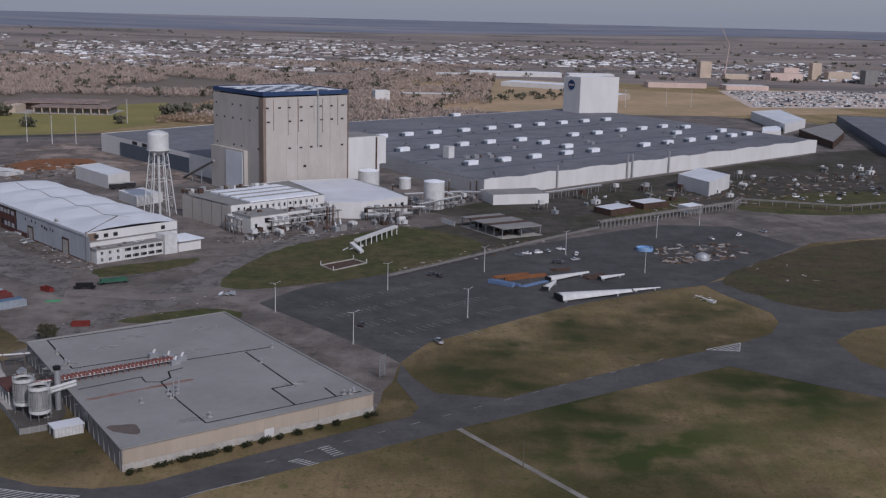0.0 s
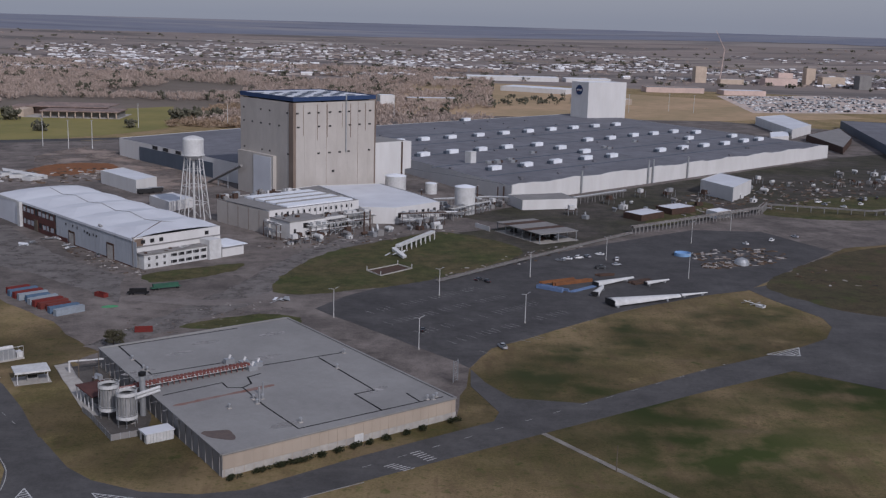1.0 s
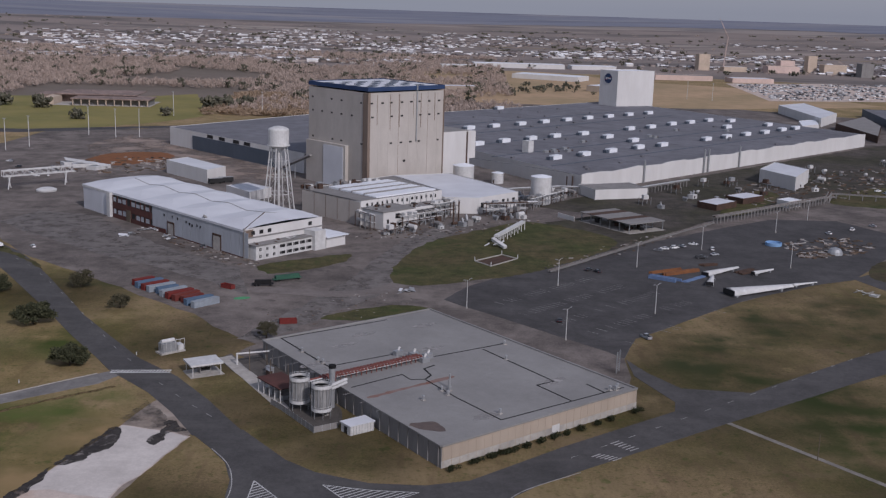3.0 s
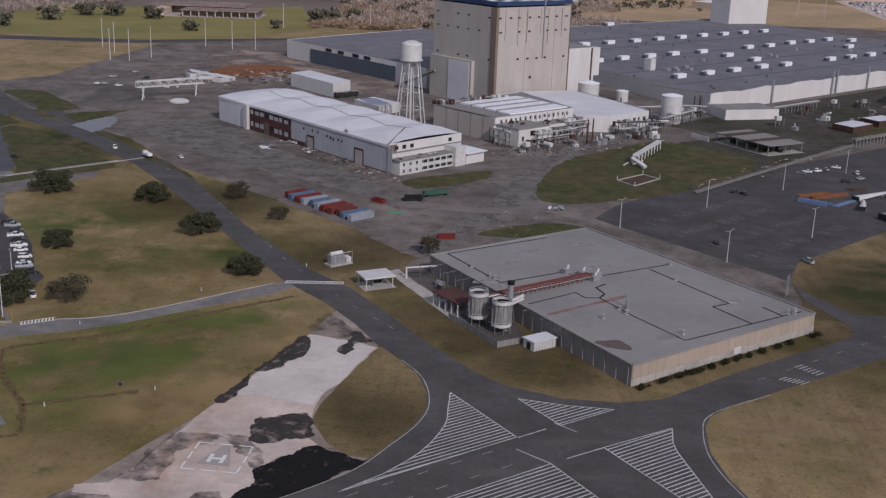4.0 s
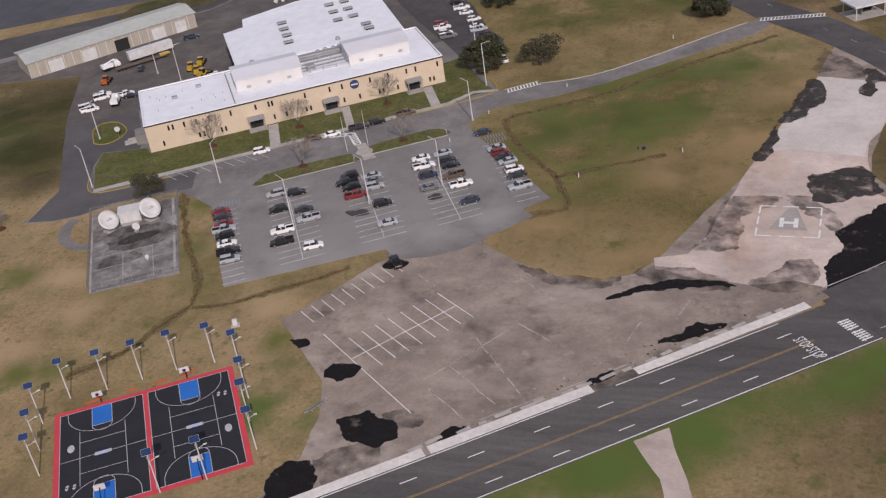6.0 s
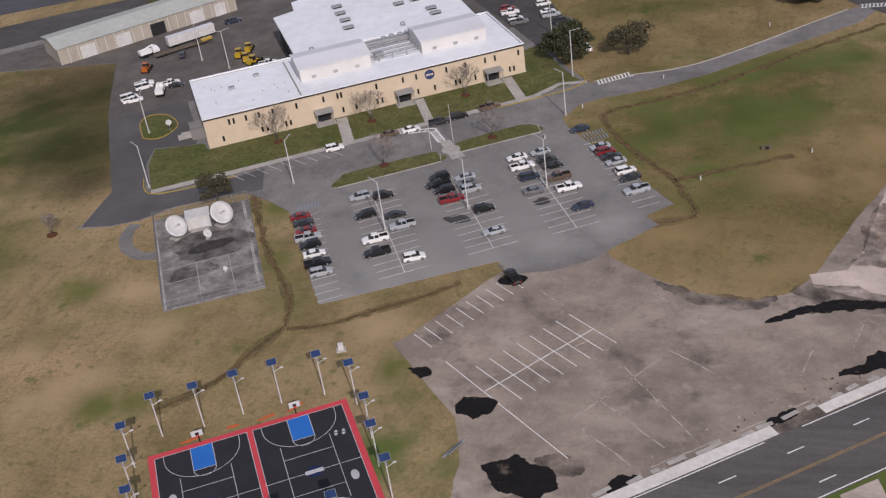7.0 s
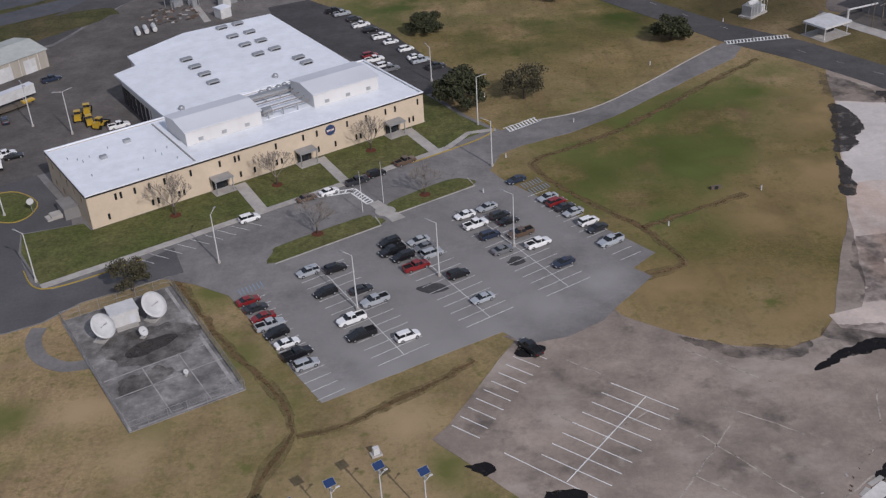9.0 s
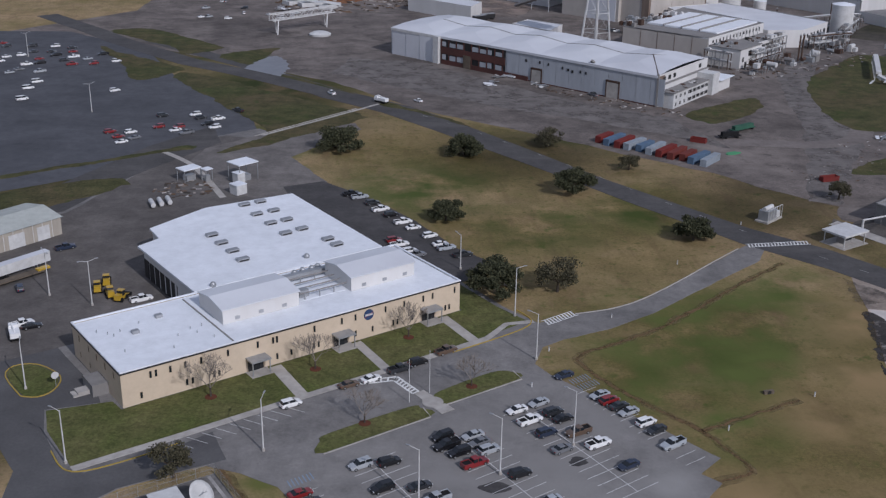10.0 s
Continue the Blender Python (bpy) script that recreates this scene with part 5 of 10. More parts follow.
        if x < -5:
            window(base, end, x, 1.2, 0.55, 1.5)
    for x in (30.6, 52.6, 77.6):
        d = part("entrance", boxes((x - 1.9, -0.12, 0.0, x + 1.9, 0.06, 3.3)), DARK, base, "recessed dark glass entrance")
        part("canopy", boxes((x - 2.4, -3.2, 3.35, x + 2.4, 0, 3.7)), STEEL, d)
        part("canopy_post", boxes((x - 2.2, -3.0, 0, x - 2.0, -2.8, 3.35)), STEEL, d)
        part("canopy_post", boxes((x + 2.0, -3.0, 0, x + 2.2, -2.8, 3.35)), STEEL, d)
        part("door_leaf", boxes((x - 1.0, -0.2, 0.05, x - 0.05, -0.125, 2.4)), GLASS, d)
        part("door_leaf", boxes((x + 0.05, -0.2, 0.05, x + 1.0, -0.125, 2.4)), GLASS, d)
        part("step", boxes((x - 2.6, -3.6, -0.1, x + 2.6, 0.0, 0.16)), WALKWAY, d)
    part("side_porch", boxes((-3.5, 8, 0, 0, 14, 2.8)), GREYWALL, base)
    part("side_stair", boxes((-7, 10, 0, -3.5, 12.5, 0.5), (-6, 10, 0.5, -3.5, 12.5, 1.0)), WALKWAY, base)
    return base


OFFICE_BLOCK = office()


def roundel(parent, m, r):
    """A round blue emblem with a white sweep and a red one."""
    disc = part("emblem", tube(bmesh.new(), (0, -0.12, 0), (0, 0.02, 0), r, n=32), NAVY, parent, "round blue emblem")
    disc.matrix_world = m
    part("emblem_band", boxes((-r * 0.72, -0.16, -r * 0.18, r * 0.72, -0.125, r * 0.18)), WHITEMETAL, disc)
    red = part("emblem_sweep", boxes((-r * 0.95, -0.16, -r * 0.035, r * 0.95, -0.124, r * 0.035)), mat("emblem_red", (0.4, 0.03, 0.03), rough=0.5), disc)
    red.matrix_local = pose(0, -0.01, -r * 0.02, 0, -24, 0)


roundel(OFFICE_BLOCK, OFFICE @ pose(60.4, 0, 5.9), 1.35)

# long low grey building with the beige front
GB = [(-75.5, 270.5), (-14.5, 318.5), (-76.3, 403.8), (-133.4, 359.8)]
low = house("low_building", "long low windowless building with grey flat roof", "building", GB, 6.4, GREYWALL, GREYROOF, 0.35, GREYROOF)
mf = frame_of(GB[0], GB[1])
put(part("front_panel", boxes((0.2, -0.14, 2.0, 77.4, 0.0, 5.8)), BEIGE, low, "beige panel band on the front"), mf)
for k in range(27):
    put(part("panel_rib", boxes((0.5 + k * 2.9, -0.20, 0.1, 0.62 + k * 2.9, -0.145, 5.8)), BEIGE, low), mf)
put(part("base_course", boxes((0, -0.16, -0.1, 77.6, 0, 1.95)), WALKWAY, low), mf)
put(part("front_door", boxes((41, -0.25, 0, 44, -0.1, 2.6)), WHITEMETAL, low), mf)
ms = frame_of(GB[3], GB[0])
for k in range(22):
    put(part("pilaster", boxes((2 + k * 4.9, -0.22, -0.1, 2.35 + k * 4.9, 0, 6.0)), GREYWALL, low), ms)
mg = frame_of(GB[0], GB[1])
def gb_line(pts, w=0.55):
    bm = bmesh.new()
    for a, b in zip(pts, pts[1:]):
        bar(bm, a, b, w, 6.03, 0.07)
    put(part("roof_seam", bm, BLACK, low, "black roof seam strip"), mg)


gb_line([(16.2, 105), (12.6, 71), (36, 69.5), (41.7, 60.3), (75.8, 57.4)])
gb_line([(16.2, 105), (59.9, 103)])
gb_line([(65.3, 57), (61.7, 19.8), (54.8, 20.3), (53.4, 4.2)])
gb_line([(75.4, 3.4), (26, 5.2), (27.4, 26.1), (30, 44), (26.2, 46.5), (27, 51.7), (7.2, 50.9)], 0.45)
gb_line([(68.2, 12.1), (67, 3.8)])
gb_line([(30, 44), (34, 46), (36, 52), (41.2, 53)])


PALEROOF = mat("pale_roof_patch", (0.38, 0.365, 0.35), (0.31, 0.295, 0.285), (0.25, 0.235, 0.225), large=0.1, fine=0.4, rough=0.75)
frayed(PALEROOF, 0.25, 0.36, 0.64)


RACKRED = mat("faded_red_steel", (0.20, 0.062, 0.050), (0.15, 0.052, 0.044), (0.30, 0.22, 0.20), large=0.3, fine=1.2, amount=0.4)


def roof_bits():
    """Pipes, patches and small units on the low roof."""
    st = part("rust_streak", prism(ragged(rounded([(7, 40), (20, 40.3), (37, 40), (38, 42.2), (22, 41.6), (8, 41.6)]), 1.5, 0.5, 0.3), 6.0, 6.07), mat("rust_wash", (0.21, 0.105, 0.082), (0.25, 0.19, 0.17), (0.19, 0.12, 0.10), large=0.25, fine=1.0), low, "faded rust wash on the roof")
    put(st, mg)
    put(part("bare_patch", prism(ragged(rounded([(2.4, 16.7), (5, 17.5), (9.7, 15.2), (9.5, 11), (8, 7.8), (5.5, 9.5), (3.7, 12.5)]), 1, 0.7, 0.4), 6.0, 6.075), mat("bare_board", (0.15, 0.115, 0.10), (0.11, 0.09, 0.085), large=0.4, fine=1.5), low, "torn brown patch of roofing"), mg)
    for k in range(9):
        x, y = random.uniform(7, 70), random.uniform(8, 98)
        put(part("roof_puddle", prism(ragged(rounded([(x - 5, y), (x, y - 2), (x + 6, y), (x, y + 2.2)]), 1, 0.8, 0.4), 6.0, 6.058), PALEROOF, low), mg)
    rack = put(part("pipe_rack", boxes((2, 58.2, 7.2, 40, 58.5, 7.4), (2, 60.8, 7.2, 40, 61.1, 7.4)), WHITEMETAL, low, "long roof pipe rack with red rails"), mg)
    for k in range(30):
        part("rack_slat", boxes((2.4 + k * 1.28, 58.0, 7.45, 3.1 + k * 1.28, 61.3, 7.95)), RACKRED, rack)
    for k in range(20):
        for y in (58.2, 60.87):
            part("rack_post", boxes((2.5 + k * 1.95, y, 6.05, 2.7 + k * 1.95, y + 0.23, 7.9)), RACKRED, rack)
    for y, z, r in ((58.9, 7.6, 0.22), (59.5, 7.6, 0.28), (60.3, 7.6, 0.25)):
        part("pipe", tube(bmesh.new(), (-8, y, z), (41, y, z), r), WHITEMETAL if y < 59.2 else RACKRED, rack)
    for x, y in ((38, 68), (40.6, 57.5), (44, 60), (41, 63.5)):
        u = put(part("roof_unit", boxes((x - 1.5, y - 1.0, 6.05, x + 1.5, y + 1.0, 7.6)), STEEL, low), mg)
        part("unit_duct", tube(bmesh.new(), (x, y, 7.6), (x + 0.6, y, 8.8), 0.4), WHITEMETAL, u)
    for x, y in ((13.8, 88.3), (12.7, 77), (12.9, 74.6), (29.7, 31.7), (26.5, 29), (27.5, 33), (29, 8.9), (75, 56.6), (71.4, 3), (73.4, 4.2), (69.8, 4), (64, 44), (18, 30)):
        v = put(part("roof_vent", lathe(bmesh.new(), [(0.28, 6.05), (0.28, 7.1), (0.5, 7.2), (0.46, 7.5), (0.15, 7.7)], x, y, 10), STEEL, low), mg)
        part("vent_base", boxes((x - 0.55, y - 0.55, 6.03, x + 0.55, y + 0.55, 6.3)), WALKWAY, v)
    for x, y in ((27.8, 30), (31, 33.5)):
        put(part("flue", tube(bmesh.new(), (x, y, 6.05), (x, y, 10.6), 0.3), STEEL, low), mg)


roof_bits()
for k in range(12):                     # laps of the roofing sheets, a hand high
    put(part("roof_lap", boxes((1.5, 6 + k * 8.2, 6.0, 75.5, 6.25 + k * 8.2, 6.035)), GREYWALL, low), mg)

# the assembly tower
VO = (-111.6, 702.5)
VM = pose(*VO, 0, 0, 0, 41.4)
VW, VD, VH = 65.4, 62.5, 66.4
vab = thing("assembly_tower", "huge weathered beige block tower with blue top band", "industrial tower", VM)
part("wall", prism([(0, 0), (VW, 0), (VW, VD), (0, VD)], -0.3, VH - 3.6, cap=False), TOWERWALL, vab)
part("blue_band", prism([(-0.25, -0.25), (VW + 0.25, -0.25), (VW + 0.25, VD + 0.25), (-0.25, VD + 0.25)], VH - 2.7, VH, cap=False), NAVY, vab, "navy blue parapet band")
part("roof", boxes((0, 0, VH - 1.0, VW, VD, VH - 0.5)), HANGROOF, vab)
for i in range(9):
    for j in range(7):
        if (i + j) % 2 == 0 and random.random() < 0.9:
            x, y = 4 + i * 7.2 + random.uniform(-1, 1), 4 + j * 7 + random.uniform(-0.8, 0.8)
            part("roof_patch", boxes((x - 2.7, y - 1.8, VH - 0.6, x + 2.7, y + 1.8, VH - 0.2)), SLATEWALL, vab)
STAIN = mat("stained_panel", (0.17, 0.125, 0.098), (0.24, 0.19, 0.155), (0.12, 0.085, 0.068), large=0.15, fine=0.5, stretch=(1, 1, 0.15))
part("corner_trim", boxes((-0.35, -0.35, 0, 1.7, 1.2, VH - 3.6)), STAIN, vab, "rust stained corner trim")
part("corner_trim", boxes((-0.33, 1.25, 0, 0.8, 4.6, VH - 3.65)), STAIN, vab)
part("right_trim", boxes((VW - 0.5, -0.35, 0, VW + 0.35, 0.5, VH - 3.7)), STAIN, vab)
for k in range(1, 8):
    part("panel_joint", boxes((k * 8.5 - 0.08, -0.06, 0, k * 8.5 + 0.08, -0.01, VH - 3.7)), STAIN if k % 3 == 0 else TOWERWALL, vab)
for z in (13, 29, 41, 50):
    part("panel_joint", boxes((0, -0.05, z, VW, -0.012, z + 0.18)), TOWERWALL, vab)
VL = VM @ pose(0, VD, 0, 0, 0, -90)
rv = random.Random(31)
for z in (55.6, 46.8, 29.5):
    for k in range(8):
        if rv.random() < 0.9:
            window(vab, VM, 3.5 + k * 8.1 + rv.uniform(-0.8, 0.8), z, 2.2, 1.1, DARK, rim=TOWERWALL)
    for k in range(6):
        if rv.random() < 0.8:
            window(vab, VL, 5 + k * 10.2 + rv.uniform(-0.8, 0.8), z, 2.2, 1.1, DARK, rim=TOWERWALL)
window(vab, VM, 31, 17, 2.2, 1.6, DARK, rim=TOWERWALL)
part("downpipe", tube(bmesh.new(), (41, -0.4, 30), (41, -0.4, VH + 1), 0.5), STEEL, vab)
put(part("great_door", boxes((0.5, -2.6, -0.2, 43, 0, 27.5)), TOWERWALL, vab, "tall projecting hangar door housing"), VL)
put(part("door_leaf", boxes((20, -2.9, 0, 41, -2.62, 26.3)), HANGROOF, vab), VL)
for k in range(6):
    x = 8 + k * 9.5 + random.uniform(-2, 2)
    put(part("stain", boxes((x, -0.07, random.uniform(36, 48), x + random.uniform(0.2, 0.6), -0.02, VH - 5)), STAIN, vab), VM)
part("side_block", boxes((VW + 0.3, 6, -0.3, 97, 34, 33.5)), WHITEWALL, vab, "white clad side block")
part("side_roof", boxes((VW + 0.5, 6.3, 33.5, 96.7, 33.7, 33.9)), GREYROOF, vab)
part("side_downpipe", boxes((93.5, 5.5, 6, 94.6, 6, 33)), RUST, vab)
part("side_shaft", boxes((97.1, 6.5, 14, 103, 18, 33)), WHITEWALL, vab)

# the main factory
MAIN = [(28.6, 721), (343, 1029), (157, 1335), (-150, 1040)]
main = house("main_factory", "vast flat-roofed factory with white rippled front", "factory", MAIN, 11.4, WHITEWALL, MAINROOF, 0.2)
mm = frame_of(MAIN[0], MAIN[1])
LEN = (Vector(MAIN[1]) - Vector(MAIN[0])).length
bm = bmesh.new()
prev = None
for i in range(61):
    x = LEN * i / 60
    top = 11.9 + 0.55 * math.sin(i * 0.9) + 0.25 * math.sin(i * 2.3)
    cur = [bm.verts.new((x, -0.5, 0)), bm.verts.new((x, -0.5, top)), bm.verts.new((x, 0.4, top))]
    if prev:
        bm.faces.new((prev[0], cur[0], cur[1], prev[1]))
        bm.faces.new((prev[1], cur[1], cur[2], prev[2]))
    prev = cur
put(part("rippled_front", bm, WHITEWALL, main, "white rippled sheet front"), mm)
VENTS = [(313, 345), (174, 229), (210, 228), (95, 149), (128, 148), (50, 61), (281, 229), (317, 230), (197, 146), (85, 61), (119, 61), (197, 120), (193, 91), (158, 62), (351, 229), (386, 229), (269, 147), (302, 146), (189, 60), (421, 228), (424, 62), (344, 150), (376, 149), (259, 61), (412, 150), (246, 229), (370, 105), (293, 61), (327, 61), (428, 134), (360, 60), (428, 93), (397, 62), (140, 229), (62, 148), (160, 148), (110, 229)]
for x, y in VENTS:
    rv = put(part("roof_vent", boxes((x - 5.0, y - 2.2, 11.0, x + 5.0, y + 2.2, 14.3)), WHITEROOF, main), mm)
    part("vent_cowl", boxes((x - 8.6, y - 1.7, 11.0, x - 5.05, y + 1.7, 13.4)), SLATEWALL, rv)
for k in range(40):
    x, y = random.uniform(10, LEN - 10), random.uniform(10, 330)
    put(part("roof_unit", boxes((x - 1.5, y - 1, 11.0, x + 1.5, y + 1, 12.4)), MAINROOF, main), mm)
for k in range(11):
    put(part("roof_joint", boxes((k * 41 + 3, 2, 11.1, k * 41 + 3.5, 335, 11.26)), MAINROOF, main), mm)
for x, h in ((72, 16), (152, 18), (158, 18), (205, 17)):
    put(part("exhaust_pipe", tube(bmesh.new(), (x, -1.5, 0), (x, -1.5, h), 0.7), STEEL, main), mm)
put(part("roof_cabin", boxes((60, 95, 11.0, 66, 101, 20)), WHITEMETAL, main), mm)
for k in range(5):                       # low parapets and dark strips across the roof
    put(part("roof_strip", boxes((20, 40 + k * 55, 11.18, LEN - 12, 41.2 + k * 55, 11.5)), SLATEWALL, main), mm)
for x, y in ((72, 88), (78, 84), (84, 90), (92, 82), (100, 92), (150, 112), (232, 96), (236, 104), (300, 118), (340, 88)):
    u = put(part("roof_plant", boxes((x - 2.2, y - 1.4, 11.1, x + 2.2, y + 1.4, 13.2)), STEEL, main), mm)
    part("plant_duct", tube(bmesh.new(), (x + 2.2, y, 12.2), (x + 6.5, y + 0.6, 11.9), 0.45), RUST, u)

# the far white tower with the emblem
nt = house("test_tower", "tall plain white tower block with round emblem", "industrial tower", [(133.5, 1284), (150, 1262), (196, 1283), (179.5, 1305)], 51.3, WHITEWALL, WHITEROOF, 0.5)
roundel(nt, frame_of((133.5, 1284), (150, 1262)) @ pose(13, -0.3, 42), 5.6)

west = house("west_factory", "broad low hall with slate-blue doors and grey roof", "factory", [(-280.5, 912), (-158, 772), (-60, 905), (-178, 1046)], 14.4, WHITEWALL, MAINROOF, 0.3)
wm = frame_of((-280.5, 912), (-158, 772))
put(part("slate_door", boxes((36, -0.5, 0, 150, 0, 11.0)), SLATEWALL, west, "long slate-blue sliding doors"), wm)
for x in (58, 75, 95, 110):
    put(part("clerestory", boxes((x, -0.3, 11.4, x + 8, 0, 14.0)), DARK, west), wm)

# hangar
HG = [(-161.3, 507), (-128, 543.5), (-235.4, 661.5), (-268.8, 625)]
hangar = thing("hangar", "long white-roofed hangar with blue-grey siding, storm damaged", "hangar")
part("wall", prism(HG, -0.3, 12.6, cap=False), BLUEWALL, hangar)
hm = frame_of(HG[3], HG[0])
HLEN = (Vector(HG[0]) - Vector(HG[3])).length
bm = bmesh.new()
rows = []
for j, (v, k) in enumerate(((0, 0), (0.22, 0.75), (0.5, 1.0), (0.78, 0.75), (1, 0))):
    row = []
    for i in range(11):                  # five shallow bays, hipped between valleys
        p = Vector(HG[3]).lerp(Vector(HG[0]), i / 10).lerp(Vector(HG[2]).lerp(Vector(HG[1]), i / 10), v)
        row.append(bm.verts.new((p.x, p.y, 13.6 + (2.9 if i % 2 else 1.3) * k + (0.7 if v > 0.7 and i % 2 else 0))))
    rows.append(row)
for a, b in zip(rows, rows[1:]):
    for i in range(10):
        if (i % 2 == 0) == (a in rows[:2]):
            bm.faces.new((a[i], a[i + 1], b[i + 1]))
            bm.faces.new((a[i], b[i + 1], b[i]))
        else:
            bm.faces.new((a[i], a[i + 1], b[i]))
            bm.faces.new((a[i + 1], b[i + 1], b[i]))
part("roof", bm, HANGROOF, hangar, "pale roof of shallow hipped bays")
def roof_point(i, v, k):
    p = Vector(HG[3]).lerp(Vector(HG[0]), i / 10).lerp(Vector(HG[2]).lerp(Vector(HG[1]), i / 10), v)
    return (p.x, p.y, 13.66 + (2.9 if i % 2 else 1.3) * k)


for i in range(1, 9):
    part("roof_flashing", tube(bmesh.new(), roof_point(i, 0.5, 1.0), roof_point(i + 1, 0.5, 1.0), 0.2, n=5), GREYROOF, hangar)
part("roof_flashing", tube(bmesh.new(), roof_point(9, 0.5, 1.0), roof_point(10, 0.0, 0.0), 0.26, n=5), RUST, hangar, "rusty hip flashing")
part("roof_flashing", tube(bmesh.new(), roof_point(9, 0.5, 1.0), roof_point(10, 1.0, 0.0), 0.2, n=5), GREYROOF, hangar)
put(part("eave", boxes((0, -0.5, 12.5, HLEN, 0.3, 13.6)), HANGROOF, hangar), hm)
for k in range(3):
    put(part("end_door", boxes((1.2 + k * 9.7, -0.6 - 0.12 * k, 0, 10.7 + k * 9.7, 0, 12.2)), HANGROOF, hangar, "white leaf of the hangar door"), hm)
put(part("door_head", boxes((0.5, -0.9, 12.2, 31, 0, 13.5)), WHITEMETAL, hangar), hm)
put(part("door_pylon", boxes((31, -2.2, 0, 34.5, 0, 13.5)), WHITEMETAL, hangar), hm)
put(part("open_bay", boxes((35, -0.35, 0, 76, 0, 12.4)), DARK, hangar, "open bay with dark interior"), hm)
put(part("bay_band", boxes((35, -0.65, 5.2, 76, -0.36, 8.6)), REDWALL, hangar, "oxide red band across the glazing"), hm)
put(part("bay_band", boxes((35, -0.65, 0, 90, -0.36, 2.2)), REDWALL, hangar), hm)
for k in range(9):
    put(part("bay_post", boxes((35 + k * 4.9, -0.62, 0, 35.5 + k * 4.9, -0.3, 12.4)), REDWALL, hangar), hm)
for k in range(8):
    for z0, z1 in ((2.4, 5.0), (9.0, 11.2)):
        if (k * 7 + int(z0)) % 5:
            w = 4.0 if k % 3 else 2.4
            pn = put(part("glazing", boxes((35.8 + k * 4.9, -0.5, z0, 35.8 + k * 4.9 + w, -0.36, z1 - 0.3 * (k % 2))), BLUEWALL, hangar, "pale dirty glazing"), hm)
put(part("bay_patch", boxes((50, -0.9, 0, 54.5, -0.66, 6.4)), TIMBER, hangar), hm)
for k in range(12):
    x = 77 + k * 7.2
    put(part("siding_panel", boxes((x, -0.12, 2.3 if x < 90 else 0.5, x + 7.05, -0.01, 12.4)), BLUEWALL, hangar), hm)
put(part("lower_band", boxes((90, -0.25, 0, HLEN, 0, 0.5)), REDWALL, hangar), hm)
for x, w, h in ((92, 5.5, 6), (134, 6.2, 7)):
    dr = put(part("side_door", boxes((x, -0.4, 0, x + w, -0.13, h)), WALKWAY, hangar, "plain door in a rusty frame"), hm)
    for q in ((x - 0.5, -0.5, 0, x, -0.1, h + 0.5), (x + w, -0.5, 0, x + w + 0.5, -0.1, h + 0.5), (x - 0.5, -0.5, h, x + w + 0.5, -0.1, h + 0.9)):
        put(part("door_frame", boxes(q), RUST, hangar), hm)
for x, z, w in ((109, 8.6, 0.9), (112, 8.2, 1.2), (114.5, 7.8, 1.0), (119, 8.4, 0.8), (122, 8.2, 0.8), (88, 9, 0.9), (96, 9.2, 0.8), (101, 9, 0.8)):
    put(part("side_window", boxes((x, -0.3, z, x + w, -0.11, z + 1.2)), DARK, hangar), hm)
put(part("vent_wheel", tube(bmesh.new(), (125, 0.6, 14.0), (125, 1.2, 14.6), 1.1, n=14), GREYROOF, hangar), hm)
he = frame_of(HG[0], HG[1])
put(part("end_wall", boxes((0.3, -0.4, 0, 49.2, 0, 13.8)), WHITEWALL, hangar, "stained white end wall"), he)
put(part("end_step", boxes((1.2, -1.6, 0, 48, -0.42, 9.4)), WHITEWALL, hangar), he)
put(part("end_stain", boxes((0.6, -0.5, 9.4, 5.2, -0.41, 13.2)), STAIN, hangar), he)
put(part("end_ledge", boxes((1, -1.9, 9.4, 48.5, -0.42, 9.7)), GREYWALL, hangar), he)
for x in (4, 9, 14, 40):
    put(part("broken_opening", boxes((x, -0.55, 10.6, x + 2.2, -0.41, 12.4)), DARK, hangar), he)
put(part("corner_frame", boxes((-0.3, -0.5, 0, 0.4, 0.4, 14.2)), GREYWALL, hangar), he)
hax = thing("hangar_annex", "two-storey white annex with broken ribbon windows", "annex", he)
part("wall", boxes((1, -7.4, -0.2, 36, -1.7, 6.8)), WHITEMETAL, hax)
part("roof", boxes((0.4, -8.0, 6.8, 36.5, -1.7, 7.15)), GREYWALL, hax)
for k in range(12):
    tp = part("torn_roofing", boxes((-1.2, -0.7, 0, 1.2, 0.7, 0.08)), random.choice((RUST, GREYROOF, WHITEMETAL)), hax)
    tp.matrix_local = pose(random.uniform(2, 34), random.uniform(-7, -3), 7.3, random.uniform(-14, 14), random.uniform(-14, 14), random.uniform(0, 180))
part("stair_block", boxes((36, -9.6, -0.2, 43, -1.7, 9.6)), WHITEMETAL, hax)
for a, b in (((43.2, -8), (48, -8)), ((43.2, -4), (48, -4))):
    part("stair_frame", tube(bmesh.new(), (a[0], a[1], 8), (b[0], b[1], 0.2), 0.2, n=5), WHITEMETAL, hax)
part("rear_wing", boxes((44, -9, -0.2, 57, 5, 5.2)), WHITEWALL, hax)
part("wing_roof", boxes((43.6, -10.4, 5.2, 58.4, 6.4, 5.5)), WHITEROOF, hax)
for k in range(8):
    x = 3 + k * 4.2
    for z in (1.0, 4.2):
        wd = part("window", boxes((x, -7.52, z, x + (3.2 if k > 2 else 1.2), -7.38, z + 1.4)), DARK, hax)
        part("mullion", boxes((x + 0.5, -7.58, z, x + 0.62, -7.52, z + 1.4)), WHITEMETAL, wd)

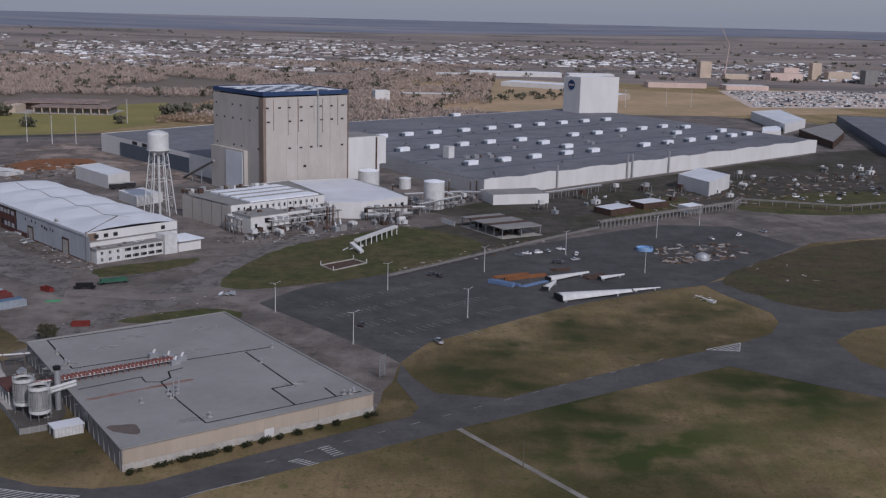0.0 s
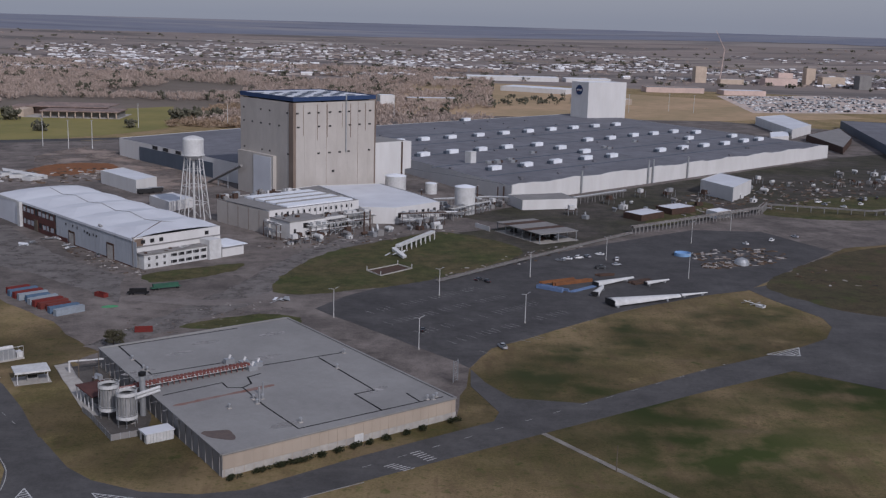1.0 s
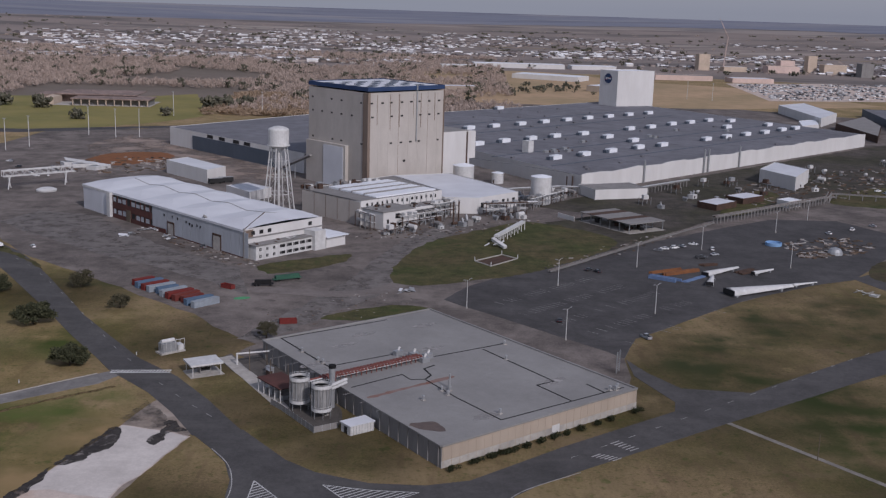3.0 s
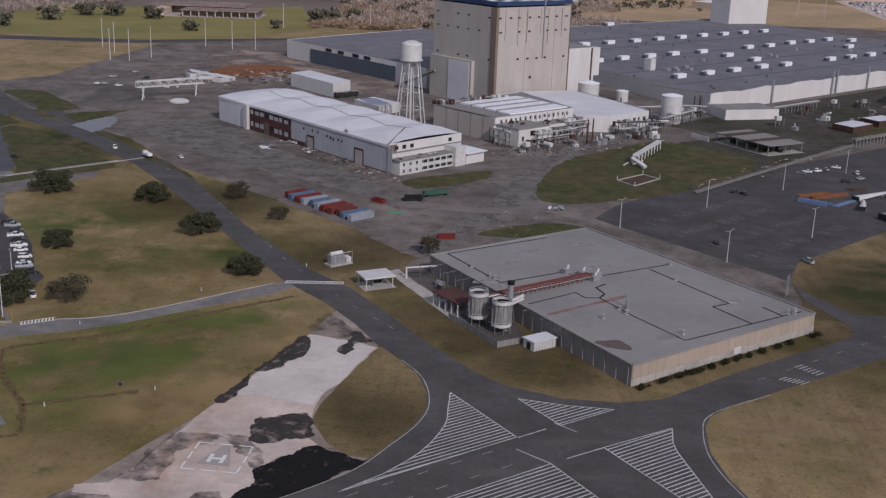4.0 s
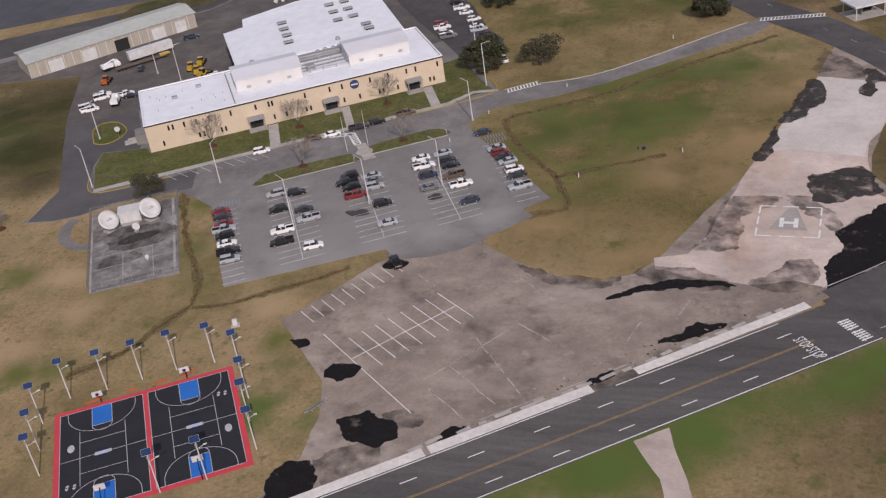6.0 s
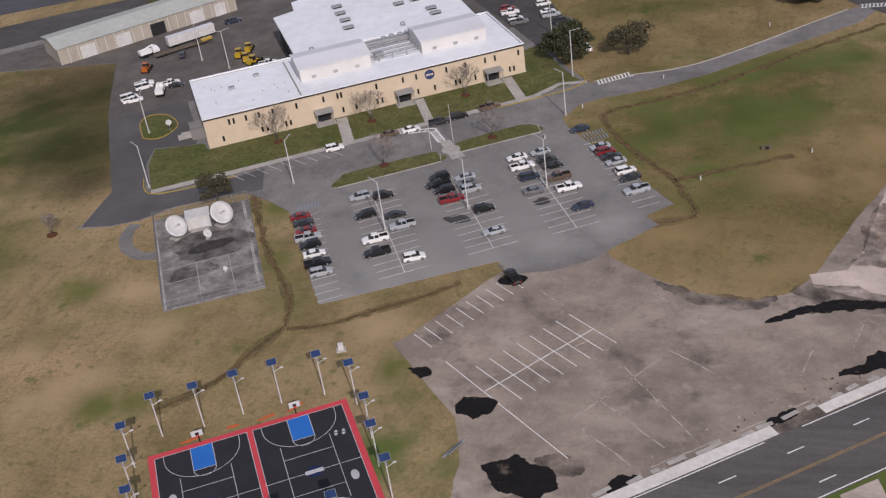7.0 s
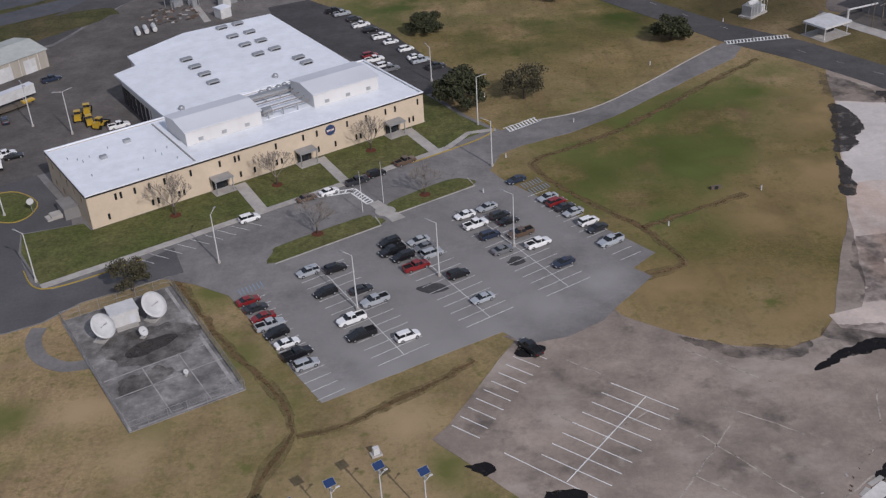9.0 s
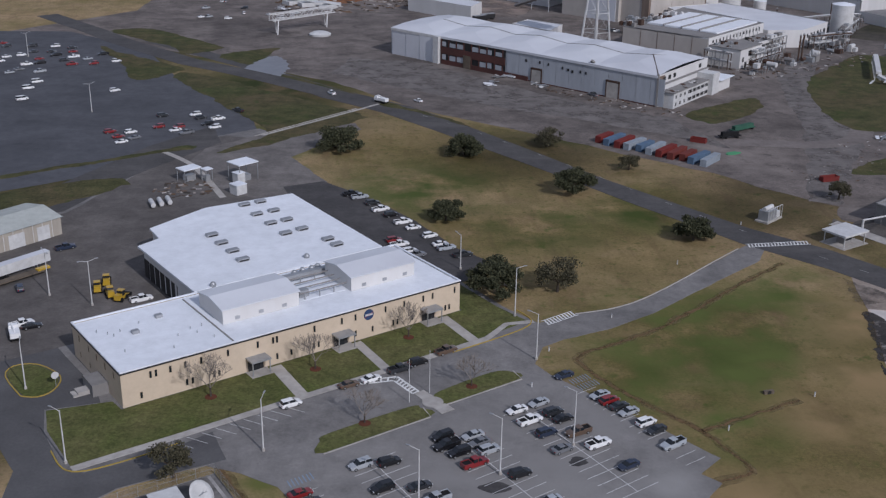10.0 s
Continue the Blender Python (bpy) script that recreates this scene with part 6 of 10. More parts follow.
# white process buildings
PH = [(-141.5, 634), (-110.8, 593), (-65.6, 637), (-95, 690)]
wa = house("process_hall", "white process hall with ribbed roof", "industrial building", PH, 13.2, WHITEWALL, GREYWALL, 0.3)
wam = frame_of(PH[1], PH[2])
put(part("side_wall", boxes((-0.25, 0.4, 0, -0.02, 50, 12.6)), TOWERWALL, wa, "grey-beige windowless side wall"), wam)
for k in range(4):
    put(part("side_joint", boxes((-0.34, 9 + k * 10, 0, -0.26, 9.3 + k * 10, 12.6)), STAIN, wa), wam)
for k in range(4):
    put(part("roof_panel", boxes((14 + k * 0.2, 3 + k * 10.5, 13.0, 61, 12.6 + k * 10.5, 13.8 + 0.1 * k)), WHITEROOF, wa), wam)
for k in range(3):
    put(part("roof_seam", boxes((14, 12.7 + k * 10.5, 13.3, 61, 13.4 + k * 10.5, 14.5)), GREYROOF, wa), wam)
put(part("dark_roof_strip", boxes((0.5, 1, 12.95, 13.6, 50, 13.3)), GREYWALL, wa, "grimy grey part of the roof"), wam)
for k in range(30):
    x, y = random.uniform(1, 12) if k < 8 else random.uniform(8, 58), random.uniform(44, 53)
    w = random.uniform(0.6, 2.0)
    put(part("roof_unit", boxes((x - w, y - w * 0.7, 12.9, x + w, y + w * 0.7, 14 + random.uniform(0, 2.2))), random.choice((STEEL, GREYWALL, RUST, WHITEMETAL)), wa), wam)
for k in range(15):
    w = random.uniform(0.8, 1.5)
    put(part("window", boxes((4 + k * 3.8, -0.14, 10.2 - 0.3 * (k % 3), 4 + w + k * 3.8, 0.02, 11.6)), DARK, wa), wam)
for k in range(9):                       # pipes and brackets on the upper wall
    x = 18 + k * 4.6
    put(part("wall_pipe", tube(bmesh.new(), (x, -0.5, 7.5), (x + random.uniform(-1, 1), -0.5, 12.5), 0.14, n=6), STEEL, wa), wam)
put(part("front_wing", boxes((0.6, -17.5, -0.2, 24, 0, 9.4)), WHITEWALL, wa, "white front wing with torn openings"), wam)
put(part("wing_roof", boxes((0.2, -17.9, 9.4, 24.4, 0, 9.8)), GREYWALL, wa), wam)
put(part("stair_wing", boxes((14, -19.5, -0.2, 24, -17.5, 8.2)), WHITEWALL, wa), wam)
put(part("lean_to", boxes((24, -9, -0.2, 61, 0, 7.2)), WHITEWALL, wa, "low white front wing"), wam)
put(part("lean_to_roof", boxes((23.6, -12.6, 7.2, 61.4, 0, 8.0)), GREYWALL, wa), wam)
put(part("fascia", boxes((24.5, -13.0, 7.0, 62, -12.62, 8.6)), WHITEWALL, wa, "long white fascia of the lean-to"), wam)
for k in range(8):
    put(part("post", boxes((25 + k * 5, -12.5, -0.1, 25.4 + k * 5, -12.1, 7.2)), WHITEMETAL, wa), wam)
for x, z, w, h in ((9.5, 5.4, 3.4, 2.6), (3.2, 3.2, 1.4, 2.2), (12, 1.2, 1.6, 2.6), (6, 0.2, 2.0, 2.6)):
    put(part("opening", boxes((x, -17.7, z, x + w, -17.45, z + h)), DARK, wa), wam)
for x, z in ((15.5, 1.0), (20, 0.6)):
    put(part("opening", boxes((x, -19.7, z, x + 1.8, -19.45, z + 2.4)), DARK, wa), wam)
for k in range(7):
    put(part("opening", boxes((27 + k * 4.8, -9.15, 0.8, 29.8 + k * 4.8, -8.95, 4.6 if k % 3 else 3.0)), DARK, wa), wam)
for k in range(26):
    x, y = random.uniform(1, 60), random.uniform(-11, -1)
    w = random.uniform(0.4, 1.4)
    z = 9.8 if x < 24 else 8.0
    put(part("roof_clutter", boxes((x - w, y - w * 0.6, z, x + w, y + w * 0.6, z + random.uniform(0.3, 1.4))), random.choice((STEEL, GREYWALL, RUST, DARK)), wa), wam)
wb = house("boiler_hall", "white damaged boiler hall with flat roof", "industrial building", [(-64, 634.5), (-44, 635), (-18.6, 661), (-34, 692), (-58, 729), (-97, 712), (-94.6, 691)], 9.6, WHITEWALL, HANGROOF, 0.3)
for k in range(7):
    x = 2 + k * 4.8
    put(part("window", boxes((x, -0.2, 4.6 if k % 3 else 3.4, x + (1.2 if k % 2 else 2.2), 0.02, 6.4)), DARK, wb), frame_of((-44, 635), (-18.6, 661)))
house("low_store", "low pale flat-roofed store behind the hangar", "building", [(-197.2, 678.6), (-179.7, 655.7), (-169, 674.4), (-185.8, 691.8)], 6, WHITEWALL, HANGROOF, 0.3)
house("store_box", "tall white flat-roofed store building", "building", [(-251, 760), (-216, 719), (-207, 737), (-240, 777)], 9, WHITEWALL, HANGROOF, 0.3)
house("pump_house", "low white building beside the pipe run", "building", [(34, 694), (70, 706), (62, 730), (26, 716)], 6.5, WHITEWALL, GREYWALL, 0.3)
house("workshop", "two-storey white workshop with flat roof", "building", [(168, 786), (182, 750), (206, 792), (192, 826)], 10, WHITEWALL, HANGROOF, 0.3)
house("small_store", "small brown store with a white roof", "building", [(104, 664), (121, 680), (112, 692), (95, 676)], 4, RUST, HANGROOF, 0.2)
house("small_store", "small brown store with a white roof", "building", [(128, 690), (146, 704), (138, 716), (120, 702)], 4, RUST, HANGROOF, 0.2)
house("small_store", "small white cabin with a dark door", "building", [(154, 680), (165, 689), (160, 697), (149, 688)], 4.5, WHITEWALL, WHITEROOF, 0.2)
sm = frame_of((14, 620), (35, 587))
sh = thing("open_shed", "dark open-sided shed with grey sheet roof", "shed", sm)
part("roof", boxes((-1, 0, 5.0, 40, 26, 5.35)), GREYROOF, sh)
for k in range(7):
    part("roof_sheet", boxes((-1 + k * 5.9, -0.4, 5.35, 4.5 + k * 5.9, 26.4, 5.45 + 0.05 * (k % 2))), RUST if k % 3 == 1 else GREYWALL, sh)
for k in range(6):
    for y in (0.4, 13, 25.6):
        part("post", boxes((k * 7.8 - 0.2, y - 0.2, -0.1, k * 7.8 + 0.2, y + 0.2, 5)), STEEL, sh)
part("floor_slab", boxes((-1.5, -0.5, -0.1, 40.5, 26.5, 0.12)), WALKWAY, sh)
for k in range(12):
    x, y = random.uniform(2, 36), random.uniform(3, 22)
    part("stored_goods", boxes((x - 1.6, y - 1.2, 0.1, x + 1.6, y + 1.2, random.uniform(1, 2.8))), random.choice((RUST, STEEL, GREYWALL, DARK)), sh)
part("side_fence", boxes((-16, -4, -0.1, -1.6, -3.7, 2.6)), WHITEWALL, sh)
for a in (((370, 1362), (417, 1405), (407, 1268), (364, 1200), 10, WHITEWALL, HANGROOF, "grey pitched far shed"), ((342, 1207), (368, 1228), (352, 1172), (326, 1150), 6, WHITEWALL, WHITEROOF, "small white-roofed far building"), ((373, 1180), (440, 1270), (416, 1165), (369, 1060), 7, RUST, GREYWALL, "brown weathered far plant hall"), ((470, 1350), (530, 1330), (500, 1200), (400, 1000), 9, SLATEWALL, MAINROOF, "wide slate-grey far hall")):
    house("far_building", a[7], "building", list(a[:4]), a[4], a[5], a[6], 0.3, None, "far buildings")


# ---- plant equipment ----
def water_tower(x, y):
    base = thing("water_tower", "tall white water tower on braced lattice legs", "water tower", pose(x, y, 0, 0, 0, 20))
    n, H, R, r = 6, 36.6, 9.2, 4.9
    tank = part("tank", lathe(bmesh.new(), [(0.5, H - 2.2), (3.2, H - 1.4), (5.3, H + 0.2), (5.9, H + 1.0), (5.9, H + 9.8), (5.5, H + 10.5), (2.7, H + 11.6), (0.3, H + 12.0)], n=32), WHITEMETAL, base, smooth=False)
    part("balcony", lathe(bmesh.new(), [(5.9, H + 0.8), (6.6, H + 0.8), (6.6, H + 1.1), (5.9, H + 1.1)], n=32), WHITEMETAL, tank)
    part("riser", tube(bmesh.new(), (0, 0, 0), (0, 0, H - 2), 0.7, n=12), WHITEMETAL, base)
    pos = lambda k, z: Vector((math.cos(2 * math.pi * k / n) * (R + (r - R) * z / H), math.sin(2 * math.pi * k / n) * (R + (r - R) * z / H), z))
    for k in range(n):
        part("leg", tube(bmesh.new(), pos(k, 0), pos(k, H + 1), 0.34, 0.28), WHITEMETAL, base)
        for z in (10, 20, 29):
            part("strut", tube(bmesh.new(), pos(k, z), pos(k + 1, z), 0.17, n=6), WHITEMETAL, base)
        for z0, z1 in ((0, 10), (10, 20), (20, 29), (29, 36)):
            part("brace", tube(bmesh.new(), pos(k, z0), pos(k + 1, z1), 0.06, n=4), WHITEMETAL, base)
            part("brace", tube(bmesh.new(), pos(k + 1, z0), pos(k, z1), 0.06, n=4), WHITEMETAL, base)


water_tower(-159.6, 632)


def tank(x, y, r, h, label):
    base = thing("storage_tank", label, "tank", pose(x, y, 0))
    part("shell", lathe(bmesh.new(), [(r, -0.1), (r, h)], n=36), WHITEMETAL, base)
    part("tank_roof", lathe(bmesh.new(), [(r + 0.15, h), (r + 0.15, h + 0.3), (r * 0.5, h + 0.3 + r * 0.12), (0.2, h + 0.3 + r * 0.2)], n=36), WHITEROOF, base)
    lad = part("ladder", boxes((r + 0.1, -0.3, 0, r + 0.2, -0.2, h + 1), (r + 0.1, 0.2, 0, r + 0.2, 0.3, h + 1)), STEEL, base)
    for k in range(int(h)):
        part("rung", boxes((r + 0.1, -0.3, k + 0.5, r + 0.18, 0.3, k + 0.58)), STEEL, lad)
    for z in (h * 0.33, h * 0.66):
        part("hoop", lathe(bmesh.new(), [(r + 0.06, z), (r + 0.06, z + 0.15)], n=36), WHITEMETAL, base)


tank(-3, 677, 6.3, 16.5, "large white cylindrical storage tank")
tank(-48, 742, 7.0, 13, "white storage tank by the tower")
tank(-24, 752, 4.0, 7, "small white storage tank")


def scrubber(x, y):
    """A tall vessel inside ring walks, on legs."""
    base = thing("scrubber_tower", "white caged vessel with ring walkways on legs", "process vessel", pose(x, y, 0) @ Matrix.Diagonal((0.86, 0.86, 0.96, 1)))
    part("vessel", lathe(bmesh.new(), [(1.0, 1.4), (2.95, 2.8), (2.95, 9.7), (2.6, 9.7), (2.6, 7.5), (0.01, 7.5)], n=8), mat("grey_cladding", (0.33, 0.325, 0.315), (0.25, 0.245, 0.24), (0.14, 0.135, 0.13), large=0.3, fine=1.2, amount=0.6, stretch=(1, 1, 0.3)), base, "weathered grey eight-sided cladding")
    part("core", lathe(bmesh.new(), [(2.5, 7.55), (2.5, 7.7), (0.9, 8.4), (0.9, 9.2), (0.01, 9.2)], n=12), DARK, base, "dark fan throat")
    for z in (2.8, 10.0):
        ring = part("ring_walk", lathe(bmesh.new(), [(2.75, z), (3.45, z), (3.45, z + 0.12), (2.75, z + 0.12), (2.75, z)], n=24), STEEL, base)
        for zz in (0.55, 1.1):
            bm = bmesh.new()
            for k in range(24):
                a, b = 2 * math.pi * k / 24, 2 * math.pi * (k + 1) / 24
                tube(bm, (3.45 * math.cos(a), 3.45 * math.sin(a), z + zz), (3.45 * math.cos(b), 3.45 * math.sin(b), z + zz), 0.05, n=4, caps=False)
            part("guard_rail", bm, WHITEMETAL, ring)
        bm = bmesh.new()
        for k in range(24):
            a, b = 2 * math.pi * k / 24, 2 * math.pi * (k + 1) / 24
            for r in (3.52, 2.7):
                q = [bm.verts.new((r * math.cos(c), r * math.sin(c), h)) for c, h in ((a, z - 0.4), (b, z - 0.4), (b, z + 0.55), (a, z + 0.55))]
                bm.faces.new(q)
        part("toe_band", bm, WHITEMETAL, ring)
    for k in range(14):
        a = 2 * math.pi * k / 14
        part("post", tube(bmesh.new(), (3.4 * math.cos(a), 3.4 * math.sin(a), 0 if k % 2 else 2.8), (3.4 * math.cos(a), 3.4 * math.sin(a), 11.2), 0.09, n=5), STEEL, base)
    for k in range(7):
        a, b = 2 * math.pi * k / 7, 2 * math.pi * (k + 0.5) / 7
        part("brace", tube(bmesh.new(), (3.4 * math.cos(a), 3.4 * math.sin(a), 2.8), (3.4 * math.cos(b), 3.4 * math.sin(b), 6), 0.06, n=4), STEEL, base)
    part("feed_pipe", tube(bmesh.new(), (1.0, 1.0, 7.6), (3, 2.5, 11), 0.3), STEEL, base)


scrubber(-116.5, 312.5)
scrubber(-109.5, 306)
st = thing("exhaust_stack", "short steel stack with a black rim", "stack", pose(-107, 314, 0))
part("shell", tube(bmesh.new(), (0, 0, 0), (0, 0, 13), 0.9, n=16), STEEL, st)
part("rim", lathe(bmesh.new(), [(0.95, 12.4), (1.1, 12.4), (1.1, 13.4), (0.8, 13.4)], n=16), BLACK, st)
wk = thing("pipe_bridge", "raised white pipe bridge onto the low roof", "pipe bridge")
for z in (6.6, 7.6):
    part("deck", tube(bmesh.new(), (-109, 309, z), (-103, 318, z), 0.5), WHITEMETAL, wk)
part("leg", boxes((-108, 310, 0, -107.6, 310.4, 7)), STEEL, wk)
rr = thing("red_shelter", "open shelter with a dark red sheet roof", "shelter", pose(-123.5, 324.5, 0, 0, 0, -53))
part("roof", boxes((-7, -4.4, 4.2, 7, 4.4, 4.5)), REDWALL, rr)
for k in range(5):
    for y in (-4, 4):
        part("post", boxes((-6.6 + k * 3.3 - 0.12, y - 0.12, 0, -6.6 + k * 3.3 + 0.12, y + 0.12, 4.2)), WHITEMETAL, rr)
for k in range(4):
    part("machine", boxes((-6 + k * 3.2, -2.5, 0, -4 + k * 3.2, 2, 1.5 + 0.4 * (k % 3))), STEEL, rr)
ws = thing("white_shed", "small white ribbed metal shed", "shed", pose(-98.5, 296, 0, 0, 0, 36))
part("wall", boxes((-4, -2.4, -0.1, 4, 2.4, 2.7)), WHITEMETAL, ws)
part("roof", prism([(-4.3, -2.7), (4.3, -2.7), (4.3, 2.7), (-4.3, 2.7)], 2.7, 2.95), HANGROOF, ws)
for k in range(9):
    part("rib", boxes((-3.9 + k * 0.95, -2.48, 0, -3.82 + k * 0.95, -2.41, 2.7)), STEEL, ws)
part("door", boxes((-4.06, -0.8, 0, -3.99, 0.8, 2.1)), DARK, ws)
gc = thing("guard_canopy", "white flat canopy over a small guard hut", "guard house", pose(-150.5, 343.5, 0, 0, 0, 28))
part("roof", boxes((-5.4, -4.2, 3.6, 5.4, 4.2, 4.15)), WHITEMETAL, gc)
for x in (-4.6, 4.6):
    for y in (-3.5, 3.5):
        part("post", boxes((x - 0.12, y - 0.12, 0, x + 0.12, y + 0.12, 3.6)), WHITEMETAL, gc)
hut = part("hut", boxes((-1.5, -1.2, 0, 2, 1.5, 2.7)), GREYWALL, gc)
part("hut_window", boxes((-1.2, -1.26, 1.1, 1.7, -1.19, 2.2)), GLASS, hut)
part("slab", boxes((-5.6, -4.4, -0.1, 5.6, 4.4, 0.12)), WALKWAY, gc)
for k in range(14):
    y = 338 + random.uniform(-7, 7)
    x = -126.5 - 0.62 * (y - 338) + random.uniform(-2.6, 2.6)
    e = thing("utility_cabinet", "pale steel utility cabinet beside the low building", "cabinet", pose(x, y, 0, 0, 0, random.choice((36, 126))), "cabinets by the low building")
    w, d, h = random.uniform(0.7, 1.8), random.uniform(0.5, 1.2), random.uniform(1.2, 3.0)
    part("body", boxes((-w, -d, -0.05, w, d, h)), random.choice((STEEL, GREYWALL, RUST, GREYROOF)), e)
    part("lid", boxes((-w - 0.05, -d - 0.05, h, w + 0.05, d + 0.05, h + 0.1)), STEEL, e)
paving("service_yard", ragged([(-148, 358), (-144.6, 363.7), (-139, 352.4), (-133, 357.4), (-104.4, 314), (-104.6, 303), (-110.4, 295.2), (-120.7, 311), (-134.5, 335.3)], 3, 0.4), mat("stained_concrete_yard", (0.135, 0.122, 0.110), (0.088, 0.080, 0.073), (0.050, 0.046, 0.043), large=0.08, fine=0.4, amount=0.6, rough=0.9, mottle=(0.2, 0.35), grain=0.12), 0.087, "dark stained concrete service yard", "yard")
fw = thing("yard_fence", "low grey sheet fence round the service yard", "fence")
FW = [Vector(p) for p in ((-125.4, 315.6), (-121.5, 310.4), (-110.6, 293.4), (-104, 297.6))]
for a, b in zip(FW, FW[1:]):
    n = max(2, int((b - a).length / 2.5))
    for k in range(n):
        p, q = a.lerp(b, k / n), a.lerp(b, (k + 0.97) / n)
        part("sheet", strip(bmesh.new(), [tuple(p), tuple(q)], 0.03, 0.03, 0.05, 1.9), GREYWALL, fw)
        part("post", boxes((p.x - 0.06, p.y - 0.06, -0.1, p.x + 0.06, p.y + 0.06, 2.1)), STEEL, fw)
for k in range(12):
    t = k / 11
    x, y = -131 + 22 * t + random.uniform(-2.6, 2.6), 333 - 30 * t + random.uniform(-2, 2)
    e = thing("pump_skid", "small dirty pump and valve skid in the service yard", "machine", pose(x + 1, y + 3, 0, 0, 0, random.choice((-53, 37))), "pump skids by the low building")
    w, h = random.uniform(0.7, 1.5), random.uniform(0.7, 1.5)
    part("base", boxes((-w, -0.7, -0.05, w, 0.7, 0.25)), WALKWAY, e)
    part("casing", tube(bmesh.new(), (-w * 0.8, 0, 0.25 + h * 0.4), (w * 0.8, 0, 0.25 + h * 0.4), h * 0.4, n=10), random.choice((STEEL, RUST, GREYWALL)), e)
    part("riser", tube(bmesh.new(), (w * 0.5, 0, 0.3), (w * 0.5, 0, h + 1.1), 0.12, n=6), random.choice((STEEL, WHITEMETAL)), e)
pp = thing("bent_pipe", "white bent pipe frame above the ground", "pipe")
part("riser", tube(bmesh.new(), (-141, 352, 0), (-141, 352, 4), 0.35), WHITEMETAL, pp)
part("run", tube(bmesh.new(), (-141, 352, 3.8), (-130, 356, 3.8), 0.3), WHITEMETAL, pp)
part("riser", tube(bmesh.new(), (-130, 356, 0), (-130, 356, 4), 0.3), WHITEMETAL, pp)
for x, y in ((-136, 346), (-131, 351), (-128, 336), (-122, 332)):
    p = thing("wooden_pole", "short dark wooden utility pole", "pole", pose(x, y, 0), "poles by the low building")
    part("post", tube(bmesh.new(), (0, 0, -0.1), (0, 0, 7.5), 0.16, 0.12), TIMBER, p)
tf = thing("transformer_skid", "grey skid-mounted plant with rails", "machine", pose(-165.5, 364.5, 0, 0, 0, 40))
part("skid", boxes((-4.5, -2.2, 0, 4.5, 2.2, 0.5)), WALKWAY, tf)
part("body", boxes((-3.6, -1.7, 0.5, 1.6, 1.7, 3.6)), STEEL, tf)
part("vessel", tube(bmesh.new(), (-3.4, 0, 4.1), (1.4, 0, 4.1), 0.7, n=12), WHITEMETAL, tf)
for k in range(6):
    part("rail_post", boxes((-4.3 + k * 1.7, -2.1, 0.5, -4.2 + k * 1.7, -2.0, 4.6)), WHITEMETAL, tf)
part("rail", boxes((-4.4, -2.12, 4.5, 4.3, -1.98, 4.62)), WHITEMETAL, tf)
part("cabinet", boxes((2.2, -1.5, 0.5, 4.2, 1.4, 2.4)), WHITEMETAL, tf)

# pipe racks and the trestle
def trestle(line, h, gap, label, wide=2.4, pale=True, r=0.28):
    base = thing("pipe_trestle", label, "pipe rack")
    pts = [Vector(p) for p in line]
    for a, b in zip(pts, pts[1:]):
        d = (b - a).normalized()
        n = Vector((-d.y, d.x)) * wide / 2
        for s in (-1, 0, 1):
            part("pipe", tube(bmesh.new(), (*(a + n * s * 0.8), h + 0.35), (*(b + n * s * 0.8), h + 0.35), r, n=8), (STEEL if s else WHITEMETAL) if pale else (GREYWALL if s else RUST), base)
        for s in (-1, 1):
            bm = bmesh.new()
            strip(bm, [a + n * s, b + n * s], 0.2, 0.2, h - 0.4, h)
            part("beam", bm, GREYWALL, base)
        k = max(1, int((b - a).length / gap))
        for i in range(k):
            p = a.lerp(b, (i + 0.5) / k)
            for s in (-1, 1):
                q = p + n * s
                part("post", boxes((q.x - 0.2, q.y - 0.2, -0.1, q.x + 0.2, q.y + 0.2, h)), GREYWALL, base)


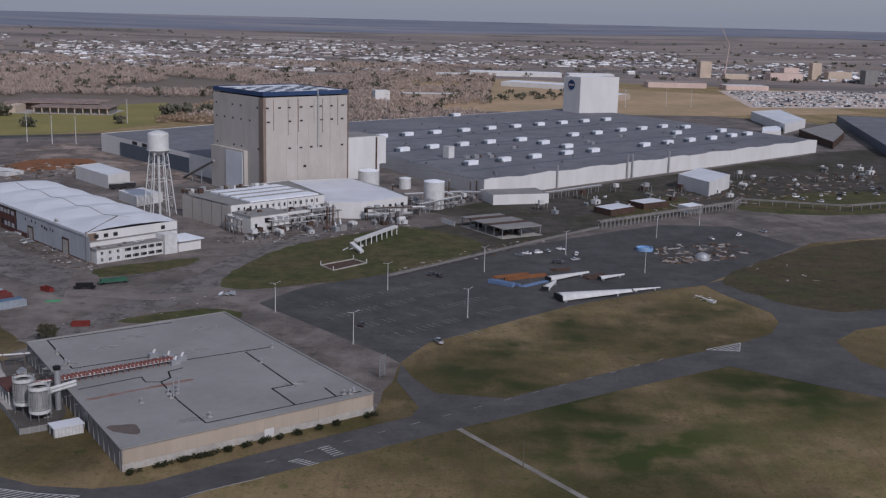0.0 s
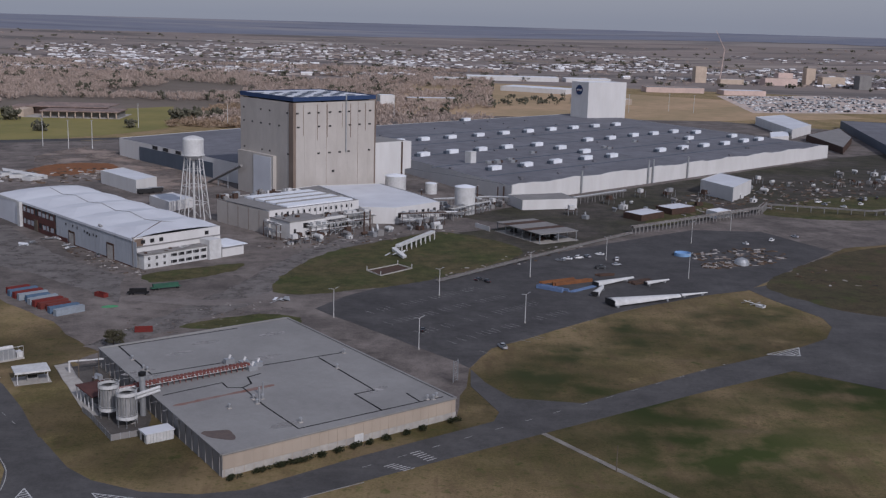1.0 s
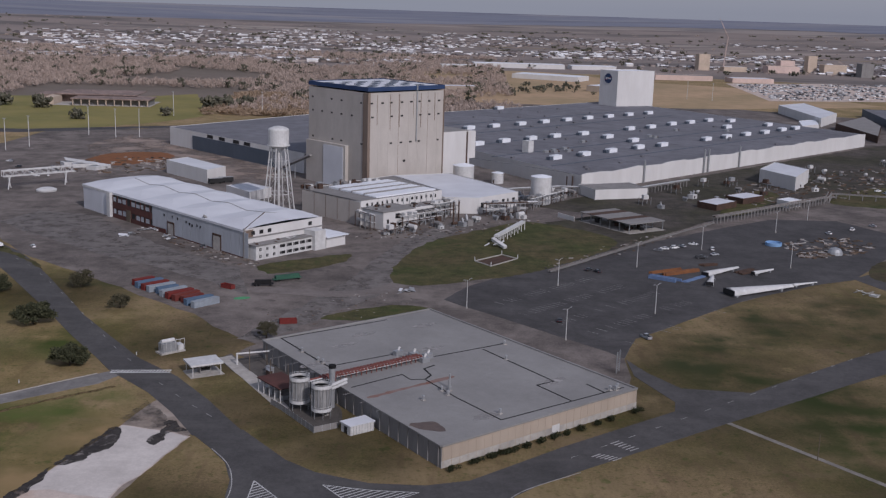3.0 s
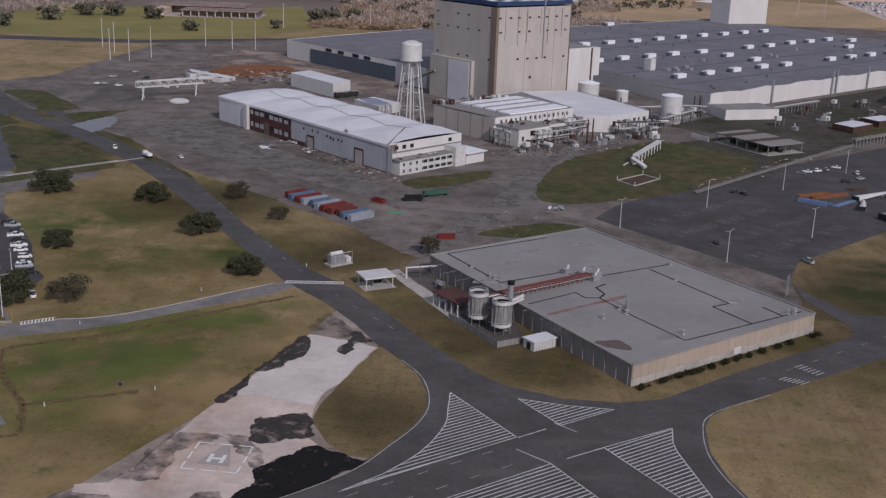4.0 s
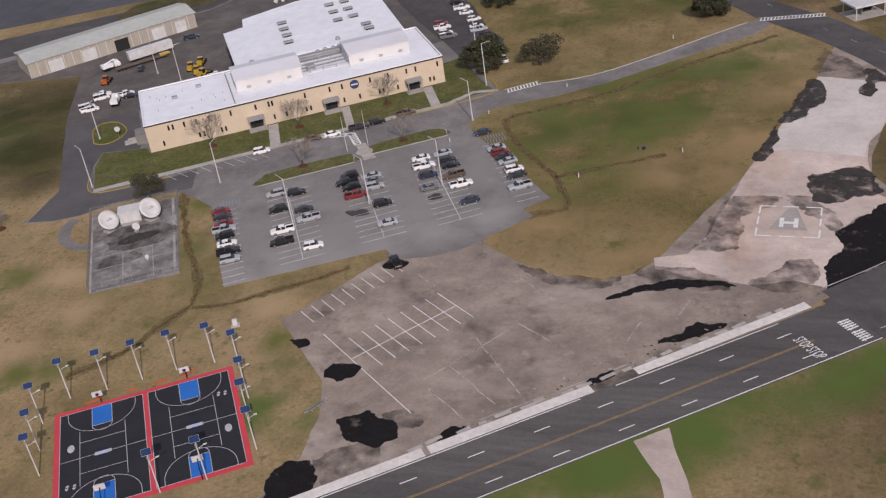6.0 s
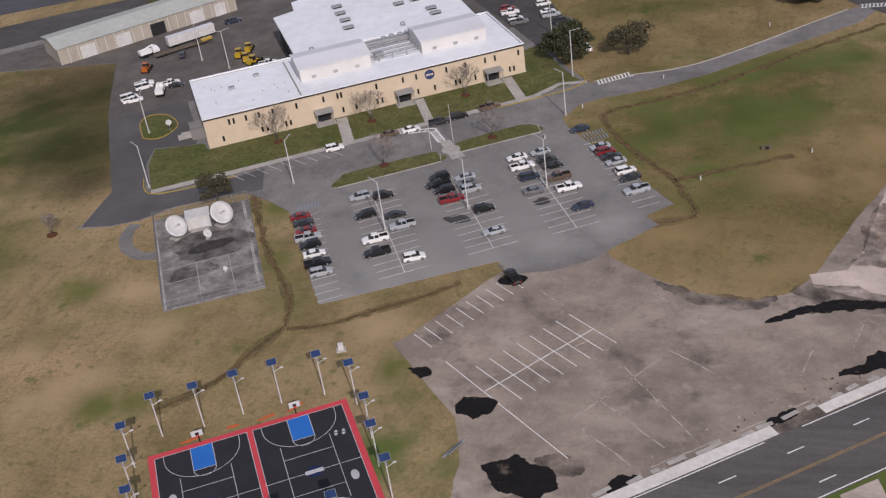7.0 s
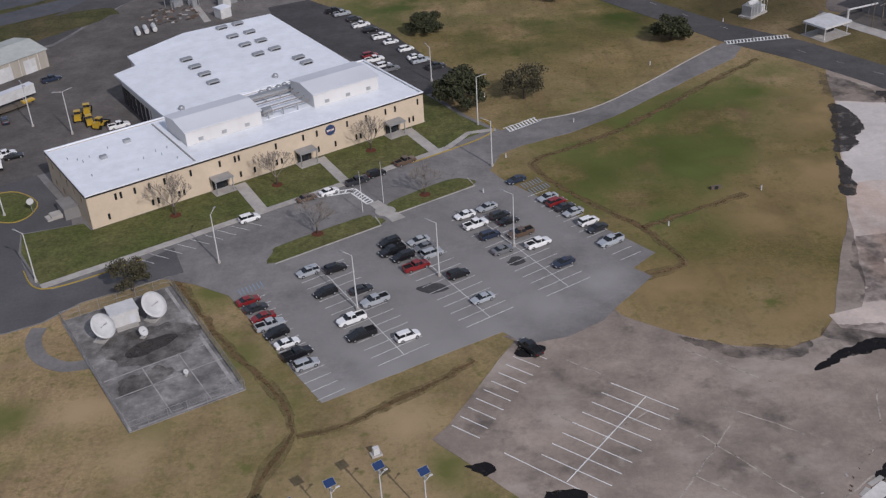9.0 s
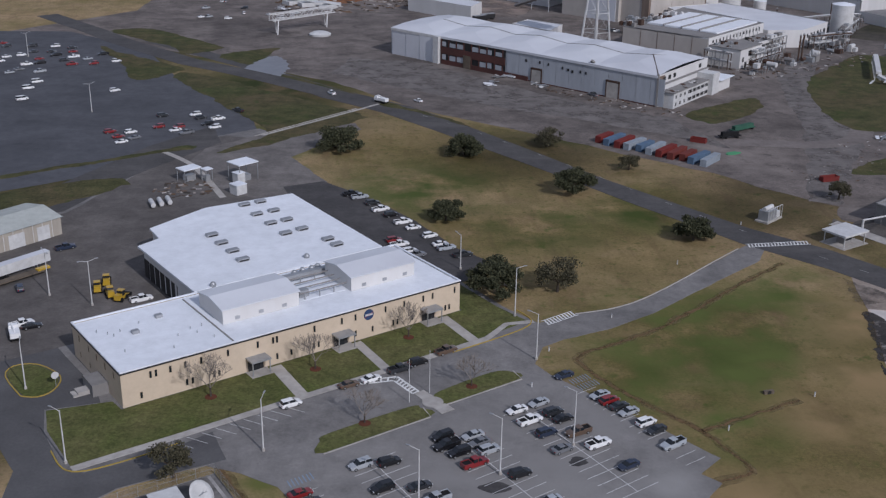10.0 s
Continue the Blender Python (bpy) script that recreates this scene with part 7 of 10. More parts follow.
trestle([(91, 622), (187, 703), (196, 722)], 4.2, 3.4, "long concrete pipe trestle beside the lot", 2.4, False)
trestle([(196, 722), (260, 705), (420, 790)], 3.5, 8, "low grey pipe run across the field", 1.2, False, 0.22)
trestle([(-20, 492), (51, 577), (91, 622)], 0.9, 9, "low pipe run along the lot edge", 1.3, False, 0.16)
trestle([(-22, 700), (14, 716), (60, 712), (110, 760)], 4.5, 7, "pipe rack in front of the factory", 2.4)
trestle([(-86, 626), (-45, 640), (-8, 652)], 5.0, 5, "steel pipe rack before the boiler hall", 3.0)
def gallery(x, y, turn, l, d, h, label):
    """A steel frame of posts and decks with pipes and ducts hung in it."""
    e = thing("pipe_gallery", label, "pipe rack", pose(x, y, 0, 0, 0, turn), "pipe galleries by the halls")
    rg = random.Random(int(x * 7 + y))
    n = max(2, int(l / 4))
    for k in range(n + 1):
        for v in (0, d):
            part("post", boxes((k * l / n - 0.16, v - 0.16, -0.1, k * l / n + 0.16, v + 0.16, h)), STEEL if k % 3 else RUST, e)
    for z in (h * 0.5, h):
        for v in (0, d):
            part("beam", boxes((0, v - 0.14, z - 0.3, l, v + 0.14, z)), STEEL, e)
        for k in range(5):
            v = d * (k + 0.5) / 5
            part("pipe", tube(bmesh.new(), (-1, v, z + 0.3), (l + 1, v, z + 0.3), rg.uniform(0.12, 0.34), n=7), rg.choice((STEEL, WHITEMETAL, RUST, GREYWALL)), e)
    for k in range(n):
        part("brace", tube(bmesh.new(), (k * l / n, 0, 0.2), ((k + 1) * l / n, 0, h * 0.5), 0.09, n=4), STEEL, e)
        if rg.random() < 0.7:
            w = rg.uniform(0.8, 1.6)
            part("duct_box", boxes((k * l / n + 0.6, d * 0.2, h + 0.3, k * l / n + 0.6 + 2 * w, d * 0.8, h + 0.3 + w)), rg.choice((WHITEMETAL, GREYWALL, STEEL)), e)


gallery(-88, 586, 43, 30, 4, 6.5, "grey steel pipe gallery before the white hall")
gallery(-113.5, 590, -53, 14, 2.6, 8, "steel frame with ducts at the hall corner")
gallery(-70, 612, 41, 16, 5, 9, "tall pipe gallery between the halls")
gallery(-40, 628, 20, 26, 4, 7, "rusty pipe gallery along the boiler hall")
gallery(-10, 655, 55, 40, 4, 6, "pipe gallery toward the storage tank")
gallery(-132, 676, -40, 26, 4, 9, "steel pipe gallery behind the white hall")
ic = thing("inclined_gallery", "grey inclined gallery leaning on the tall building", "conveyor")
bm = bmesh.new()
tube(bm, (-180, 775, 0.6), (-150.6, 736.5, 18), 1.1, n=4)
part("gallery", bm, GREYWALL, ic)
for t in (0.0, 0.3, 0.6):
    p = Vector((-180, 775, 0.6)).lerp(Vector((-150.6, 736.5, 18)), t)
    part("leg", boxes((p.x - 0.25, p.y - 0.25, -0.1, p.x + 0.25, p.y + 0.25, p.z)), STEEL, ic)
for x, y, tn in ((-210.6, 719.1, 30), (-204.7, 725.5, 24)):
    e = thing("dark_trailer", "dark covered trailer parked behind the hangar", "trailer", pose(x, y, 0, 0, 0, tn), "trailers behind the hangar")
    part("body", boxes((-4.5, -1.3, 0.9, 4.5, 1.3, 3.6)), DARK, e)
    part("roof", boxes((-4.55, -1.35, 3.6, 4.55, 1.35, 3.75)), STEEL, e)
    for k in (-3, -1.8, 3):
        for v in (-1.15, 1.15):
            part("wheel", tube(bmesh.new(), (k, v - 0.15, 0.5), (k, v + 0.15, 0.5), 0.5, n=10), BLACK, e)
cv = thing("conveyor", "white inclined conveyor gallery, storm bent", "conveyor")
part("gallery", strip(bmesh.new(), [(-22, 593), (-40, 552)], 1.2, 1.2, 3.6, 4.8), WHITEMETAL, cv)
for t in (0.04, 0.17, 0.3, 0.43, 0.56, 0.69, 0.82, 0.95):
    p = Vector((-22, 593)).lerp(Vector((-40, 552)), t)
    part("leg", boxes((p.x - 1.6, p.y - 0.2, 0, p.x - 1.2, p.y + 0.2, 4)), WHITEMETAL, cv)
    part("leg", boxes((p.x + 1.2, p.y - 0.2, 0, p.x + 1.6, p.y + 0.2, 4)), WHITEMETAL, cv)
put(part("fallen_head", boxes((-5, -1.1, 0, 5, 1.1, 1.3)), WHITEMETAL, cv), pose(-39, 545, 1.6, 8, 16, -52))
for k in range(7):
    put(part("torn_sheet", boxes((-1.6, -0.5, 0, 1.6, 0.5, 0.08)), WHITEMETAL, cv), pose(-41 + random.uniform(-4, 5), 546 + random.uniform(-4, 4), 0.6 + 0.5 * k, random.uniform(-40, 40), random.uniform(-40, 40), random.uniform(0, 180)))
def boxes_between(a, b, w, h):
    return strip(bmesh.new(), [a, b], w / 2, w / 2, -0.05, h)


fr = thing("frame_pit", "low concrete frame round a dark pit", "frame")
FQ = [(-46, 502), (-32, 519), (-39, 527), (-53, 512)]
for a, b in zip(FQ, FQ[1:] + FQ[:1]):
    part("rail", boxes_between(a, b, 0.5, 0.5), WALKWAY, fr)
    part("post", tube(bmesh.new(), (*a, 0), (*a, 2.2), 0.2, n=6), WHITEMETAL, fr)
part("pit", prism([(-46, 503.5), (-33, 519), (-39, 525.5), (-52, 512)], -0.1, 0.11), RUST, fr)

# jumble of plant in front of the halls: ducts, units, platforms
def plant_unit(x, y, turn, s, k):
    e = thing("process_unit", "weathered white and grey process unit on a frame", "process unit", pose(x, y, 0, 0, 0, turn), "process units of the plant")
    w, d, h = 1.2 * s, 0.9 * s, 1.4 * s
    m = (STEEL, WHITEMETAL, GREYWALL, RUST, WHITEMETAL)[k % 5]
    if k % 3 == 0:
        part("vessel", tube(bmesh.new(), (-w, 0, h), (w, 0, h), 0.6 * s, n=12), m, e)
        part("saddle", boxes((-w * 0.6, -0.4 * s, -0.1, -w * 0.4, 0.4 * s, h)), STEEL, e)
        part("saddle", boxes((w * 0.4, -0.4 * s, -0.1, w * 0.6, 0.4 * s, h)), STEEL, e)
    elif k % 3 == 1:
        part("body", boxes((-w, -d, -0.1, w, d, h)), m, e)
        part("duct", tube(bmesh.new(), (0, 0, h), (0.4 * s, 0, h + 1.2 * s), 0.3 * s, n=8), STEEL, e)
        part("hatch", boxes((-w * 0.5, -d - 0.05, 0.3, w * 0.1, -d + 0.02, h * 0.7)), DARK, e)
    else:
        for sx in (-1, 1):
            for sy in (-1, 1):
                part("post", boxes((sx * w - 0.1, sy * d - 0.1, -0.1, sx * w + 0.1, sy * d + 0.1, h * 1.4)), STEEL, e)
        part("platform", boxes((-w - 0.2, -d - 0.2, h, w + 0.2, d + 0.2, h + 0.15)), RUST, e)
        part("machine", boxes((-w * 0.6, -d * 0.6, h + 0.15, w * 0.6, d * 0.6, h + 1.1 * s)), m, e)


for k in range(46):
    t = random.random()
    a, b = ((-98, 574), (-14, 640)) if k < 26 else ((-20, 690), (28, 718))
    p = Vector(a).lerp(Vector(b), t)
    plant_unit(p.x + random.uniform(-3, 3), p.y - random.uniform(2, 12), random.choice((42, 132)), random.uniform(1.0, 2.4), k)
for k in range(60):
    x, y = random.uniform(60, 420), 0
    y = 640 + (x - 60) * 0.72 + random.uniform(10, 90)
    plant_unit(x, y, random.choice((42, 132, 20)), random.uniform(1.0, 2.6), k)
for x, y, h in ((-60, 600, 13), (-57, 603, 13), (-100, 604, 9), (6, 712, 12), (20, 726, 10), (24, 728, 10), (-30, 708, 9)):
    e = thing("vent_stack", "rusty tall vent stack", "stack", pose(x, y, 0), "vent stacks of the plant")
    part("pipe", tube(bmesh.new(), (0, 0, -0.1), (0, 0, h), 0.45, 0.4, n=10), RUST, e)
    part("cap", lathe(bmesh.new(), [(0.6, h), (0.6, h + 0.3), (0.2, h + 0.7)], n=10), STEEL, e)

# ---- the east lot: stored tank sections and wreckage ----
def trailer(name, x, y, turn, l, w, h, material, label):
    e = thing(name, label, "stored section", pose(x, y, 0, 0, 0, turn))
    bm = bmesh.new()
    n = 12
    rings = []
    for i in range(5):
        t = i / 4
        k = 1 - 0.62 * t
        rings.append([bm.verts.new((-l / 2 + l * t, w / 2 * k * math.cos(math.pi * j / (n - 1)), 0.8 + h * k * math.sin(math.pi * j / (n - 1)))) for j in range(n)])
    for a, b in zip(rings, rings[1:]):
        for j in range(n - 1):
            bm.faces.new((a[j], b[j], b[j + 1], a[j + 1]))
        bm.faces.new((a[-1], b[-1], b[0], a[0]))
    bm.faces.new(rings[0])
    bm.faces.new(list(reversed(rings[-1])))
    part("shell", bm, material, e)
    part("open_end", boxes((-l / 2 - 0.3, -w / 2 * 0.9, 0.6, -l / 2 + 0.02, w / 2 * 0.9, 0.8 + h * 0.8)), DARK, e)
    part("cradle", boxes((-l / 2 + 1, -w / 2, -0.05, -l / 2 + 2, w / 2, 0.9)), STEEL, e)
    part("cradle", boxes((l / 4, -w / 2 * 0.8, -0.05, l / 4 + 1, w / 2 * 0.8, 0.9)), STEEL, e)


trailer("white_section", 70, 466, 27, 37, 7.6, 2.7, WHITEMETAL, "long tapered white shell lying on the asphalt")
trailer("white_section", 94, 479, 27, 15, 2.0, 0.9, WHITEMETAL, "thin white shell end on the asphalt")
trailer("white_section", 62, 500, 40, 26, 4.2, 1.8, WHITEMETAL, "bent white shell lying beside the others")
trailer("white_section", 52, 481, 70, 17, 3.6, 1.8, WHITEMETAL, "short curved white shell beside the long one")
trailer("white_section", 82, 501, 38, 16, 2.4, 1.4, WHITEMETAL, "short white shell on brown timber")
BLUEM = mat("faded_blue", (0.16, 0.24, 0.40), (0.13, 0.19, 0.32), (0.09, 0.12, 0.2), large=0.2, fine=1)
ORANGE = mat("rusty_orange", (0.26, 0.11, 0.045), (0.18, 0.08, 0.04), (0.10, 0.055, 0.035), large=0.2, fine=1)
for x, y, tn, l, w, h, m, lab in ((46, 486.5, 45, 20, 2.4, 0.8, BLUEM, "faded blue steel frame on the lot"), (32, 484, -35, 15, 5, 1.6, BLUEM, "faded blue folded panel"), (42, 497, 30, 24, 2.4, 1.6, ORANGE, "stack of rusty orange beams"), (36, 500, 30, 22, 1.8, 1.2, ORANGE, "stack of rusty orange beams"), (75, 503, 38, 15, 5, 1.2, RUST, "brown weathered timber stack on asphalt"), (60, 515, 20, 10, 3, 1.0, RUST, "dark pile of mixed scrap")):
    e = thing("scrap_stack", lab, "scrap", pose(x, y, 0, 0, 0, tn))
    for k in range(4):
        part("beam", boxes((-l / 2 + random.uniform(0, 2), -w / 2 + k * w / 4, -0.02, l / 2 - random.uniform(0, 3), -w / 2 + (k + 0.8) * w / 4, h * random.uniform(0.6, 1.0))), m, e)
bt = thing("blue_basin", "round pale blue basin on the asphalt", "basin", pose(107.8, 566, 0))
part("rim", lathe(bmesh.new(), [(4.3, -0.05), (4.3, 1.7), (3.9, 1.7), (3.9, 0.8)], n=24), mat("pale_blue", (0.24, 0.40, 0.62), (0.20, 0.34, 0.55), large=0.2, fine=1), bt)
db = thing("steel_dome", "shiny steel dome in the scrap yard", "dome", pose(133.5, 547, 0))
part("dome", lathe(bmesh.new(), [(3.9, -0.05), (3.6, 1.6), (2.6, 3.0), (0.3, 3.8)], n=20), STEEL, db)
SCRAP = island_mat("scrap_mix", (0.05, 0.045, 0.04), (0.42, 0.40, 0.38), mid=(0.13, 0.085, 0.055))


def rubble(name, label, cx, cy, rx, ry, count, lo, hi, turn=0):
    bm = bmesh.new()
    for k in range(count):
        a, r = random.uniform(0, 2 * math.pi), math.sqrt(random.random())
        p = pose(cx, cy, 0, 0, 0, turn) @ Vector((rx * r * math.cos(a), ry * r * math.sin(a), 0))
        w, d, h = random.uniform(lo, hi), random.uniform(lo, hi) * 0.5, random.uniform(0.15, 0.5) * hi * 0.6
        box(bm, -w, -d, -0.02, w, d, h, pose(p.x, p.y, 0, random.uniform(-8, 8), random.uniform(-8, 8), random.uniform(0, 180)))
    tagged(part(name, bm, SCRAP), label, "debris", kind="stuff")


rubble("scrap_yard", "scattered scrap metal and timber in the yard", 138, 566, 30, 20, 170, 0.4, 1.9, 40)
rubble("scrap_yard", "heap of brown timber and scrap by the dome", 122, 544, 12, 6, 70, 0.5, 2.2, 30)
rubble("debris", "storm debris round the process halls", -62, 590, 60, 16, 130, 0.3, 1.3, 28)
rubble("debris", "storm debris along the hangar front", -180, 520, 40, 8, 110, 0.2, 1.2, 132)
rubble("debris", "scattered scrap and stores beyond the factory front", 230, 790, 150, 40, 420, 0.4, 2.2, 40)
rubble("debris", "rubble on the bare yard behind the low building", -110, 425, 40, 16, 90, 0.15, 0.6, 40)
rubble("debris", "storm debris around the far yard", -290, 790, 50, 40, 200, 0.5, 2.5, 30)
rubble("debris", "small scraps between the lot and the pipe run", 20, 545, 60, 8, 90, 0.3, 1.2, 48)
rubble("debris", "scraps of sheet in the east field", 175, 520, 25, 22, 18, 0.4, 1.6, 48)
rubble("litter", "small pale scraps on the old asphalt edge", -200, 170, 40, 3, 60, 0.1, 0.4, 36)
wf = thing("wrecked_metal", "twisted white metal frame in the grass", "wreck", pose(116.5, 465, 0, 0, 0, -52))
for k in range(6):
    sp = part("strut", boxes((-2.6, -0.25, 0, 2.6, 0.25, 0.25)), WHITEMETAL, wf)
    sp.matrix_local = pose(-4 + k * 1.7, 0.5 * (k % 3) - 0.5, 0.5 + 0.4 * (k % 2), 0, (-24, 18, -8)[k % 3], (10, 65, -30)[k % 3])
part("torn_panel", boxes((2, -1.2, 0, 5.6, 1.0, 0.9)), WHITEMETAL, wf)

# containers and yard vehicles
def container(x, y, turn, l, material, label):
    e = thing("shipping_container", label, "shipping container", pose(x, y, 0, 0, 0, turn), "row of shipping containers")
    w, h = 2.44, 2.6
    bm = boxes((-l / 2, -w / 2, 0, l / 2, w / 2, h))
    part("shell", bm, material, e)
    for k in range(int(l / 0.9)):
        for s in (-1, 1):
            part("rib", boxes((-l / 2 + 0.3 + k * 0.9, s * w / 2 - 0.04, 0.15, -l / 2 + 0.6 + k * 0.9, s * w / 2 + 0.04, h - 0.1)), material, e)
    for s in (-0.6, 0.6):
        part("door", boxes((l / 2, s - 0.55, 0.1, l / 2 + 0.06, s + 0.55, h - 0.1)), material, e)


CRED = mat("container_red", (0.20, 0.035, 0.03), (0.15, 0.03, 0.027), (0.10, 0.03, 0.025), large=0.3, fine=1)
CRUST = mat("container_orange", (0.175, 0.045, 0.036), (0.14, 0.038, 0.032), (0.09, 0.032, 0.028), large=0.3, fine=1)
CBLUE = mat("container_blue", (0.11, 0.17, 0.25), (0.09, 0.14, 0.21), (0.08, 0.10, 0.14), large=0.3, fine=1)
CGREY = mat("container_grey", (0.30, 0.34, 0.38), (0.25, 0.28, 0.31), (0.18, 0.19, 0.20), large=0.3, fine=1)
for k, (m, lab) in enumerate(((CRED, "faded red shipping container"), (CBLUE, "blue shipping container with dull paint"), (CRED, "dark red shipping container in a row"), (CGREY, "grey shipping container in a row"), (CBLUE, "slate-blue shipping container in a row"), (CGREY, "pale grey shipping container in a row"), (CRED, "red shipping container with white door mark"), (CRUST, "orange-red shipping container in a row"), (CRUST, "orange-red shipping container, slightly rusted"), (CBLUE, "blue-grey shipping container in a row"), (CGREY, "pale grey-blue shipping container"))):
    p = Vector((-196, 456)).lerp(Vector((-164.5, 424.5)), k / 10)
    container(p.x, p.y, 45 + random.uniform(-3, 3), 12.2 if k % 4 else 9.5, m, lab)
for x, y, tn, m, l, lab in ((-129.5, 402, 12, CRED, 6.5, "red open-top waste skip"), (-160, 452, -35, CRED, 6, "dark red waste skip")):
    e = thing("skip", lab, "skip", pose(x, y, 0, 0, 0, tn))
    part("floor", boxes((-l / 2, -1.2, 0, l / 2, 1.2, 0.25)), m, e)
    for a in ((-l / 2, -1.2, 0.25, l / 2, -1.05, 1.7), (-l / 2, 1.05, 0.25, l / 2, 1.2, 1.7), (-l / 2, -1.05, 0.25, -l / 2 + 0.15, 1.05, 1.7), (l / 2 - 0.15, -1.05, 0.25, l / 2, 1.05, 1.7)):
        part("side", boxes(a), m, e)
    part("rim", boxes((-l / 2, -1.3, 1.6, l / 2, -1.2, 1.75), (-l / 2, 1.2, 1.6, l / 2, 1.3, 1.75)), m, e)
GREEN = mat("green_paint", (0.05, 0.13, 0.085), (0.04, 0.10, 0.07), (0.03, 0.06, 0.05), large=0.3, fine=1)
for x, y, tn, m, l, lab in ((-137, 467.5, 30, GREEN, 13, "green flatbed tank trailer"), (-146, 457, 10, BLACK, 9, "black flatbed trailer with scrap")):
    e = thing("flatbed", lab, "trailer", pose(x, y, 0, 0, 0, tn))
    part("bed", boxes((-l / 2, -1.2, 0.9, l / 2, 1.2, 1.2)), m, e)
    part("load", boxes((-l / 2 + 1, -0.9, 1.2, l / 2 - 1, 0.9, 2.6)), m, e)
    for k in (-l / 2 + 1.2, -l / 2 + 2.5, l / 2 - 1.5):
        for s in (-1, 1):
            part("wheel", tube(bmesh.new(), (k, s * 1.1, 0.5), (k, s * 0.8, 0.5), 0.5, n=12), BLACK, e)
tr = thing("green_tarp", "crumpled bright green tarp on the ground", "tarp", pose(-152, 436, 0, 0, 0, 20))
part("sheet", prism(ragged(rounded([(-3, -1), (0, -1.6), (3.5, -0.6), (2, 1.4), (-2, 1.2)]), 0.8, 0.4, 0.5), -0.02, 0.25), mat("tarp_green", (0.10, 0.32, 0.16), (0.08, 0.26, 0.13), large=0.3, fine=1), tr)

# gantry
ga = thing("gantry_crane", "long white lattice gantry on two legs", "gantry", pose(-333, 678, 0, 0, 0, 41))
for y in (-1.6, 1.6):
    for z in (7.5, 11):
        part("chord", boxes((0, y - 0.25, z, 46, y + 0.25, z + 0.5)), WHITEMETAL, ga)
    for k in range(12):
        part("web", tube(bmesh.new(), (k * 3.8, y, 7.7), (k * 3.8 + (3.8 if k % 2 else 0.2), y, 11.2), 0.16, n=6), WHITEMETAL, ga)
        part("web", tube(bmesh.new(), (k * 3.8, y, 11.2), (k * 3.8 + 3.8, y, 7.7), 0.14, n=6), WHITEMETAL, ga)
for x in (4, 40):
    for y in (-2, 2):
        part("leg", tube(bmesh.new(), (x + y, y * 1.5, 0), (x, y * 0.8, 7.6), 0.4), WHITEMETAL, ga)
hb = thing("white_hull", "low white domed hull on the yard", "hull", pose(-306, 676, 0, 0, 0, 41))
part("shell", lathe(bmesh.new(), [(6, -0.05), (6.2, 1.0), (4, 2.0), (0.3, 2.4)], n=20), WHITEMETAL, hb)
for x, y in ((-312, 778), (-300, 770), (-322, 786)):
    e = thing("wrecked_shed", "collapsed white sheet-metal shed", "wreck", pose(x, y, 0, 0, 0, random.uniform(0, 90)))
    part("sheet", boxes((-8, -4, 0, 8, 4, 2.5)), WHITEMETAL, e)
    put(part("loose_sheet", boxes((-6, -3, 0, 6, 3, 0.3)), WHITEMETAL, e), pose(x, y, 3.2, 10, 12, 30))
paving("orange_ground", ragged(rounded([(-320, 800), (-290, 788), (-262, 830), (-275, 860), (-310, 850)]), 4, 2), ORANGE, 0.09, "rusty orange bare ground", "ground")

# rear shed and fuel yard behind the offices
shd = thing("metal_shed", "long beige ribbed metal shed with pale gabled roof", "shed", OFFICE @ pose(0, 0, 0))
def gable(name, x0, x1, y0, y1, h, r, parent, m):
    bm = bmesh.new()
    ym = (y0 + y1) / 2
    A = [bm.verts.new((x0, y, z)) for y, z in ((y0, h), (ym, h + r), (y1, h), (ym, h + r - 0.3))]
    B = [bm.verts.new((x1, y, z)) for y, z in ((y0, h), (ym, h + r), (y1, h), (ym, h + r - 0.3))]
    for i in range(4):
        j = (i + 1) % 4
        bm.faces.new((A[i], B[i], B[j], A[j]))
    bm.faces.new(list(reversed(A)))
    bm.faces.new(B)
    return part(name, bm, m, parent)


def metal_shed():
    m = OFFICE @ pose(-36.4, 91.4, 0, 0, 0, 16)
    shd.matrix_world = m
    part("wall", boxes((0, 0, -0.2, 62, 18, 5.4)), mat("cream_siding", (0.42, 0.38, 0.32), (0.36, 0.33, 0.28), large=0.1, fine=0.6, stretch=(1, 1, 0.3)), shd)
    part("gable_end", prism([(61.9, 0), (62.02, 0), (62.02, 18), (61.9, 18)], 5.3, 5.5), WHITEWALL, shd)
    gable("roof", -0.5, 62.6, -0.4, 18.4, 5.4, 1.6, shd, mat("pale_green_roof", (0.46, 0.48, 0.45), (0.41, 0.43, 0.40), large=0.1, fine=0.5))
    for x, w, o in ((7, 5, 0), (19, 5, 0), (31, 5, 1), (45, 5, 0), (54, 4, 0)):
        part("roller_door", boxes((x, -0.12, 0, x + w, 0.02, 4.2)), DARK if o else WHITEMETAL, shd)
    for k in range(20):
        part("rib", boxes((k * 3.1, -0.06, 0, k * 3.1 + 0.15, -0.005, 5.3)), WHITEWALL, shd)


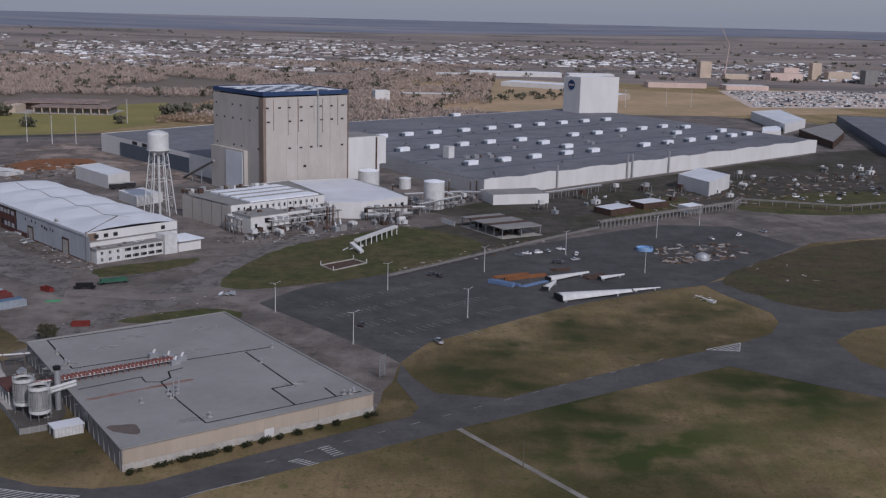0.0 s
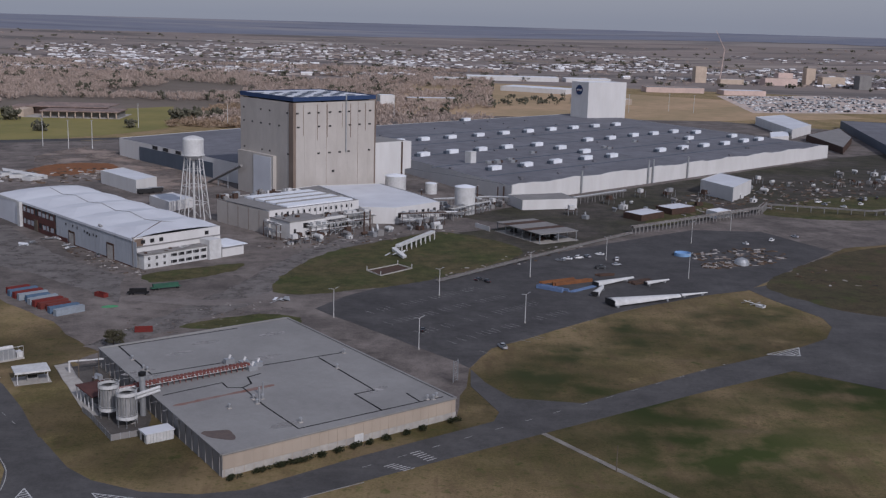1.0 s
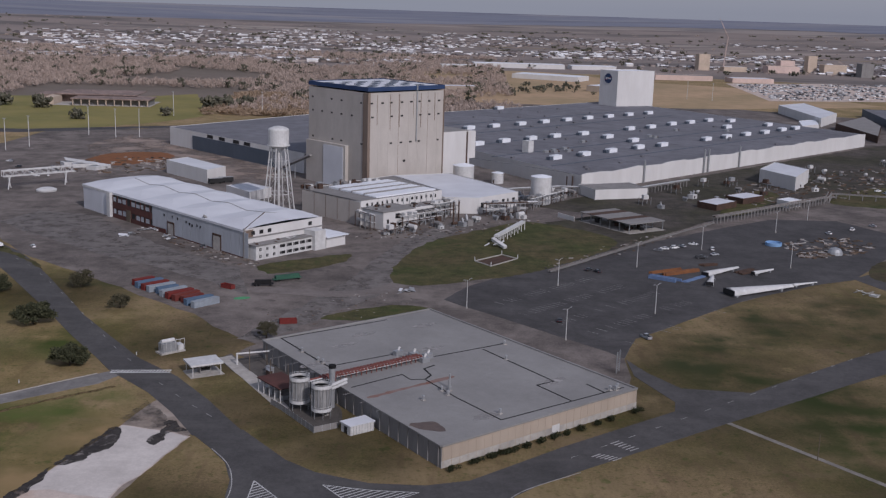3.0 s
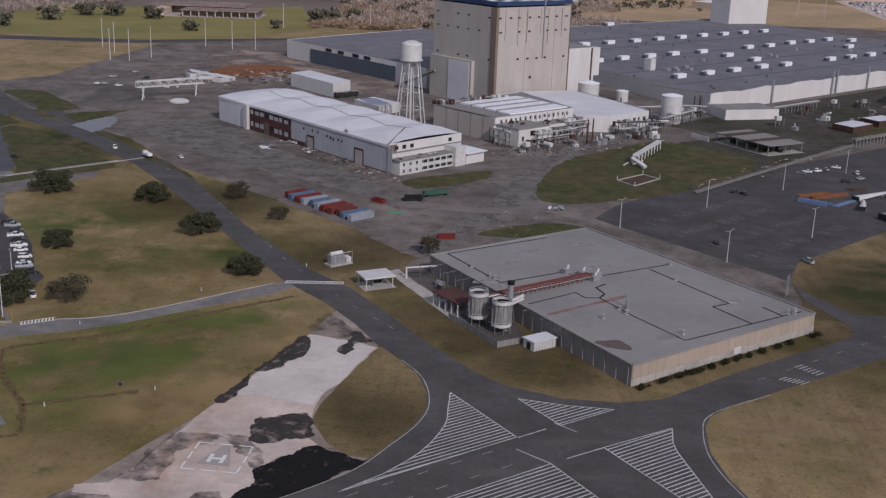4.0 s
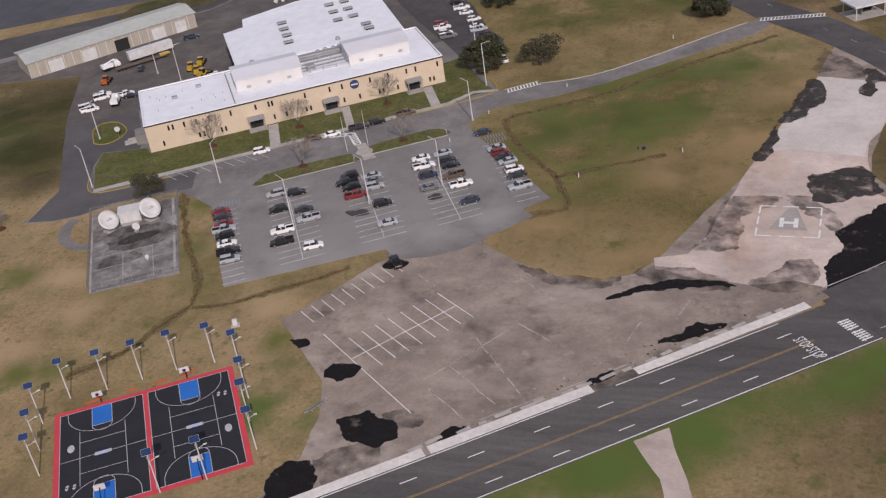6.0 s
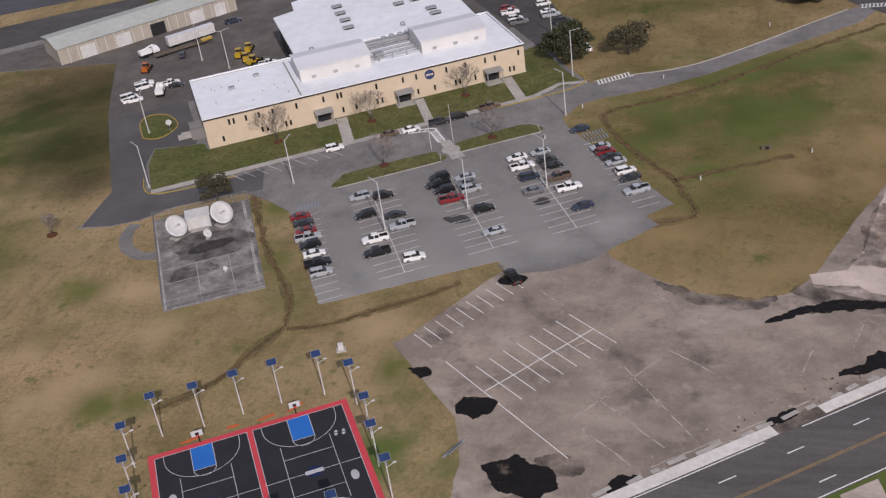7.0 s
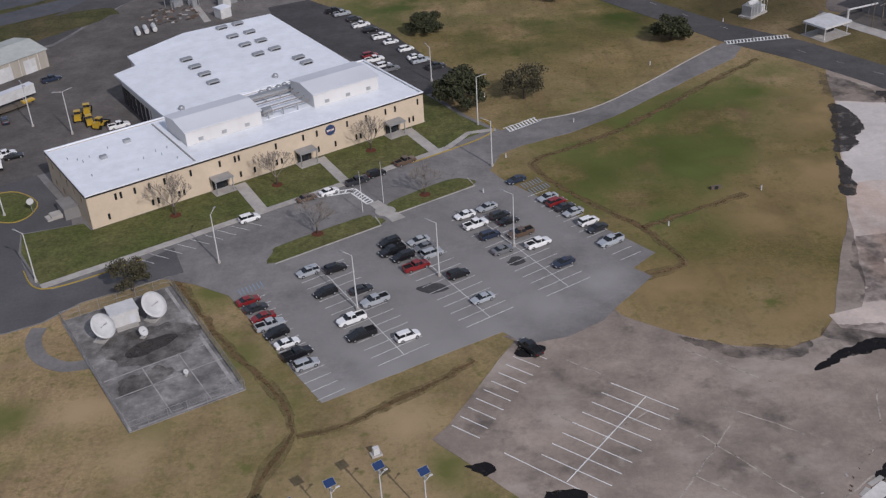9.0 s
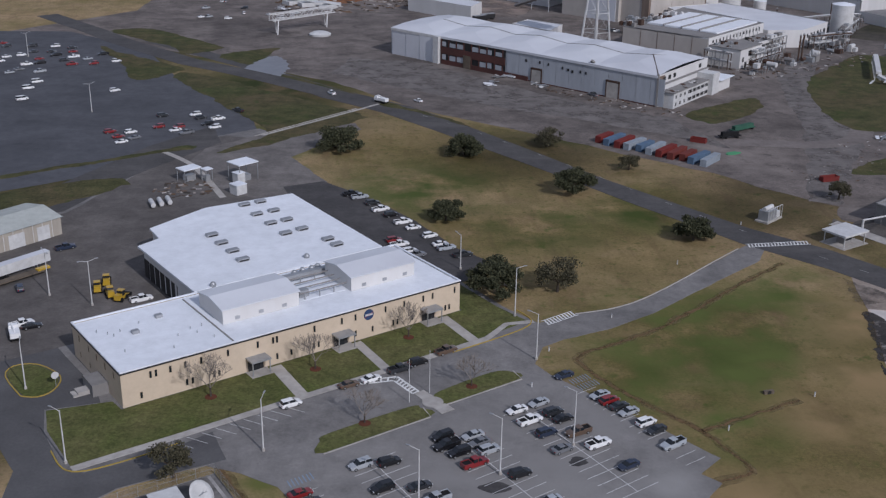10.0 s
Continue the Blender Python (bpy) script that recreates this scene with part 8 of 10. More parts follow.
metal_shed()
for k in range(3):
    e = thing("gas_cylinder_tank", "white horizontal gas tank on saddles", "tank", pose(-357 + k * 2.4, 387.5 + k * 1.3, 0, 0, 0, 108), "gas tanks in the fenced yard")
    part("shell", tube(bmesh.new(), (-2.6, 0, 1.2), (2.6, 0, 1.2), 0.75, n=14), WHITEMETAL, e)
    for x in (-1.5, 1.5):
        part("saddle", boxes((x - 0.2, -0.6, -0.1, x + 0.2, 0.6, 0.8)), WALKWAY, e)
rubble("plant_clutter", "small grey utility plant in the fenced yard", -349, 404, 10, 9, 60, 0.3, 1.2, 30)
for u, v, w, d, h, lab in ((82.7, 114.2, 4, 4, 3.2, "white square plant cabin"), (90.6, 126.5, 8, 7, 6.5, "white canopy roof on posts"), (87.5, 123.5, 3, 3, 3.8, "white upright tank cabin"), (75.3, 136, 7, 5, 4.5, "grey steel plant platform"), (80, 132, 3, 3, 4.4, "pale steel plant frame")):
    e = thing("plant_cabin", lab, "cabin", OFFICE @ pose(u, v, 0, 0, 0, 10), "plant cabins behind the hall")
    if h > 4.2:
        part("roof", boxes((-w / 2, -d / 2, h - 0.3, w / 2, d / 2, h)), WHITEROOF, e)
        for sx in (-1, 1):
            for sy in (-1, 1):
                part("post", boxes((sx * (w / 2 - 0.3) - 0.1, sy * (d / 2 - 0.3) - 0.1, -0.1, sx * (w / 2 - 0.3) + 0.1, sy * (d / 2 - 0.3) + 0.1, h - 0.3)), STEEL, e)
        part("equipment", boxes((-w / 4, -d / 4, -0.05, w / 4, d / 4, 2)), STEEL, e)
    else:
        part("wall", boxes((-w / 2, -d / 2, -0.1, w / 2, d / 2, h)), WHITEMETAL, e)
        part("roof", boxes((-w / 2 - 0.15, -d / 2 - 0.15, h, w / 2 + 0.15, d / 2 + 0.15, h + 0.2)), WHITEROOF, e)

# ---- the sports court ----
COURT = OFFICE @ pose(-25.0, -147.4, 0)
CW, CL = 34.2, 31.4
RED = mat("court_red", (0.60, 0.070, 0.088), (0.53, 0.064, 0.080), large=0.2, fine=1, amount=0.2, rough=0.8)
CBLK = mat("court_black", (0.030, 0.031, 0.036), (0.024, 0.025, 0.029), (0.038, 0.038, 0.042), large=0.2, fine=1, amount=0.3, rough=0.8)
CBL = mat("court_blue", (0.025, 0.16, 0.52), (0.022, 0.14, 0.47), large=0.2, fine=1, amount=0.2, rough=0.8)
CLINE = mat("court_line", (0.5, 0.5, 0.52), (0.4, 0.4, 0.42), large=0.5, fine=2, amount=0.3)
ct = thing("sports_court", "double basketball court, black with red borders", "sports court", COURT)
part("border", boxes((0, 0, -0.1, CW, CL, 0.06)), RED, ct, "red painted border")
for i in range(2):
    x0 = 1.1 + i * 16.5
    x1 = x0 + 15.5
    fl = part("playing_floor", boxes((x0, 1.2, 0, x1, CL - 1.2, 0.075)), CBLK, ct, "black playing floor")
    bm = bmesh.new()
    def ln(a, b, w=0.11):
        bar(bm, a, b, w, 0.07, 0.016)
    xm, y0, y1 = (x0 + x1) / 2, 1.2, CL - 1.2
    for a, b in (((x0, y0), (x1, y0)), ((x1, y0), (x1, y1)), ((x1, y1), (x0, y1)), ((x0, y1), (x0, y0)), ((x0, CL / 2), (x1, CL / 2)), ((x0 + 3.6, y0 + 6.6), (x0 + 3.6, y1 - 6.6)), ((x1 - 3.6, y0 + 6.6), (x1 - 3.6, y1 - 6.6)), ((x0 + 3.6, CL / 2 - 4.5), (x1 - 3.6, CL / 2 - 4.5)), ((x0 + 3.6, CL / 2 + 4.5), (x1 - 3.6, CL / 2 + 4.5))):
        ln(a, b)
    for s, yb in ((1, y0), (-1, y1)):
        arc = [(xm + 6.3 * math.cos(t * math.pi / 20), yb + s * (1.4 + 6.0 * math.sin(t * math.pi / 20))) for t in range(21)]
        for a, b in zip([(xm + 6.3, yb)] + arc, arc + [(xm - 6.3, yb)]):
            ln(a, b)
        arc = [(xm + 1.85 * math.cos(t * math.pi / 12), yb + s * (5.8 + 1.85 * math.sin(t * math.pi / 12))) for t in range(13)]
        for a, b in zip(arc, arc[1:]):
            ln(a, b)
        key = part("key", boxes((xm - 1.83, min(yb, yb + s * 5.8), 0, xm + 1.83, max(yb, yb + s * 5.8), 0.082)), CBL, ct, "blue painted key")
        for a, b in (((xm - 1.85, yb), (xm - 1.85, yb + s * 5.8)), ((xm + 1.85, yb), (xm + 1.85, yb + s * 5.8)), ((xm - 1.85, yb + s * 5.8), (xm + 1.85, yb + s * 5.8))):
            ln(a, b)
        hoop = thing("basketball_hoop", "basketball hoop on a bent black post", "basketball hoop", COURT @ pose(xm, yb - s * 0.9, 0, 0, 0, 0 if s > 0 else 180), "hoops round the court")
        part("post", tube(bmesh.new(), (0, -0.2, 0), (0, -0.2, 2.9), 0.1), BLACK, hoop)
        part("arm", tube(bmesh.new(), (0, -0.2, 2.8), (0, 1.5, 3.3), 0.08), BLACK, hoop)
        part("backboard", boxes((-0.95, 1.5, 2.75, 0.95, 1.58, 3.9)), WHITEMETAL, hoop)
        part("target", boxes((-0.32, 1.585, 3.0, 0.32, 1.6, 3.5)), BLACK, hoop)
        part("rim", lathe(bmesh.new(), [(0.2, 3.05), (0.25, 3.05), (0.25, 3.09), (0.2, 3.09)], 0, 1.9, 14), RED, hoop)
    part("court_marking", bm, CLINE, fl)
    em = part("centre_disc", tube(bmesh.new(), (xm, CL / 2, 0.0), (xm, CL / 2, 0.094), 1.25, n=28), mat("court_navy", (0.02, 0.035, 0.12), rough=0.8), ct, "round navy emblem")
    part("disc_bar", boxes((xm - 1.5, CL / 2 - 0.45, 0.09, xm + 1.5, CL / 2 + 0.45, 0.103)), CLINE, em)
    oval = bmesh.new()
    ox = x1 - 1.9 if i else x0 + 2.0
    prism([(ox + 0.65 * math.cos(t * math.pi / 12), (CL / 2 - 3.5 + (7 if not i else 0)) + 1.15 * math.sin(t * math.pi / 12)) for t in range(24)], 0, 0.095, oval)
    part("side_oval", oval, CLINE, ct)
    sw = bmesh.new()
    oy = CL / 2 + (7.5 if i else -7.5)
    for t in range(6):
        a = t * math.pi / 3
        if t % 3 != 1:
            prism([(ox + 1.0 * math.cos(a + u), oy + 1.0 * math.sin(a + u)) for u in (0, 0.35, 0.7)] + [(ox + 0.45 * math.cos(a + u), oy + 0.45 * math.sin(a + u)) for u in (0.7, 0.35, 0)], 0, 0.095, sw)
    part("side_mark", sw, CLINE, ct)
PANEL = mat("solar_cell", (0.020, 0.045, 0.13), (0.016, 0.036, 0.105), large=0.5, fine=3, amount=0.3, rough=0.25)


def solar_lamp(x, y):
    e = thing("solar_lamp", "white lamp post with tilted blue solar panel", "street lamp", pose(x, y, 0, 0, 0, math.degrees(SUN_AZ) + 90), "solar lamps round the court")
    part("post", tube(bmesh.new(), (0, 0, -0.1), (0, 0, 8.7), 0.13, 0.10), WHITEMETAL, e)
    pn = part("panel_frame", boxes((-0.85, -0.65, -0.03, 0.85, 0.65, 0.03)), STEEL, e)
    pn.matrix_local = pose(0, 0, 8.9, 28, 0, 0)
    part("panel", boxes((-0.8, -0.6, 0.03, 0.8, 0.6, 0.05)), PANEL, pn)
    part("arm", tube(bmesh.new(), (0, 0, 6.8), (1.3, 0.5, 7.0), 0.05), WHITEMETAL, e)
    part("lamp_head", boxes((1.1, 0.35, 6.95, 1.7, 0.65, 7.07)), WHITEMETAL, e)
    part("battery_box", boxes((-0.2, -0.35, 7.5, 0.2, -0.1, 8.0)), STEEL, e)


for p in ((-282.1, 164.2), (-289.1, 161.4), (-294.9, 158), (-300.7, 154.4), (-307.1, 151.3), (-308.6, 143.7), (-304.6, 136.3), (-300.8, 130), (-275.6, 162.2), (-270.5, 153.9), (-267.5, 147.5), (-263.2, 140.2), (-276, 128.2), (-269, 132)):
    solar_lamp(*p)
NET = mat("orange_netting", (0.55, 0.13, 0.045), (0.46, 0.11, 0.04), large=0.5, fine=3, amount=0.4)
for u, v, l, tn in ((7.5, 32.6, 3.4, 4), (14.6, 32.9, 2.0, -6), (20.5, 32.7, 3.0, 7), (25.6, 33.2, 3.2, 22)):
    x, y = (COURT @ Vector((u, v, 0)))[:2]
    e = thing("safety_netting", "crumpled orange safety netting beside the court", "netting", pose(x, y, 0, 0, 0, 30.4 + tn), "netting along the court")
    part("sheet", prism(ragged(rounded([(-l / 2, -0.2), (0, -0.3), (l / 2, -0.1), (l / 2, 0.12), (0, 0.25), (-l / 2, 0.1)]), 0.3, 0.25, 0.8), -0.02, 0.12), NET, e)
for x, y, tn in ((-256, 152.5, 60), (-256.6, 151.8, 60)):
    e = thing("bench", "grey aluminium bleacher bench by the court", "bench", pose(x, y, 0, 0, 0, tn), "benches by the court")
    part("seat", boxes((-2.2, -0.2, 0.42, 2.2, 0.2, 0.48)), STEEL, e)
    for s in (-1.6, 0, 1.6):
        part("leg", boxes((s - 0.05, -0.25, -0.02, s + 0.05, 0.25, 0.42)), STEEL, e)

# ---- satellite yard ----
DP = plot((-17, -32), (5, -33.2), (2.2, -73.7), (-18.3, -72.3))
paving("dish_pad", DP, mat("stained_pad", (0.36, 0.342, 0.322), (0.125, 0.118, 0.112), (0.058, 0.055, 0.052), large=0.09, fine=0.35, amount=0.75, mottle=(0.25, 0.35)), 0.09, "stained dark concrete yard with fence", "yard")
bm = strip(bmesh.new(), plot((3.6, -33.5), (1.2, -73)), 0.35, 0.3, 0.05, 0.104)
strip(bm, plot((-16.6, -72), (2, -73)), 0.3, 0.2, 0.05, 0.102)
strip(bm, plot((-17, -33), (-18, -72)), 0.3, 0.2, 0.05, 0.1)
for v in (-56, -62):
    bar(bm, *plot((-17, v), (3, v - 0.6)), 0.25, 0.08, 0.03)
for u in (-10, -3):
    bar(bm, *plot((u, -56), (u - 0.6, -72.5)), 0.22, 0.08, 0.03)
tagged(part("pad_edge", bm, mat("pad_joint", (0.42, 0.40, 0.38), (0.28, 0.27, 0.26), (0.17, 0.16, 0.155), large=0.15, fine=0.6, amount=0.6)), "pale concrete edge and joints of the yard", "pavement", kind="structure")
paving("wet_patch", ragged(rounded(plot((-11, -50), (-7, -48.5), (-2.5, -49), (-1, -51), (-5, -52.5), (-10, -52.5))), 1, 0.4, 0.5), DARKSTAIN, 0.108, "dark wet stain on the concrete", "patch")
fence = thing("yard_fence", "grey chain-link fence round the dish yard", "fence")
MESHM = mat("chain_link", (0.30, 0.30, 0.30), (0.24, 0.24, 0.24), large=0.4, fine=3, rough=0.6, metal=0.3)
for a, b in zip(DP, DP[1:] + DP[:1]):
    a, b = Vector(a), Vector(b)
    k = max(2, int((b - a).length / 3.2))
    for i in range(k):
        p = a.lerp(b, i / k)
        part("post", tube(bmesh.new(), (p.x, p.y, -0.1), (p.x, p.y, 2.3), 0.04, n=6), STEEL, fence)
    bm = bmesh.new()
    for z in (0.1, 1.2, 2.25):
        tube(bm, (a.x, a.y, z), (b.x, b.y, z), 0.03, n=4)
    nw = int((b - a).length / 0.45)
    for i in range(nw):
        p = a.lerp(b, i / nw)
        q = a.lerp(b, min(1, (i + 2.2) / nw))
        tube(bm, (p.x, p.y, 0.1), (q.x, q.y, 2.2), 0.012, n=3, caps=False)
        tube(bm, (p.x, p.y, 2.2), (q.x, q.y, 0.1), 0.012, n=3, caps=False)
    part("mesh_panel", bm, MESHM, fence)


def dish(u, v, r):
    e = thing("satellite_dish", "large white satellite dish aimed at the southern sky", "satellite dish", OFFICE @ pose(u, v, 0, 0, 0, math.degrees(SUN_AZ) - 30.4 + 124 + random.uniform(-6, 6)), "dishes in the fenced yard")
    bm = bmesh.new()
    rings = []
    for k, (rr, z) in enumerate(((0.05, 0), (0.35, 0.03), (0.7, 0.12), (1.0, 0.26), (1.0, 0.30), (0.7, 0.16), (0.35, 0.07), (0.05, 0.04))):
        rings.append([bm.verts.new((rr * r * math.cos(2 * math.pi * i / 28), rr * r * math.sin(2 * math.pi * i / 28), z * r * (1 if k < 4 else 1))) for i in range(28)])
    rings.reverse()
    for a, b in zip(rings, rings[1:]):
        for i in range(28):
            bm.faces.new((a[i], a[(i + 1) % 28], b[(i + 1) % 28], b[i]))
    d = part("reflector", bm, WHITEMETAL, e, smooth=True)
    d.matrix_local = pose(0, 0, r * 0.95 + 0.5, 50, 0, 0)
    part("feed_arm", tube(bmesh.new(), (0, 0, 0.1), (0, 0, r * 0.75), 0.05), STEEL, d)
    part("feed_horn", tube(bmesh.new(), (0, 0, r * 0.7), (0, 0, r * 0.85), 0.16), WHITEMETAL, d)
    part("mount", tube(bmesh.new(), (0, 0.3 * r, -0.05), (0, 0.15 * r, r * 0.95), 0.22 * r ** 0.5), WHITEMETAL, e)
    part("footing", boxes((-r * 0.5, -r * 0.3, -0.05, r * 0.5, r * 0.6, 0.3)), WALKWAY, e)
    for s in (-1, 1):
        part("strut", tube(bmesh.new(), (s * r * 0.45, 0.5 * r, 0.2), (0, 0.1 * r, r * 0.9), 0.07, n=6), STEEL, e)


dish(-12.5, -43.3, 2.55)
dish(-2.2, -42.6, 2.7)
dish(-6.2, -47.3, 1.0)
dish(-4.5, -63.5, 0.5)
sb = thing("equipment_shelter", "white equipment shelter between the dishes", "shelter", OFFICE @ pose(-7.2, -39.5, 0, 0, 0, -4))
part("wall", boxes((-2.6, -2.0, -0.05, 2.6, 2.0, 3.0)), WHITEMETAL, sb)
part("roof", boxes((-2.75, -2.15, 3.0, 2.75, 2.15, 3.2)), WHITEMETAL, sb)
part("door", boxes((0.8, -2.06, 0.1, 1.8, -1.99, 2.2)), HANGROOF, sb)
part("cooling_unit", boxes((-3.2, -0.8, 0.8, -2.6, 0.8, 2.2)), STEEL, sb)
part("step", boxes((-2.2, -3.3, -0.02, 2, -2.1, 0.4)), WALKWAY, sb)
for pts in ([(-14, -46), (-9, -44), (-2, -45), (3, -48), (1, -55), (-6, -56), (-13, -53)], [(-15, -58), (-8, -57), (-5, -60), (-10, -63), (-15, -62)]):
    paving("wet_patch", blotch(plot(*pts)), STAINED, 0.1065, "dark mould stain on the concrete", "patch")


# ---- vehicles ----
def paint(name, c, rough=0.3):
    m = mat(name, c, tuple(v * 0.9 for v in c), tuple(v * 0.8 for v in c), large=0.6, fine=3, amount=0.2, rough=rough)
    m.node_tree.nodes["Principled BSDF"].inputs["Coat Weight"].default_value = 0.4
    return m


PAINTS = {"white": paint("car_white", (0.82, 0.82, 0.81)), "black": paint("car_black", (0.010, 0.010, 0.012)), "dark": paint("car_charcoal", (0.028, 0.030, 0.034)), "silver": paint("car_silver", (0.38, 0.40, 0.42)), "grey": paint("car_grey", (0.16, 0.165, 0.175)), "red": paint("car_red", (0.22, 0.018, 0.02)), "blue": paint("car_blue", (0.022, 0.032, 0.060)), "pale": paint("car_pale_blue", (0.40, 0.43, 0.46)), "brown": paint("car_brown", (0.12, 0.08, 0.055)), "yellow": paint("machine_yellow", (0.50, 0.32, 0.03)), "orange": paint("machine_orange", (0.45, 0.12, 0.02))}
LIGHTGLASS = paint("headlight_glass", (0.55, 0.56, 0.58), 0.15)
TAILRED = paint("tail_light", (0.25, 0.012, 0.012), 0.25)
SPECS = {
    # kind: length, width, bonnet height, boot height, roof height, cabin back and front at the sill and at the roof
    "sedan": (4.8, 1.82, 0.90, 1.00, 1.45, (-1.75, 1.15), (-0.95, 0.30)),
    "suv": (4.75, 1.90, 1.05, 1.15, 1.75, (-2.25, 1.20), (-1.95, 0.40)),
    "pickup": (5.8, 1.98, 1.12, 1.12, 1.85, (-0.75, 1.45), (-0.60, 0.70)),
    "van": (5.2, 1.98, 1.15, 1.20, 2.00, (-2.5, 1.75), (-2.4, 1.05)),
}
WORDS = {"sedan": "sedan", "suv": "sport utility car", "pickup": "pickup truck", "van": "van"}
HUES = {"white": "white", "black": "black", "dark": "charcoal", "silver": "silver", "grey": "grey", "red": "dark red", "blue": "navy blue", "pale": "pale blue", "brown": "brown"}
built = {}


def loft(sections):
    """A closed skin over cross-sections, each a ring of points."""
    bm = bmesh.new()
    rings = [[bm.verts.new(p) for p in s] for s in sections]
    n = len(rings[0])
    for a, b in zip(rings, rings[1:]):
        for i in range(n):
            bm.faces.new((a[i], a[(i + 1) % n], b[(i + 1) % n], b[i]))
    bm.faces.new(list(reversed(rings[0])))
    bm.faces.new(rings[-1])
    return bm


def car(kind, hue, x, y, turn, where="parked in the office lot", z=0.06):
    m = pose(x, y, z, 0, 0, turn)
    if (kind, hue, where) in built:
        return copy_thing(built[kind, hue, where], m)
    L, Wd, hb, ht, hr, sill, roof = SPECS[kind]
    e = thing(kind if kind != "suv" else "suv_car", "%s %s %s" % (HUES[hue], WORDS[kind], where), "car", m, "parked cars")
    w = Wd / 2
    sec = []
    for x_, k, lo, hi in ((-L / 2, 0.80, 0.45, ht * 0.78), (-L / 2 + 0.15, 0.93, 0.30, ht * 0.97), (-L / 4, 1.0, 0.26, ht), (0.3, 1.0, 0.26, (ht + hb) / 2 + 0.03), (L / 4, 0.99, 0.26, hb), (L / 2 - 0.35, 0.93, 0.28, hb * 0.86), (L / 2, 0.76, 0.42, hb * 0.66)):
        sec.append([(x_, -w * k, lo), (x_, w * k, lo), (x_, w * k, lo + (hi - lo) * 0.6), (x_, w * k * 0.93, hi), (x_, -w * k * 0.93, hi), (x_, -w * k, lo + (hi - lo) * 0.6)])
    body = part("body", loft(sec), PAINTS[hue], e)
    zs = (ht + hb) / 2 - 0.03
    cab = loft([[(sill[0], -w * 0.90, zs), (sill[1], -w * 0.88, zs), (sill[1], w * 0.88, zs), (sill[0], w * 0.90, zs)], [(roof[0], -w * 0.74, hr - 0.06), (roof[1], -w * 0.72, hr - 0.06), (roof[1], w * 0.72, hr - 0.06), (roof[0], w * 0.74, hr - 0.06)]])
    part("cabin_glass", cab, GLASS, e, "dark tinted windows")
    part("roof", loft([[(roof[0] - 0.05, -w * 0.76, hr - 0.08), (roof[1] + 0.06, -w * 0.74, hr - 0.08), (roof[1] + 0.06, w * 0.74, hr - 0.08), (roof[0] - 0.05, w * 0.76, hr - 0.08)], [(roof[0] + 0.12, -w * 0.64, hr), (roof[1] - 0.1, -w * 0.62, hr), (roof[1] - 0.1, w * 0.62, hr), (roof[0] + 0.12, w * 0.64, hr)]]), PAINTS[hue], e)
    far = where in ("in the far yard", "in the stores yard", "under the assembly tower")
    for sx in (() if far else (sill[0] * 0.55 + sill[1] * 0.45,)):
        for s in (-1, 1):
            part("pillar", loft([[(sx - 0.06, s * w * 0.915, zs), (sx + 0.06, s * w * 0.915, zs), (sx + 0.06, s * w * 0.86, zs), (sx - 0.06, s * w * 0.86, zs)], [(sx - 0.06, s * w * 0.755, hr - 0.06), (sx + 0.06, s * w * 0.755, hr - 0.06), (sx + 0.06, s * w * 0.70, hr - 0.06), (sx - 0.06, s * w * 0.70, hr - 0.06)]]), PAINTS[hue], e)
    if kind == "pickup":
        part("bed", boxes((-L / 2 + 0.2, -w * 0.78, ht - 0.02, -0.95, w * 0.78, ht + 0.012)), BLACK, e, "open dark cargo bed")
        for s in (-1, 1):
            part("bed_side", boxes((-L / 2 + 0.08, s * w * 0.86 - 0.06, ht - 0.1, -0.8, s * w * 0.86 + 0.06, ht + 0.16)), PAINTS[hue], e)
        part("tailgate", boxes((-L / 2 + 0.05, -w * 0.8, ht - 0.1, -L / 2 + 0.17, w * 0.8, ht + 0.15)), PAINTS[hue], e)
    for sx in (-L * 0.30, L * 0.31):
        for s in (-1, 1):
            wh = part("wheel", tube(bmesh.new(), (sx, s * (w - 0.20), 0.33), (sx, s * (w + 0.01), 0.33), 0.34, n=14), BLACK, e)
            part("rim", tube(bmesh.new(), (sx, s * (w + 0.0), 0.33), (sx, s * (w + 0.03), 0.33), 0.20, n=10), STEEL, wh)
    for s in (-1, 1):
        part("headlight", boxes((L / 2 - 0.16, s * w * 0.62 - 0.2, hb * 0.60, L / 2 - 0.02, s * w * 0.62 + 0.2, hb * 0.74)), LIGHTGLASS, e)
        part("tail_light", boxes((-L / 2 - 0.01, s * w * 0.66 - 0.14, ht * 0.60, -L / 2 + 0.1, s * w * 0.66 + 0.14, ht * 0.84)), TAILRED, e)
        if not far:
            part("wing_mirror", boxes((sill[1] - 0.45, s * (w * 0.93) - 0.12, zs, sill[1] - 0.3, s * (w * 0.93) + 0.12, zs + 0.16)), PAINTS[hue], e)
    part("grille", boxes((L / 2 - 0.1, -w * 0.35, hb * 0.42, L / 2 + 0.01, w * 0.35, hb * 0.62)), BLACK, e)
    built[kind, hue, where] = e
    return e


